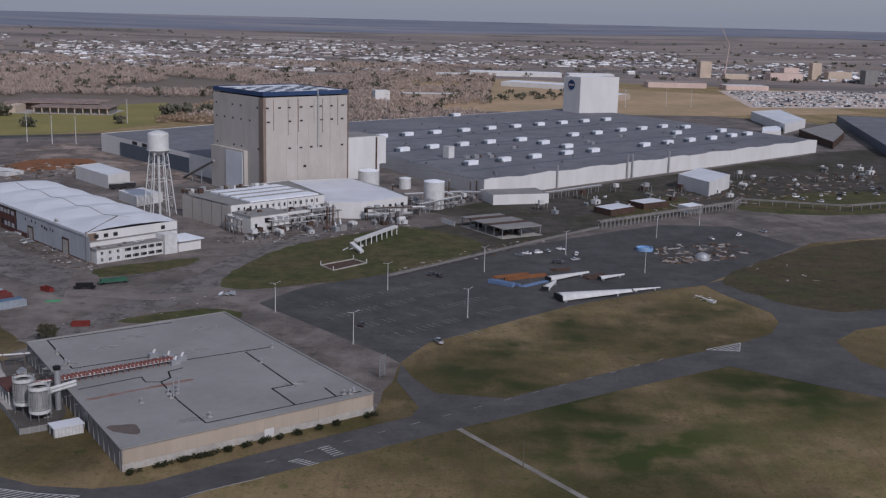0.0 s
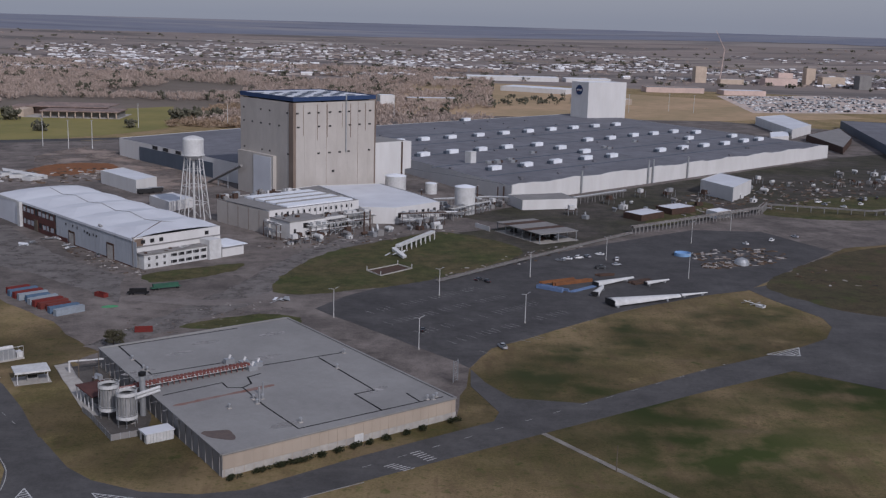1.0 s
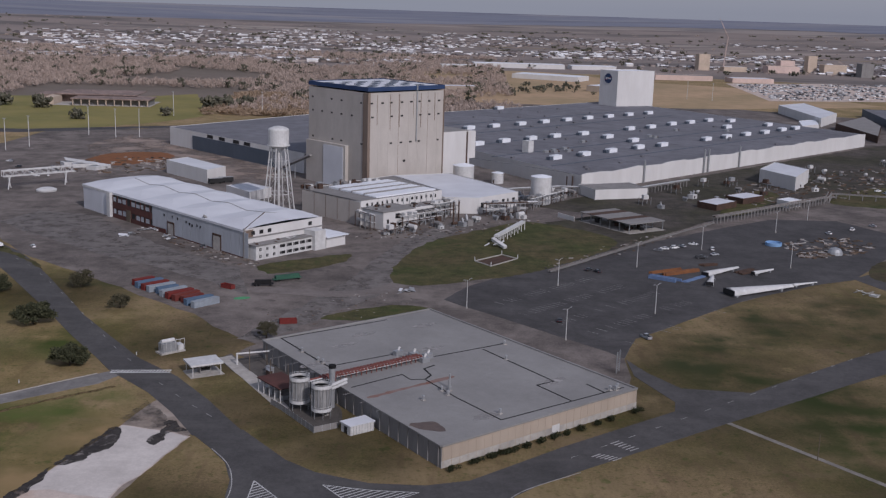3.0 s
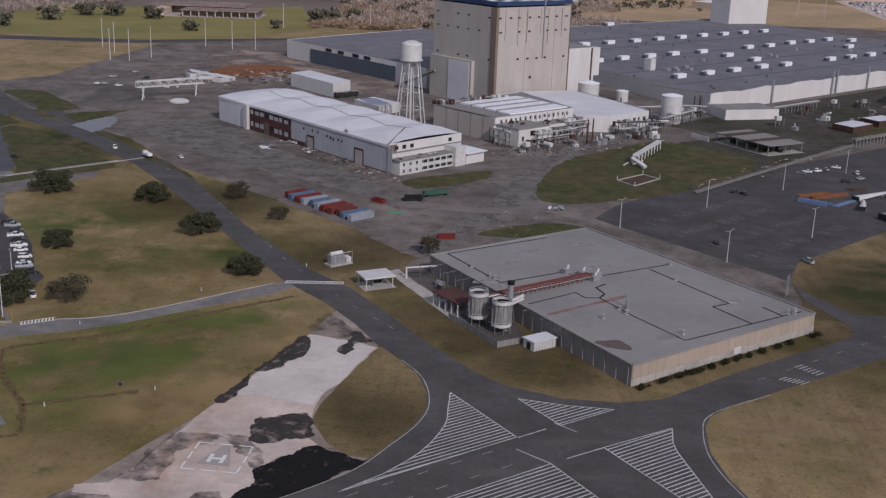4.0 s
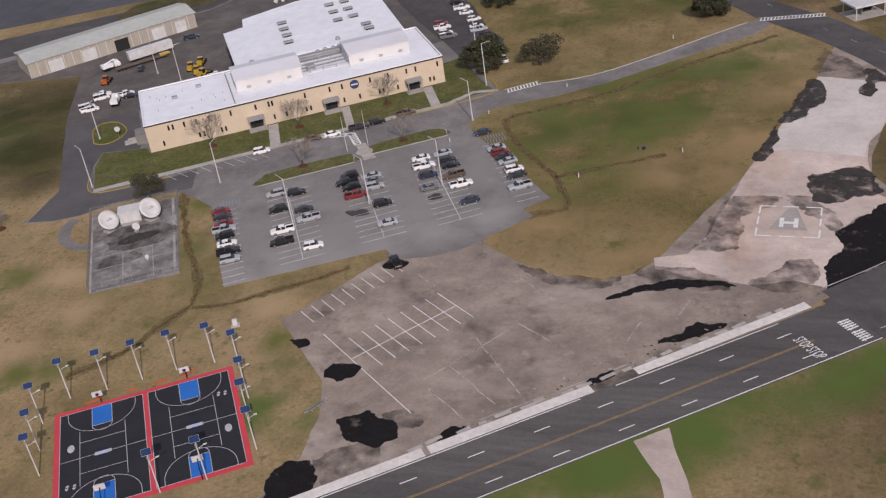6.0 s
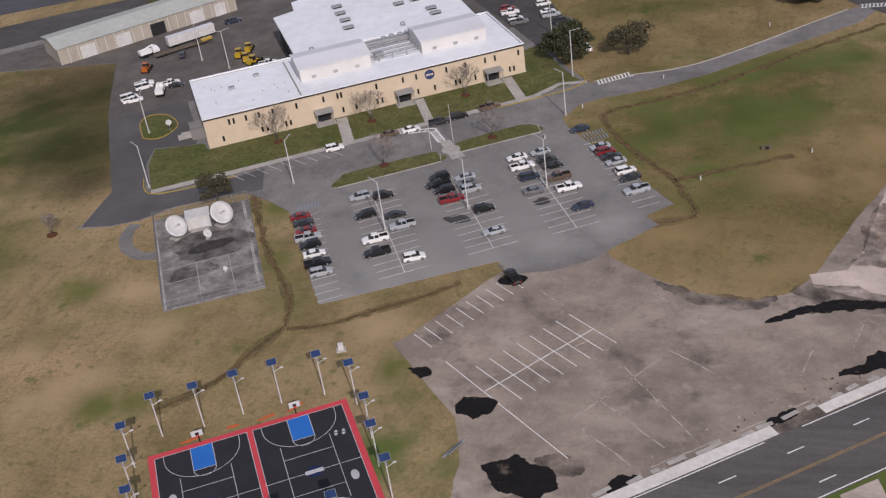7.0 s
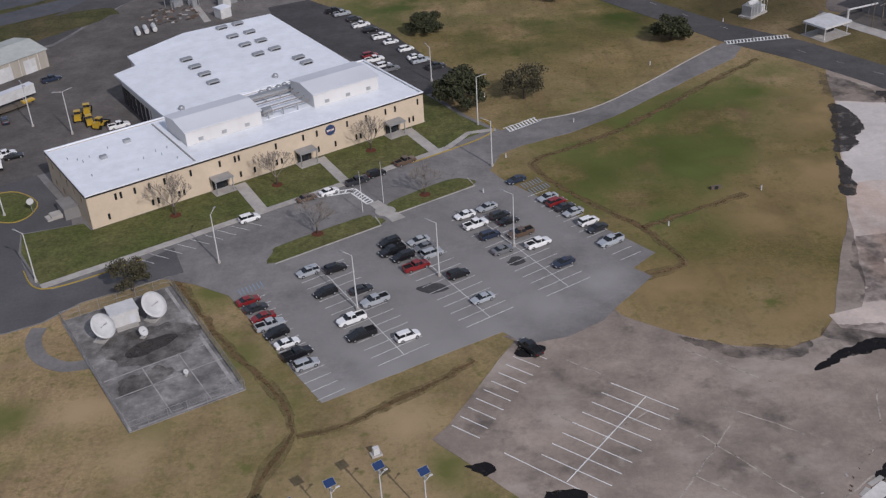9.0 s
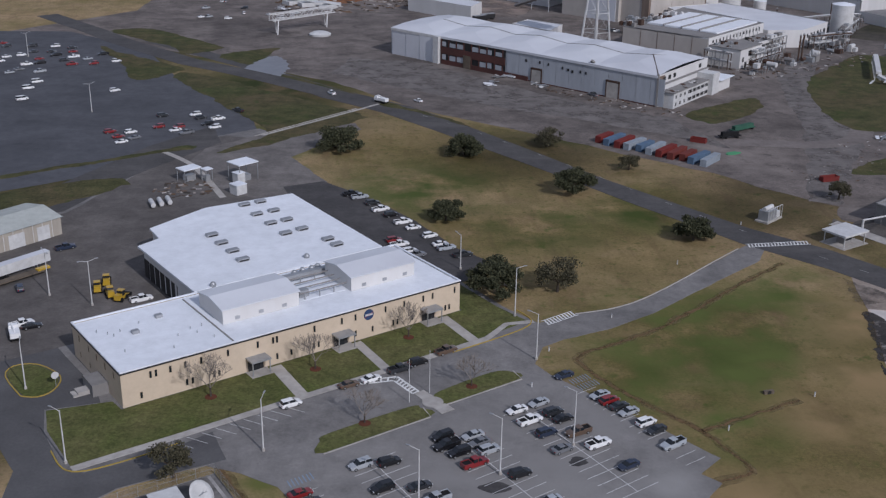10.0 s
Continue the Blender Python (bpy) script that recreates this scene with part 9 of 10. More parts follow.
U = 30.4 - 4                            # the stalls run along the office front
LOTCARS = [
    ((-307.3, 224.0, "sedan", "red"), (-305.6, 221.2, "sedan", "dark"), (-304.0, 217.8, "sedan", "red"), (-302.5, 215.0, "pickup", "silver"), (-301.0, 212.0, "suv", "black"), (-298.9, 208.6, "sedan", "white"), (-296.9, 205.0, "pickup", "black"), (-295.1, 201.6, "suv", "silver")),
    ((-250.1, 266.0, "sedan", "blue"), (-244.2, 256.5, "sedan", "pale"), (-242.7, 254.0, "suv", "red"), (-241.2, 251.6, "sedan", "dark"), (-239.8, 249.0, "sedan", "silver"), (-237.3, 244.5, "suv", "white"), (-236.0, 241.4, "sedan", "dark"), (-234.2, 235.8, "pickup", "pale")),
    ((-296.1, 232.8, "suv", "silver"), (-290.6, 233.4, "suv", "black"), (-292.3, 224.7, "suv", "black"), (-285.4, 224.8, "sedan", "dark"), (-282.7, 220.5, "pickup", "silver"), (-287.2, 214.7, "pickup", "white"), (-285.3, 209.4, "pickup", "black"), (-276.9, 207.8, "suv", "white")),
    ((-279.5, 242.0, "suv", "black"), (-273.4, 241.9, "sedan", "silver"), (-279.0, 238.6, "pickup", "black"), (-276.9, 235.8, "suv", "black"), (-272.4, 239.2, "sedan", "grey"), (-270.9, 236.4, "suv", "silver"), (-274.3, 231.8, "pickup", "red"), (-266.2, 227.6, "suv", "black"), (-262.2, 218.3, "sedan", "pale")),
    ((-263.0, 251.4, "sedan", "white"), (-257.9, 254.1, "sedan", "silver"), (-261.0, 247.0, "pickup", "white"), (-255.6, 250.0, "suv", "dark"), (-254.0, 247.3, "sedan", "black"), (-258.5, 241.9, "suv", "blue"), (-252.0, 241.8, "pickup", "brown"), (-256.5, 235.6, "sedan", "grey"), (-249.0, 237.1, "pickup", "white"), (-245.0, 228.9, "sedan", "blue")),
]
for row in LOTCARS:
    for x, y, kind, hue in row:
        car(kind, hue, x, y, U + random.choice((0, 180)) + random.uniform(-2.5, 2.5))
for x, y, kind, hue in ((-310.0, 257.4, "suv", "white"), (-297.7, 265.0, "sedan", "brown"), (-292.8, 267.3, "sedan", "white"), (-286.3, 271.4, "pickup", "dark"), (-281.9, 274.5, "suv", "black"), (-275.0, 279.8, "pickup", "brown")):
    car(kind, hue, x, y, 30.4 + random.uniform(-3, 3), "stopped along the office drive")
for k, (x, y, kind, hue) in enumerate(((-294.5, 395.0, "pickup", "black"), (-291.8, 391.7, "pickup", "silver"), (-287.9, 385.5, "suv", "dark"), (-285.6, 379.3, "pickup", "white"), (-282.6, 374.0, "suv", "black"), (-279.4, 367.4, "pickup", "white"), (-276.6, 362.3, "sedan", "white"), (-272.2, 355.1, "suv", "white"), (-269.8, 348.2, "sedan", "white"), (-268.4, 345.0, "pickup", "pale"), (-264.3, 339.4, "pickup", "dark"), (-254.6, 317.5, "pickup", "white"), (-283.0, 352.0, "suv", "red"), (-281.6, 348.5, "pickup", "white"), (-279.0, 343.0, "suv", "white"), (-277.4, 340.0, "pickup", "grey"))):
    car(kind, hue, x, y, (22 if k != 11 else 118) + random.uniform(-4, 4), "parked behind the offices")
for k, (u, v, kind, hue) in enumerate(((-5.2, 52, "pickup", "white"), (-3.6, 49.5, "sedan", "black"), (0.8, 74, "suv", "blue"), (24, 50, "pickup", "white"), (-17.5, 47.8, "van", "white"), (-16.6, 45.2, "pickup", "white"), (-12.5, 56.5, "pickup", "white"), (-12.8, 53.8, "van", "white"), (20, 96, "pickup", "blue"))):
    x, y = plot((u, v))[0]
    car(kind, hue, x, y, 30.4 + (90 if k == 2 else 0) + random.uniform(-12, 12), "in the yard behind the offices")
FAR = [(-430.8, 631.7), (-451, 632), (-442.8, 645), (-450.7, 582), (-414.2, 624), (-405.5, 606), (-415, 602), (-425, 601), (-427.6, 617.5), (-441, 630.5), (-444, 614), (-446, 600.6), (-441, 604), (-436, 585), (-467, 646), (-395, 543.6), (-369.4, 500), (-368, 482), (-361, 476.5), (-360, 480.5), (-357, 473), (-355, 500), (-353.7, 495), (-346.3, 493), (-349.3, 484.4), (-345.7, 479), (-385, 474.3), (-382, 468.6), (-377.6, 473.2), (-374.4, 465.8), (-378.7, 460.6), (-460, 618), (-470, 630), (-478, 612), (-466, 598), (-482, 640), (-456, 646), (-472, 655), (-490, 628), (-462, 607), (-434, 640), (-421, 612), (-432, 609), (-437, 622), (-454, 622), (-448, 590)]
for x, y in ((-434, 550), (-431.5, 529.5), (-433, 562.5)):
    car("van", "white", x, y, 32, "in the far staff lot", 0.05)
for x, y in FAR:
    car(random.choice(("sedan", "suv", "pickup", "suv")), random.choice(("white", "white", "silver", "black", "dark", "white", "red", "grey")), x + random.uniform(-1, 1), y + random.uniform(-1, 1), random.choice((30, 32, 210, 208)), "in the far staff lot", 0.05)
for x, y, kind, hue in ((-25.5, 412, "sedan", "dark"), (4, 392, "pickup", "silver"), (-0.7, 498.5, "sedan", "dark"), (2.8, 495.6, "sedan", "dark"), (46, 549, "sedan", "white"), (52, 552, "suv", "white"), (57, 556, "sedan", "silver"), (64, 562, "sedan", "white"), (71, 550, "suv", "white"), (69, 538, "sedan", "silver"), (42, 545, "sedan", "grey"), (150, 600, "sedan", "white"), (168, 612, "suv", "white"), (185, 625, "sedan", "silver"), (60, 530, "pickup", "dark")):
    car(kind, hue, x, y, random.uniform(0, 180), "standing on the east lot")
for x, y, kind, hue in ((-300.2, 535.5, "pickup", "white"), (-339, 506, "pickup", "dark"), (-184, 528, "pickup", "grey"), (-215, 566, "pickup", "white"), (-263, 520, "sedan", "white")):
    car(kind, hue, x, y, 130 + random.uniform(-20, 20), "near the hangar road")
for k in range(16):
    x, y = random.uniform(-380, -300), random.uniform(720, 800)
    car(random.choice(("sedan", "pickup", "suv")), random.choice(("white", "dark", "silver", "white")), x, y, random.uniform(0, 180), "in the far yard", 0.04)
for k in range(26):
    t = k / 25
    x, y = 240 + 170 * t + random.uniform(-14, 14), 745 + 100 * t + random.uniform(-16, 16)
    car(random.choice(("van", "pickup", "suv")), random.choice(("white", "white", "silver", "dark")), x, y, random.uniform(0, 180), "in the stores yard", 0.04)
for k in range(18):
    t = k / 17
    x, y = -140 + 60 * t + random.uniform(-6, 6), 684 + 20 * t + random.uniform(-5, 5)
    car(random.choice(("sedan", "pickup", "suv")), random.choice(("dark", "white", "red", "black")), x, y, random.uniform(0, 180), "under the assembly tower", 0.04)


def wreck(x, y, turn, n, seed, label):
    """Sheets and struts of torn white cladding heaped on the ground."""
    e = thing("torn_cladding", label, "wreckage", pose(x, y, 0.05, 0, 0, turn), "wreckage in the plant yard")
    rw = random.Random(seed)
    for k in range(n):
        u, v = rw.uniform(-5, 5), rw.uniform(-1.8, 1.8)
        w, d = rw.uniform(0.8, 2.6), rw.uniform(0.4, 1.1)
        sheet = part("sheet", boxes((-w, -d, 0, w, d, 0.07)), rw.choice((WHITEMETAL, HANGROOF, STEEL)), e)
        sheet.matrix_local = pose(u, v, 0.35 + 0.1 * k, rw.uniform(-16, 16), rw.uniform(-14, 14), rw.uniform(0, 180))
    for k in range(4):
        a, b = rw.uniform(-5, 0), rw.uniform(1, 6)
        part("strut", tube(bmesh.new(), (a, rw.uniform(-1, 1), 0.05), (b, rw.uniform(-1, 1), rw.uniform(0.4, 1.6)), 0.1, n=5), STEEL, e)


wreck(-219, 566, 20, 9, 3, "torn white cladding lying before the hangar")
wreck(-226, 552, 70, 5, 4, "torn white cladding lying before the hangar")
wreck(-205, 548, 130, 4, 8, "bent pale sheets beside the hangar wall")
wreck(-330, 760, 10, 12, 5, "heap of white wrecked panels in the far yard")
wreck(-86, 452, 40, 6, 6, "white broken frame beside the track")
car("pickup", "black", -255.3, 201.2, 120, "standing alone on the old lot")
paving("tar_patch", ragged(rounded([(-258, 202), (-255.5, 203.5), (-252.6, 201.5), (-254, 199.2), (-257.4, 199.4)]), 1, 0.6, 0.4), TAR, 0.066, "black tar patch on the old paving", "patch")


def truck(x, y, turn, l, label, hue="white"):
    e = thing("truck", label, "truck", pose(x, y, 0.05, 0, 0, turn), "trucks in the yard")
    part("chassis", boxes((-l / 2, -1.1, 0.7, l / 2, 1.1, 1.05)), BLACK, e)
    part("cab", loft([[(l / 2 - 2.2, -1.15, 0.8), (l / 2, -1.1, 0.8), (l / 2, 1.1, 0.8), (l / 2 - 2.2, 1.15, 0.8)], [(l / 2 - 2.2, -1.15, 1.8), (l / 2 + 0.05, -1.1, 1.8), (l / 2 + 0.05, 1.1, 1.8), (l / 2 - 2.2, 1.15, 1.8)], [(l / 2 - 2.0, -1.0, 2.8), (l / 2 - 0.6, -0.95, 2.8), (l / 2 - 0.6, 0.95, 2.8), (l / 2 - 2.0, 1.0, 2.8)]]), PAINTS[hue], e)
    part("windscreen", boxes((l / 2 - 0.45, -0.9, 1.85, l / 2 - 0.2, 0.9, 2.5)), GLASS, e)
    part("body", boxes((-l / 2, -1.15, 1.05, l / 2 - 2.6, 1.15, 2.3)), PAINTS[hue], e)
    part("boom", tube(bmesh.new(), (-l / 2 + 1, 0, 2.3), (l / 2 - 1.5, 0.3, 3.1), 0.2), PAINTS[hue], e)
    for sx in (-l / 2 + 1, -l / 2 + 2.1, l / 2 - 1.3):
        for s in (-1, 1):
            part("wheel", tube(bmesh.new(), (sx, s * 0.8, 0.48), (sx, s * 1.16, 0.48), 0.48, n=12), BLACK, e)


for u, v, tn, lab in ((-8.5, 46.5, 80, "white and red tow truck"),):
    x, y = plot((u, v))[0]
    truck(x, y, tn + 30, 6.0, lab)
truck(-279, 519, 130, 7, "white box truck by the gate")
x, y = plot((5, 86))[0]
e = thing("semi_trailer", "long silver box trailer beside the shed", "trailer", pose(x, y, 0.05, 0, 0, 46))
part("box", boxes((-8, -1.25, 1.2, 8, 1.25, 3.9)), WHITEMETAL, e)
part("roof", boxes((-8.05, -1.3, 3.9, 8.05, 1.3, 3.98)), HANGROOF, e)
for k in (-6.5, -5.2):
    for s in (-1, 1):
        part("wheel", tube(bmesh.new(), (k, s * 0.85, 0.5), (k, s * 1.2, 0.5), 0.5, n=12), BLACK, e)
part("landing_leg", boxes((4, -0.9, 0, 4.2, -0.7, 1.2), (4, 0.7, 0, 4.2, 0.9, 1.2)), STEEL, e)
x, y = plot((-9, 82))[0]
truck(x, y, 48, 6.5, "white tractor unit by the trailer")
x, y = plot((1, 80.5))[0]
e = thing("lowboy_trailer", "long low yellow-brown flat trailer", "trailer", pose(x, y, 0.05, 0, 0, 44))
part("deck", boxes((-9, -1.25, 0.7, 9, 1.25, 1.0)), TIMBER, e)
part("neck", boxes((7, -0.8, 1.0, 10.5, 0.8, 1.5)), PAINTS["yellow"], e)
for k in (-8, -6.8, -5.6):
    for s in (-1, 1):
        part("wheel", tube(bmesh.new(), (k, s * 0.9, 0.45), (k, s * 1.2, 0.45), 0.45, n=12), BLACK, e)


def loader(x, y, turn, hue, label):
    e = thing("work_machine", label, "machine", pose(x, y, 0.05, 0, 0, turn), "yellow work machines")
    part("chassis", boxes((-2, -0.9, 0.6, 1.6, 0.9, 1.3)), PAINTS[hue], e)
    part("engine_cover", boxes((-2, -0.8, 1.3, -0.6, 0.8, 2.0)), PAINTS[hue], e)
    part("cab", boxes((-0.5, -0.75, 1.3, 0.7, 0.75, 2.7)), GLASS, e)
    part("cab_roof", boxes((-0.6, -0.85, 2.7, 0.8, 0.85, 2.85)), PAINTS[hue], e)
    for s in (-0.7, 0.7):
        part("lift_arm", tube(bmesh.new(), (0.8, s, 1.5), (3.0, s, 0.7), 0.12), PAINTS[hue], e)
    part("bucket", boxes((2.8, -1.1, 0.15, 3.5, 1.1, 0.9)), BLACK, e)
    for sx in (-1.3, 1.1):
        for s in (-1, 1):
            part("wheel", tube(bmesh.new(), (sx, s * 0.75, 0.6), (sx, s * 1.15, 0.6), 0.6, n=12), BLACK, e)


for u, v, tn, hue, lab in ((17, 62, 100, "yellow", "yellow wheel loader in the yard"), (18.5, 57, 110, "yellow", "yellow backhoe beside the loader"), (20, 53.5, 70, "yellow", "yellow lift truck in the yard"), (-11, 68, 100, "orange", "orange boom lift in the yard"), (20.5, 65, 100, "yellow", "yellow forklift in the yard")):
    x, y = plot((u, v))[0]
    loader(x, y, tn, hue, lab)


# ---- lamps and poles ----
def lamp(x, y, h, arms, turn, label):
    e = thing("street_lamp", label, "street lamp", pose(x, y, 0, 0, 0, turn), "tall lot lamps")
    part("base", lathe(bmesh.new(), [(0.35, -0.1), (0.35, 0.6), (0.2, 0.7)], n=10), WALKWAY, e)
    part("pole", tube(bmesh.new(), (0, 0, 0.1), (0, 0, h), 0.17, 0.10), WHITEMETAL, e)
    for k in range(arms):
        a = 2 * math.pi * k / arms
        d = Vector((math.cos(a), math.sin(a), 0))
        part("arm", tube(bmesh.new(), (0, 0, h - 0.1), d * 1.9 + Vector((0, 0, h + 0.35)), 0.06), WHITEMETAL, e)
        hd = part("lamp_head", boxes((-0.4, -0.16, -0.08, 0.4, 0.16, 0.08)), STEEL, e)
        hd.matrix_local = pose(d.x * 2.2, d.y * 2.2, h + 0.38, 0, 0, math.degrees(a))


for x, y, h, arms, tn in ((-314.8, 240.1, 11.5, 1, 75), (-351.9, 238.3, 11.5, 1, 150), (-254.7, 275, 11.5, 1, 150), (-286.1, 218.6, 12.2, 1, 150), (-269.9, 228.4, 12.2, 1, 150), (-253.9, 237.6, 12.2, 1, 150), (-255.9, 298.7, 13, 1, 10), (-366.7, 268.7, 11, 1, 100), (-373, 319, 12, 2, 120), (-361, 312, 12, 2, 30), (-266, 330, 10, 1, 120)):
    lamp(x, y, h, arms, tn, "tall white lamp post with arm")
for x, y in ((-26.6, 387.6), (14.9, 426.8), (-61, 427.8), (-19, 468.3), (23.6, 507.7), (99.1, 513), (65.6, 550.4), (120, 600), (152, 640), (-398.4, 507.8), (-451, 621), (-480, 540)):
    lamp(x, y, 11.8, 2, 45, "tall pale lot lamp with two heads")
for x, y in ((-407, 850), (-393, 853), (-382, 874), (-334, 948), (-315, 952), (-324, 1136), (-238, 1162), (-420, 900), (-440, 930), (-360, 960), (238, 1500), (300, 1540), (330, 1520), (-70, 1300)):
    e = thing("street_lamp", "tall pale roadside pole far off", "pole", pose(x, y, 0), "far roadside poles")
    part("pole", tube(bmesh.new(), (0, 0, -0.1), (0, 0, 24), 0.35, 0.22, n=6), WHITEMETAL, e)
    part("lamp_head", boxes((-1.2, -0.2, 23.8, 1.2, 0.2, 24.2)), STEEL, e)
e = thing("field_pole", "slim wooden pole in the field", "pole", pose(27.9, 280, 0))
part("post", tube(bmesh.new(), (0, 0, -0.1), (0, 0, 7.5), 0.14, 0.1), TIMBER, e)
for u, v in ((50.5, -31.5), (56.4, -30.6)):
    e = thing("flagpole", "slim white flagpole by the walk", "flagpole", OFFICE @ pose(u, v, 0), "flagpoles before the offices")
    part("pole", tube(bmesh.new(), (0, 0, -0.1), (0, 0, 10), 0.09, 0.05), WHITEMETAL, e)
    part("finial", lathe(bmesh.new(), [(0.05, 10), (0.12, 10.1), (0.05, 10.22)], n=8), STEEL, e)
e = thing("round_sign", "round white sign on a post", "sign", OFFICE @ pose(-8.4, 17, 0))
part("post", tube(bmesh.new(), (0, 0, -0.1), (0, 0, 2.4), 0.06), STEEL, e)
part("disc", tube(bmesh.new(), (0, -0.05, 2.9), (0, 0.05, 2.9), 0.8, n=20), WHITEMETAL, e)
for x, y in ((-221, 241), (-197.5, 253.5), (-258, 262), (-251, 279), (-232, 296), (-205, 330), (-176, 360)):
    e = thing("marker_post", "short white marker post in the grass", "post", pose(x, y, 0), "marker posts in the grass")
    part("post", tube(bmesh.new(), (0, 0, -0.1), (0, 0, 1.0), 0.16, n=8), WHITEMETAL, e)
    part("cap", lathe(bmesh.new(), [(0.2, 1.0), (0.2, 1.1), (0.05, 1.2)], n=8), STEEL, e)
e = thing("culvert_head", "arched concrete culvert head in the grass", "culvert", pose(-207, 255.5, 0, 0, 0, 10))
part("head_wall", boxes((-1.2, -0.3, -0.1, 1.2, 0.5, 0.7)), TIMBER, e)
part("opening", tube(bmesh.new(), (0, -0.33, 0.35), (0, -0.28, 0.35), 0.5, n=14), DARK, e)
e = thing("memorial_stone", "small pale box marker in the grass", "marker", pose(-283, 176.8, 0, 0, 0, 20))
part("plinth", boxes((-0.9, -0.7, -0.05, 0.9, 0.7, 0.3)), WALKWAY, e)
part("stone", boxes((-0.5, -0.4, 0.3, 0.5, 0.4, 1.5)), WHITEMETAL, e)
e = thing("electric_unit", "tall grey lattice panel on the lot", "panel", pose(-14, 352, 0, 0, 0, 60))
for k in range(2):
    part("post", boxes((k * 3 - 1.5, -0.1, -0.1, k * 3 - 1.3, 0.1, 7.5)), STEEL, e)
for k in range(9):
    part("rung", boxes((-1.4, -0.06, 0.6 + k * 0.8, 1.5, 0.06, 0.7 + k * 0.8)), STEEL, e)
bm = bmesh.new()
for a, b in (((-290, 509), (-330, 468)),):
    bar(bm, a, b, 0.8, 0.0, 0.14)
tagged(part("barrier_wall", bm, WALKWAY), "low pale concrete barrier across the grass", "barrier", kind="structure")


# ---- trees and hedges ----
def leaf_cloud(blobs, count, size, seed, flat=0.8):
    """Many small leaf cards gathered in uneven clumps."""
    rng = np.random.default_rng(seed)
    verts, faces = [], []
    total = sum(b[3] ** 2 for b in blobs)
    for bx, by, bz, br in blobs:
        for _ in range(int(count * br * br / total)):
            d = rng.normal(size=3)
            d /= np.linalg.norm(d)
            r = br * (0.35 + 0.65 * rng.random()) * (1 + 0.18 * noise.noise((bx + d[0] * 2, by + d[1] * 2, bz + d[2] * 2)))
            c = np.array((bx, by, bz)) + d * r * np.array((1, 1, flat))
            u, v = rng.normal(size=3), rng.normal(size=3)
            u /= np.linalg.norm(u)
            v -= u * (u @ v)
            v /= np.linalg.norm(v)
            s = size * rng.uniform(0.6, 1.4)
            i = len(verts)
            verts += [tuple(c - u * s), tuple(c + v * s * 0.6), tuple(c + u * s), tuple(c - v * s * 0.6)]
            faces.append((i, i + 1, i + 2, i + 3))
    me = bpy.data.meshes.new("crown")
    me.from_pydata(verts, [], faces)
    return me


def mesh_part(name, me, material, parent):
    me.materials.append(material)
    ob = new(name, me)
    ob.parent = parent
    return ob


def oak(x, y, r, h, seed, leaf=None, label="dark evergreen oak with spreading crown", count=2100):
    rng = random.Random(seed)
    e = thing("oak_tree", label, "tree", pose(x, y, 0), "trees round the offices and roads")
    part("trunk", tube(bmesh.new(), (0, 0, -0.2), (0.2, 0.1, h * 0.42), 0.045 * h, 0.03 * h), BARK, e)
    blobs = [(0, 0, h * 0.66, r * 0.5)]
    for k in range(19):
        a = 2 * math.pi * k / 19 * 2.4 + rng.uniform(-0.4, 0.4)
        q = rng.uniform(0.35, 0.85) * r
        p = (q * math.cos(a), q * math.sin(a), h * rng.uniform(0.30, 0.84) * (1.1 - 0.3 * q / r))
        if k % 2:
            part("limb", tube(bmesh.new(), (0.1, 0.05, h * 0.3), (p[0] * 0.9, p[1] * 0.9, p[2]), 0.02 * h, 0.008 * h, n=6), BARK, e)
        blobs.append((*p, r * rng.uniform(0.22, 0.40)))
    mesh_part("crown", leaf_cloud(blobs, count, 0.03 * r + 0.09, seed, 0.7), leaf or OAKLEAF, e)


mat_twig = mat("pale_twigs", (0.27, 0.235, 0.205), (0.21, 0.182, 0.158), large=0.8, fine=4)


def bare_tree(x, y, h, seed, label="leafless young tree in a mulch ring", mulch=True):
    rng = random.Random(seed)
    e = thing("bare_tree", label, "tree", pose(x, y, 0), "bare trees on the lawn")
    trunk = tube(bmesh.new(), (0, 0, -0.1), (0, 0, h * 0.22), 0.022 * h, 0.018 * h, n=7)
    part("trunk", trunk, BARK, e)
    bm = bmesh.new()

    def grow(p, d, l, r, depth):
        q = p + d * l
        tube(bm, p, q, r, r * 0.65, n=4 if depth < 3 else 3, caps=False)
        if depth < 6:
            for _ in range(3 if depth < 4 else 2):
                nd = (d + Vector((rng.uniform(-0.75, 0.75), rng.uniform(-0.75, 0.75), rng.uniform(-0.15, 0.45)))).normalized()
                grow(q, nd, l * rng.uniform(0.62, 0.85), max(r * 0.6, 0.034), depth + 1)

    for k in range(4):
        a = 2 * math.pi * k / 4 + rng.uniform(-0.5, 0.5)
        grow(Vector((0, 0, h * 0.2)), Vector((0.6 * math.cos(a), 0.6 * math.sin(a), 0.85)).normalized(), h * 0.22, 0.011 * h, 1)
    part("branch_crown", bm, mat_twig, e)
    if mulch:
        part("mulch_ring", lathe(bmesh.new(), [(1.3, -0.05), (1.3, 0.17), (0.4, 0.3)], n=14), MULCH, e)


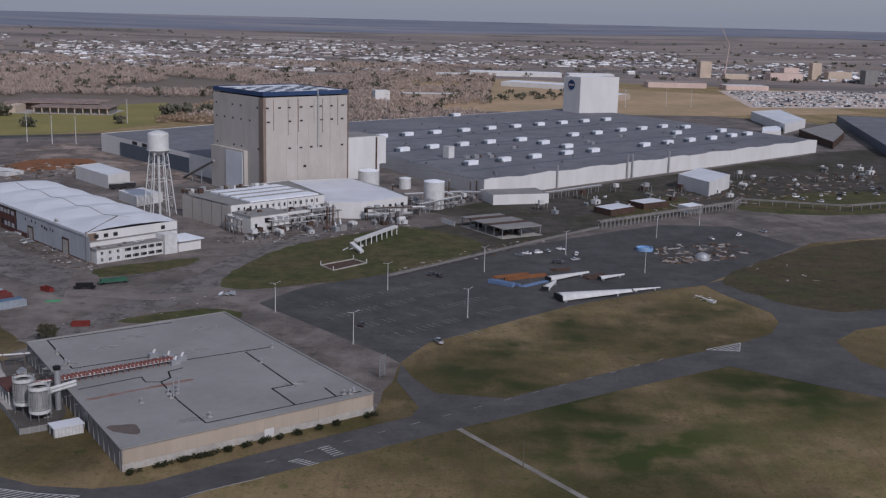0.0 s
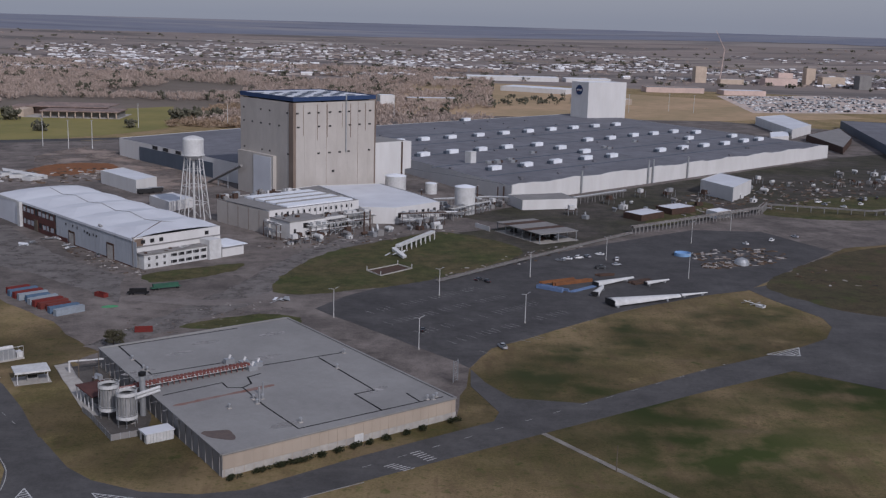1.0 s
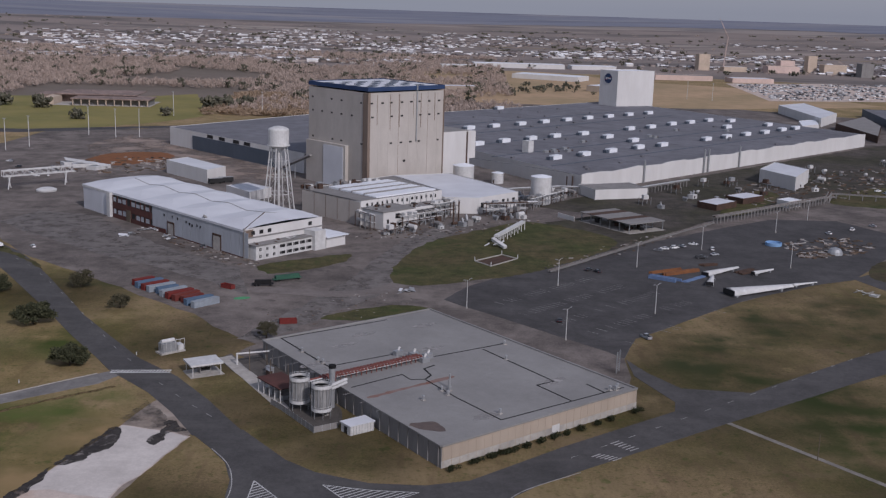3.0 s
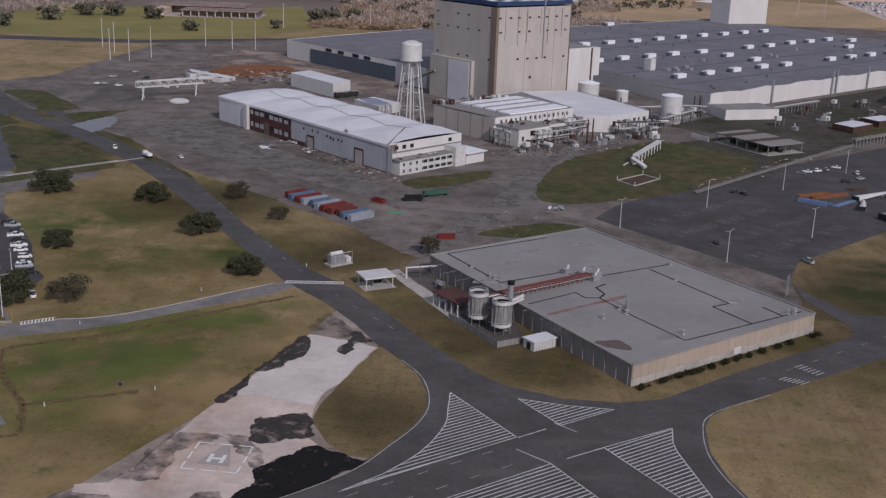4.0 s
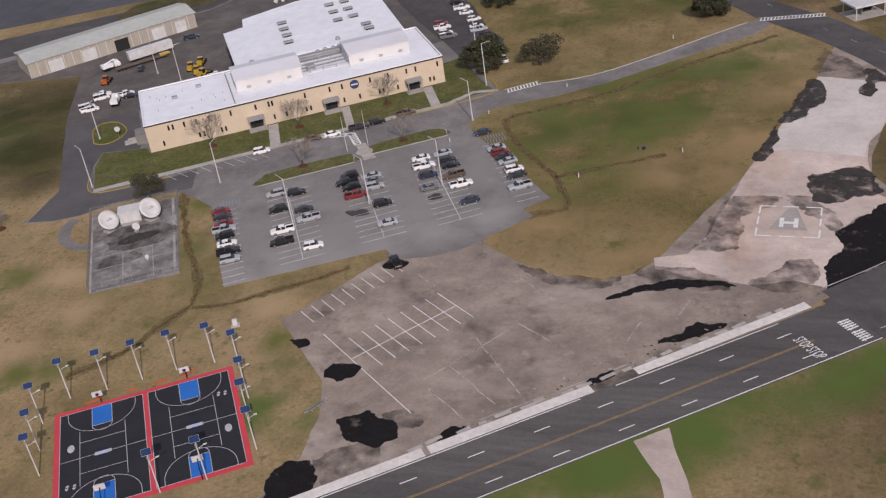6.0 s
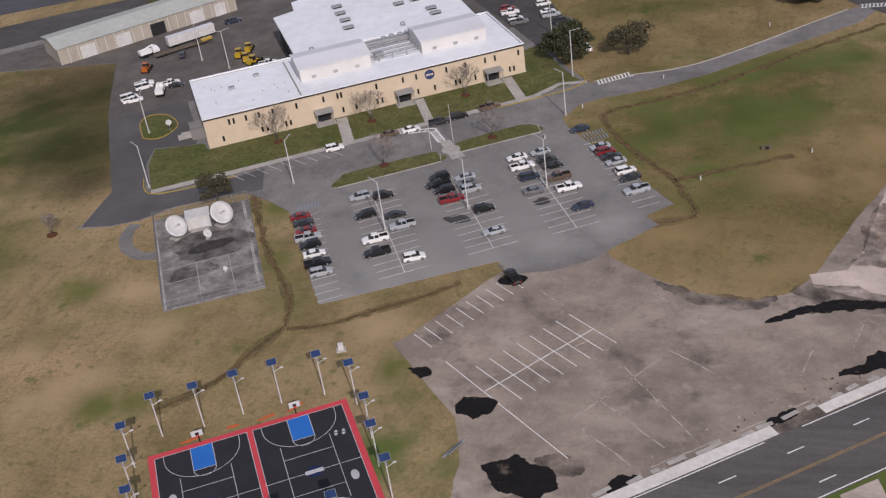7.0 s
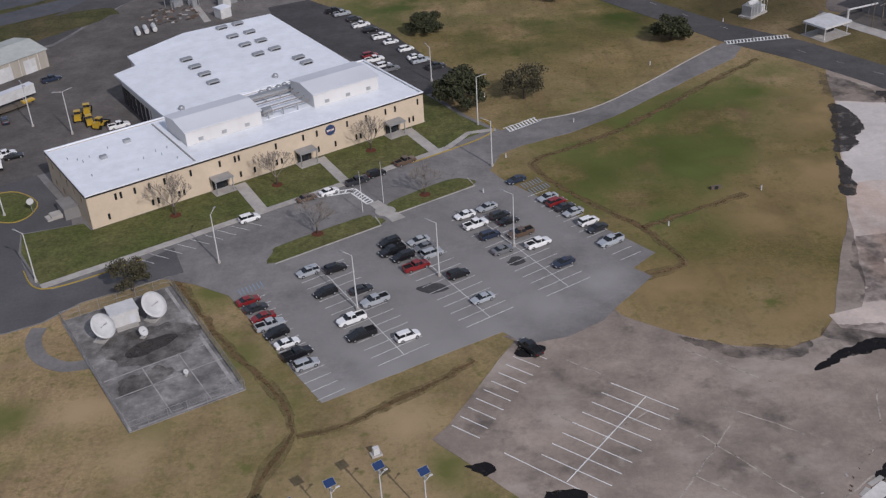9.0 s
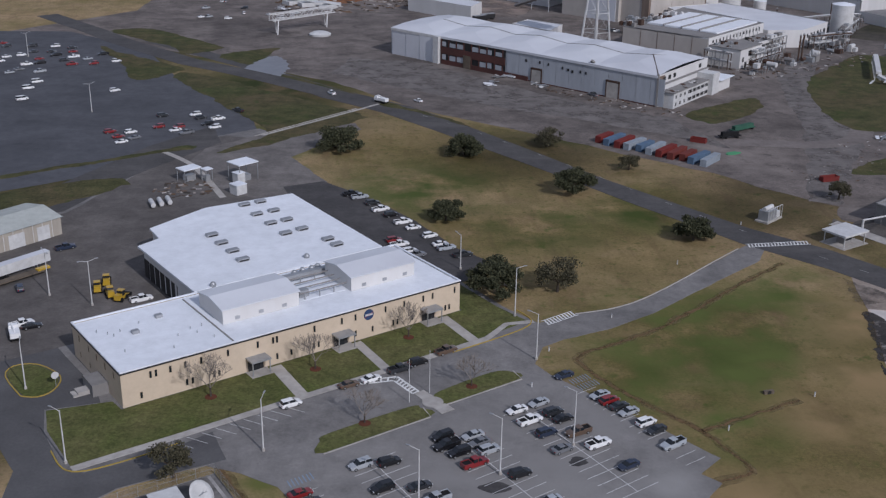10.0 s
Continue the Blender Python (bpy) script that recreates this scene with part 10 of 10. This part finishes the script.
for k, (x, y, r, h) in enumerate(((-298, 447, 8.5, 9), (-252.5, 438.6, 6.5, 8.5), (-221.5, 394, 7.0, 8.5), (-194.8, 348, 6.0, 7.5), (-259, 313, 7.0, 9.5), (-266.2, 369.3, 5.0, 7.5))):
    oak(x, y, r * 1.1, h, 40 + k, None, "dark evergreen oak with spreading crown", 9000)
for k, (x, y, r, h) in enumerate(((-219.8, 448, 6, 8), (-196.2, 418, 4.5, 6.5), (-242.4, 313, 7.0, 9), (-331.1, 232, 4.5, 7.5), (-135.1, 381.8, 4, 7))):
    oak(x, y, r, h, 60 + k, PALELEAF, "sparse grey-green tree with thin crown", 3200)
for k, (x, y, h) in enumerate(((-327, 262.4, 11), (-305, 273.6, 9.8), (-283.1, 288.4, 9.8), (-294.8, 249, 8.6), (-271.1, 263.1, 8.0))):
    bare_tree(x, y, h, 80 + k)
bare_tree(-366, 216, 6, 99, "leafless sapling in the rough grass")
for k, (t, w) in enumerate(((0.035, 2.0), (0.13, 2.6), (0.20, 1.6), (0.25, 1.2), (0.30, 1.7), (0.36, 1.3), (0.44, 1.0), (0.51, 1.5), (0.545, 2.4), (0.65, 1.6), (0.74, 1.0), (0.80, 1.5), (0.97, 1.9))):
    p = Vector(GB[0]).lerp(Vector(GB[1]), t) + Vector((1.9, -2.4))
    e = thing("shrub", "dark clipped shrub along the low building", "shrub", pose(p.x, p.y, 0), "shrubs along the front")
    rng = random.Random(200 + k)
    w *= 1.35
    blobs = [(rng.uniform(-w, w) * 0.8, rng.uniform(-0.5, 0.5), 0.9, rng.uniform(0.85, 1.25)) for _ in range(6)]
    mesh_part("foliage", leaf_cloud([(math.cos(0.66) * a - 0, math.sin(0.66) * a + b, c, d) for a, b, c, d in blobs], 420, 0.22, 300 + k), HEDGELEAF, e)
    part("stem", tube(bmesh.new(), (0, 0, -0.1), (0, 0, 0.8), 0.12, n=6), BARK, e)


# ---- woods, fields and town ----
def land_z(x, y):
    d = math.hypot(x + 120, y - 60)
    return 86 * min(max((d - 3000) / 1800, 0), 1) ** 1.4


def clumps(name, label, spots, material, seed):
    """Many rough tree crowns as one loose mass."""
    rng = np.random.default_rng(seed)
    base = np.array(((1, 0, 0), (-1, 0, 0), (0, 1, 0), (0, -1, 0), (0, 0, 1), (0, 0, -1)), float)
    tri = ((0, 2, 4), (2, 1, 4), (1, 3, 4), (3, 0, 4), (2, 0, 5), (1, 2, 5), (3, 1, 5), (0, 3, 5))
    verts, faces = [], []
    for x, y, h, r, n in spots:
        z0 = land_z(x, y)
        for _ in range(n * 4):
            s = r * rng.uniform(0.12, 0.34)
            c = np.array((x, y, z0 + h * rng.uniform(0.2, 0.95))) + rng.normal(size=3) * np.array((r * 0.5, r * 0.5, h * 0.08))
            v = base * s * np.array((1, 1, rng.uniform(0.7, 1.5))) * rng.uniform(0.6, 1.3, size=(6, 1)) + rng.normal(size=(6, 3)) * s * 0.22
            i = len(verts)
            verts += [tuple(c + p) for p in v]
            faces += [tuple(i + j for j in f) for f in tri]
    me = bpy.data.meshes.new(name)
    me.from_pydata(verts, [], faces)
    me.materials.append(material)
    tagged(new(name, me), label, "trees", kind="stuff")


def twigs(name, label, spots, material, seed, per):
    """Leafless crowns far off: sprays of thin upright slivers fanning from each stem."""
    rg = np.random.default_rng(seed)
    P = np.repeat(np.array(spots), per, axis=0)
    n = len(P)
    az = np.array([land_z(x, y) for x, y in P[:, :2]])
    ang = rg.uniform(0, 2 * np.pi, n)
    lean = rg.uniform(0.2, 1.5, n) * P[:, 3]
    low = rg.uniform(0.1, 0.45, n) * P[:, 2]
    top = low + rg.uniform(0.12, 0.6, n) * P[:, 2]
    wide = rg.uniform(0.25, 0.6, n)
    base = np.stack([P[:, 0] + 0.25 * lean * np.cos(ang), P[:, 1] + 0.25 * lean * np.sin(ang), az + low], 1)
    tip = np.stack([P[:, 0] + lean * np.cos(ang), P[:, 1] + lean * np.sin(ang), az + top], 1)
    side = rg.uniform(0, np.pi, n)
    off = np.stack([wide * np.cos(side), wide * np.sin(side), 0.3 * wide], 1)
    V = np.stack([base, tip - off, tip + off], 1).reshape(-1, 3)
    me = bpy.data.meshes.new(name)
    me.from_pydata(V.tolist(), [], np.arange(3 * n).reshape(-1, 3).tolist())
    me.materials.append(material)
    tagged(new(name, me), label, "trees", kind="stuff")


rng = random.Random(5)
spots, ever = [], []
while len(spots) < 15000:
    y = rng.uniform(1180, 2550)
    x = rng.uniform(-1450, 40 + (y - 1200) * 0.05)
    if y < 1480 and -560 < x < -290:
        continue
    if y < 1330 and x < -430 and rng.random() < 0.6:
        continue
    if noise.noise((x * 0.004, y * 0.004, 1.0)) < -0.25:
        continue
    spots.append((x, y, rng.uniform(6, 11), rng.uniform(2.2, 4.2), 5))
    if rng.random() < 0.035:
        ever.append((x + 5, y - 5, rng.uniform(7, 12), rng.uniform(4, 7), 8))
for k in range(1400):                    # belts and gardens round the town
    x, y = rng.uniform(-1500, 1900), rng.uniform(2150, 3900)
    (ever if k % 3 == 0 else spots).append((x, y, rng.uniform(5, 9), rng.uniform(4, 9), 6))
for k in range(50):
    ever.append((rng.uniform(-20, 190), rng.uniform(1560, 1750), rng.uniform(4, 8), rng.uniform(3, 6), 6))
for x, y, h, r in ((-405, 1080, 9, 6), (-330, 1130, 8, 5), (-470, 1180, 12, 8), (-300, 1215, 12, 9), (-285, 1230, 12, 9), (-265, 1235, 12, 8), (-520, 1200, 12, 9), (-545, 1190, 12, 9), (-560, 1130, 12, 9), (-580, 1060, 12, 8)):
    ever.append((x, y, h, r, 26))
twigs("winter_woods", "dense leafless grey-brown winter woodland", [p[:4] for p in spots], WOODS, 11, 34)
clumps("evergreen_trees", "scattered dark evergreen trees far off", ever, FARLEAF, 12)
bushes = [(random.uniform(-300, -190), random.uniform(1150, 1420), random.uniform(3, 7), random.uniform(2.5, 5), 8) for k in range(620)]
twigs("reed_thicket", "tan thicket of reeds and bare scrub", [p[:4] for p in bushes], island_mat("reeds", (0.23, 0.165, 0.11), (0.38, 0.285, 0.20)), 13, 60)

DRY = mat("dry_field", (0.47, 0.325, 0.205), (0.33, 0.25, 0.145), (0.18, 0.155, 0.08), large=0.008, fine=0.05, amount=0.5)
PARK = mat("park_grass", (0.25, 0.215, 0.075), (0.17, 0.165, 0.055), (0.26, 0.205, 0.10), large=0.012, fine=0.1, amount=0.5)
paving("dry_field", ragged([(-90, 1400), (170, 1380), (330, 1400), (560, 1500), (480, 1780), (300, 1900), (150, 2140), (-110, 2000)], 20, 6), DRY, 0.06, "tan dry field beyond the factory", "field")
paving("park", ragged([(-640, 1010), (-401, 985), (-323, 1071), (-295, 1136), (-320, 1276), (-350, 1400), (-420, 1330), (-620, 1300)], 15, 4), PARK, 0.06, "yellow-green park grass by the ruined building", "grass")
paving("far_road", [(-900, 930), (-420, 965), (-200, 1090), (-202, 1096), (-424, 990), (-900, 960)], DARKASPHALT, 0.08, "dark road beyond the yard", "road")
paving("town_ground", ragged([(-1700, 2000), (-300, 2100), (150, 2150), (600, 2060), (1500, 2400), (1700, 3300), (700, 3650), (-120, 3650), (-1000, 3500), (-2200, 3000)], 60, 20), mat("town_streets", (0.24, 0.215, 0.20), (0.17, 0.155, 0.14), (0.12, 0.115, 0.08), large=0.006, fine=0.03, amount=0.7, mottle=(0.01, 0.35)), 0.05, "pale streets and gardens of the far town", "ground")
paving("scrub_plain", ragged([(-1600, 1250), (-560, 1200), (-290, 1240), (-60, 1300), (-110, 2000), (150, 2140), (600, 2050), (1300, 2500), (1300, 2900), (-1600, 2700)], 40, 12), mat("scrub_floor", (0.20, 0.163, 0.135), (0.16, 0.135, 0.108), (0.12, 0.104, 0.083), large=0.006, fine=0.04, amount=0.6), 0.04, "brown scrub floor of the woods", "ground")


def ring_band(name, r0, r1, a0, a1, lift, material, label):
    bm = bmesh.new()
    n, prev = 160, None
    for i in range(n + 1):
        a = radians(a0 + (a1 - a0) * i / n)
        near = r0(a0 + (a1 - a0) * i / n) if callable(r0) else r0
        near *= 1 + 0.012 * noise.noise((i * 0.3, 1.7, 0)) + 0.006 * noise.noise((i * 1.3, 5.7, 0))
        cur = []
        for r in (near, (near + r1) / 2, r1):
            x, y = -120 + r * math.cos(a), 60 + r * math.sin(a)
            cur.append(bm.verts.new((x, y, land_z(x, y) + lift)))
        if prev:
            for j in range(2):
                bm.faces.new((prev[j], prev[j + 1], cur[j + 1], cur[j]))
        prev = cur
    tagged(part(name, bm, material), label, "backdrop", kind="structure")


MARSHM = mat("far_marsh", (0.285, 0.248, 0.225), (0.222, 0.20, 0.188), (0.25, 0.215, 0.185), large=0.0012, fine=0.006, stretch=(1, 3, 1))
# blue-grey distance haze is painted into the forest colour
FORESTM = mat("hazy_forest", (0.195, 0.207, 0.250), (0.155, 0.168, 0.215), (0.262, 0.252, 0.256), large=0.0015, fine=0.008, stretch=(1, 3, 1))
PLAINM = mat("far_plain", (0.245, 0.205, 0.185), (0.195, 0.165, 0.148), (0.28, 0.235, 0.205), large=0.002, fine=0.012, amount=0.6, stretch=(1, 2, 1))
flecks(PLAINM, 0.0035, 0.50, 0.60, (0.105, 0.098, 0.092), 0.75, stretch=(0.45, 1.6, 1))                 # wooded belts
flecks(PLAINM, 0.003, 0.56, 0.66, (0.36, 0.315, 0.275), 0.7, stretch=(0.4, 2.2, 1), turn=4)            # open marsh
flecks(MARSHM, 0.004, 0.52, 0.62, (0.125, 0.118, 0.115), 0.65, stretch=(0.4, 2.0, 1))
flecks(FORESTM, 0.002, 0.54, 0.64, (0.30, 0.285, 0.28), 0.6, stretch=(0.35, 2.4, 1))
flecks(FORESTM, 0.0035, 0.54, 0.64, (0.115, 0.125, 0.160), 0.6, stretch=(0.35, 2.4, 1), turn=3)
ring_band("far_plain", 2050, 4300, 28, 152, 0.03, PLAINM, "brown scrubby plain round the far town")
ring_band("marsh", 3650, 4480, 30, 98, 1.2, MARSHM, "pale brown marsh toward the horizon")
ring_band("backdrop", lambda a: 4360 - 470 * min(max((a - 72) / 24, 0), 1) ** 1.5, 4790, 28, 152, 2.4, FORESTM, "forest along the horizon, blue-grey haze in its colour")

WALLMIX = island_mat("town_walls", (0.16, 0.13, 0.115), (0.80, 0.78, 0.76), mid=(0.32, 0.275, 0.25))
ROOFMIX = island_mat("town_roofs", (0.09, 0.078, 0.078), (0.85, 0.85, 0.85), mid=(0.19, 0.165, 0.16))


def town(name, label, spots):
    wv, wf, rv, rf = [], [], [], []
    for x, y, w, d, h, a in spots:
        c, s, z = math.cos(a), math.sin(a), land_z(x, y) - 0.5
        P = lambda u, v, t: (x + u * c - v * s, y + u * s + v * c, z + t)
        i = len(wv)
        wv += [P(u, v, t) for t in (0, h) for u, v in ((-w, -d), (w, -d), (w, d), (-w, d))]
        wf += [(i, i + 1, i + 5, i + 4), (i + 1, i + 2, i + 6, i + 5), (i + 2, i + 3, i + 7, i + 6), (i + 3, i, i + 4, i + 7)]
        i, o = len(rv), 0.4
        rh = min(2.4, d * 0.5) if w < 14 else 0.4
        rv += [P(-w - o, -d - o, h), P(w + o, -d - o, h), P(w + o, d + o, h), P(-w - o, d + o, h), P(-w - o, 0, h + rh), P(w + o, 0, h + rh)]
        rf += [(i, i + 1, i + 5, i + 4), (i + 2, i + 3, i + 4, i + 5), (i + 1, i + 2, i + 5), (i + 3, i, i + 4)]
    for nm, v, f, m in ((name, wv, wf, WALLMIX), (name + "_roof", rv, rf, ROOFMIX)):
        me = bpy.data.meshes.new(nm)
        me.from_pydata(v, [], f)
        me.materials.append(m)
        tagged(new(nm, me), label + (" roofs" if nm != name else ""), "town", kind="stuff")


spots = []
while len(spots) < 5800:
    a, d = rng.uniform(math.radians(52), math.radians(128)), 2150 + 1500 * rng.random() ** 1.3
    x, y = -120 + d * math.cos(a), 60 + d * math.sin(a)
    left = x < -60 - (d - 2300) * 0.02
    if noise.noise((x * 0.003, y * 0.003, 4.0)) < (-0.12 if left else -0.05):
        continue
    if not left and d < 2380:
        continue
    big = rng.random() < 0.05
    w = rng.uniform(14, 32) if big else rng.uniform(5, 9)
    spots.append((x, y, w, rng.uniform(8, 16) if big else rng.uniform(4, 6), rng.uniform(3, 6), rng.choice((0.2, 1.77)) + rng.uniform(-0.2, 0.2)))
town("town_houses", "far town of small pale houses", spots)


def far_block(x, y, w, d, h, turn, wall, roof, label, name="far_building"):
    c, s = math.cos(radians(turn)), math.sin(radians(turn))
    poly = [(x + u * c - v * s, y + u * s + v * c) for u, v in ((0, 0), (w, 0), (w, d), (0, d))]
    return house(name, label, "building", poly, h, wall, roof, 0.3, None, "far buildings")


PINK = mat("pale_pink_wall", (0.66, 0.51, 0.45), (0.57, 0.44, 0.39), large=0.05, fine=0.3)
SANDW = mat("sand_concrete", (0.58, 0.47, 0.37), (0.48, 0.39, 0.31), large=0.05, fine=0.3)
for a in ((348, 1966, 103, 40, 9, 2, PINK, GREYWALL, "long pink-walled far warehouse"), (479, 1943, 76, 36, 8, 6, PINK, HANGROOF, "long pale far warehouse"), (515, 2320, 24, 20, 34, 8, SANDW, SANDW, "tall sand-coloured far silo block"), (748, 2330, 20, 18, 36, 8, SANDW, SANDW, "slender sand-coloured far tower"), (772, 2300, 50, 22, 20, 8, SANDW, SANDW, "row of far sand-coloured silos"), (650, 2285, 70, 26, 15, 8, PINK, SANDW, "pink far plant building"), (690, 2330, 32, 22, 25, 8, PINK, SANDW, "tall pink far plant building"), (816, 2214, 26, 22, 28, 8, GREYWALL, GREYWALL, "grey far process tower"), (560, 2290, 50, 20, 11, 8, SANDW, HANGROOF, "far cluster of plant sheds"),
          (88, 1900, 120, 50, 8, -30, WHITEWALL, WHITEROOF, "long white-roofed far shed"), (40, 2200, 180, 40, 9, 2, WHITEWALL, WHITEROOF, "very long white far warehouse"), (175, 1640, 70, 60, 9, -38, BEIGE, WHITEROOF, "low white-roofed shop building"), (235, 2210, 90, 40, 8, 5, WHITEWALL, WHITEROOF, "white flat far warehouse"), (-25, 2120, 70, 30, 8, 4, WHITEWALL, HANGROOF, "pale far store building"), (-60, 1540, 70, 24, 9, 10, BEIGE, HANGROOF, "pale ruined far building with openings"), (-95, 1480, 20, 16, 16, 20, WHITEWALL, WHITEROOF, "small white far block")):
    far_block(*a)
bmr = thing("ruined_building", "burnt low office block with collapsed grey-brown roof", "ruin", pose(-478, 1212, 0, 0, 0, 2))
BURNT = mat("burnt_roof", (0.34, 0.25, 0.215), (0.22, 0.172, 0.152), (0.11, 0.092, 0.085), large=0.05, fine=0.25, amount=0.75, mottle=(0.15, 0.3))
part("floor_slab", boxes((0, 0, -0.2, 112, 60, 0.6)), WALKWAY, bmr)
part("roof", boxes((28, -3, 7.0, 112, 40, 8.2)), BURNT, bmr, "buckled burnt roof")
part("upper_roof", boxes((2, 30, 9, 92, 90, 10)), BURNT, bmr)
put(part("fallen_roof", boxes((0, 0, 0, 40, 24, 0.8)), BURNT, bmr), pose(-440, 1262, 8, 6, 4, 20))
part("end_wall", boxes((0, 0, 0.6, 10, 34, 8.5)), SANDW, bmr)
part("inner_wall", boxes((30, 4, 0.6, 110, 38, 6)), GREYWALL, bmr)
part("far_wing", boxes((-20, 40, 0, 30, 80, 8)), BURNT, bmr)
for k in range(10):
    part("column", boxes((30 + k * 8.8, -2.4, 0.6, 31.0 + k * 8.8, -1.4, 7)), SANDW, bmr)
bmc = bmesh.new()
for k in range(1500):
    u, v = rng.random(), rng.random()
    x, y = 430 + 430 * u + 40 * v, 1570 + 330 * v + 120 * u
    if noise.noise((x * 0.02, y * 0.02, 2.0)) < -0.2:
        continue
    box(bmc, -2.2, -0.9, 0, 2.2, 0.9, 1.5, pose(x, y, 0.1, 0, 0, rng.choice((20, 110))))
tagged(part("far_parked_cars", bmc, island_mat("far_car_mix", (0.02, 0.02, 0.022), (0.75, 0.75, 0.75), mid=(0.35, 0.36, 0.37))), "far dealer lot packed with cars", "cars", kind="stuff")
paving("far_car_lot", [(420, 1550), (900, 1670), (920, 2070), (460, 1920)], CONCRETE, 0.07, "pale concrete far car lot", "parking lot")
cr = thing("tower_crane", "thin red and white far crane jib", "crane", pose(560, 2300, 0))
part("mast", tube(bmesh.new(), (0, 0, 0), (6, 0, 70), 1.2, 0.8, n=4), PINK, cr)
part("jib", tube(bmesh.new(), (6, 0, 70), (-14, 0, 108), 0.8, 0.4, n=4), PINK, cr)
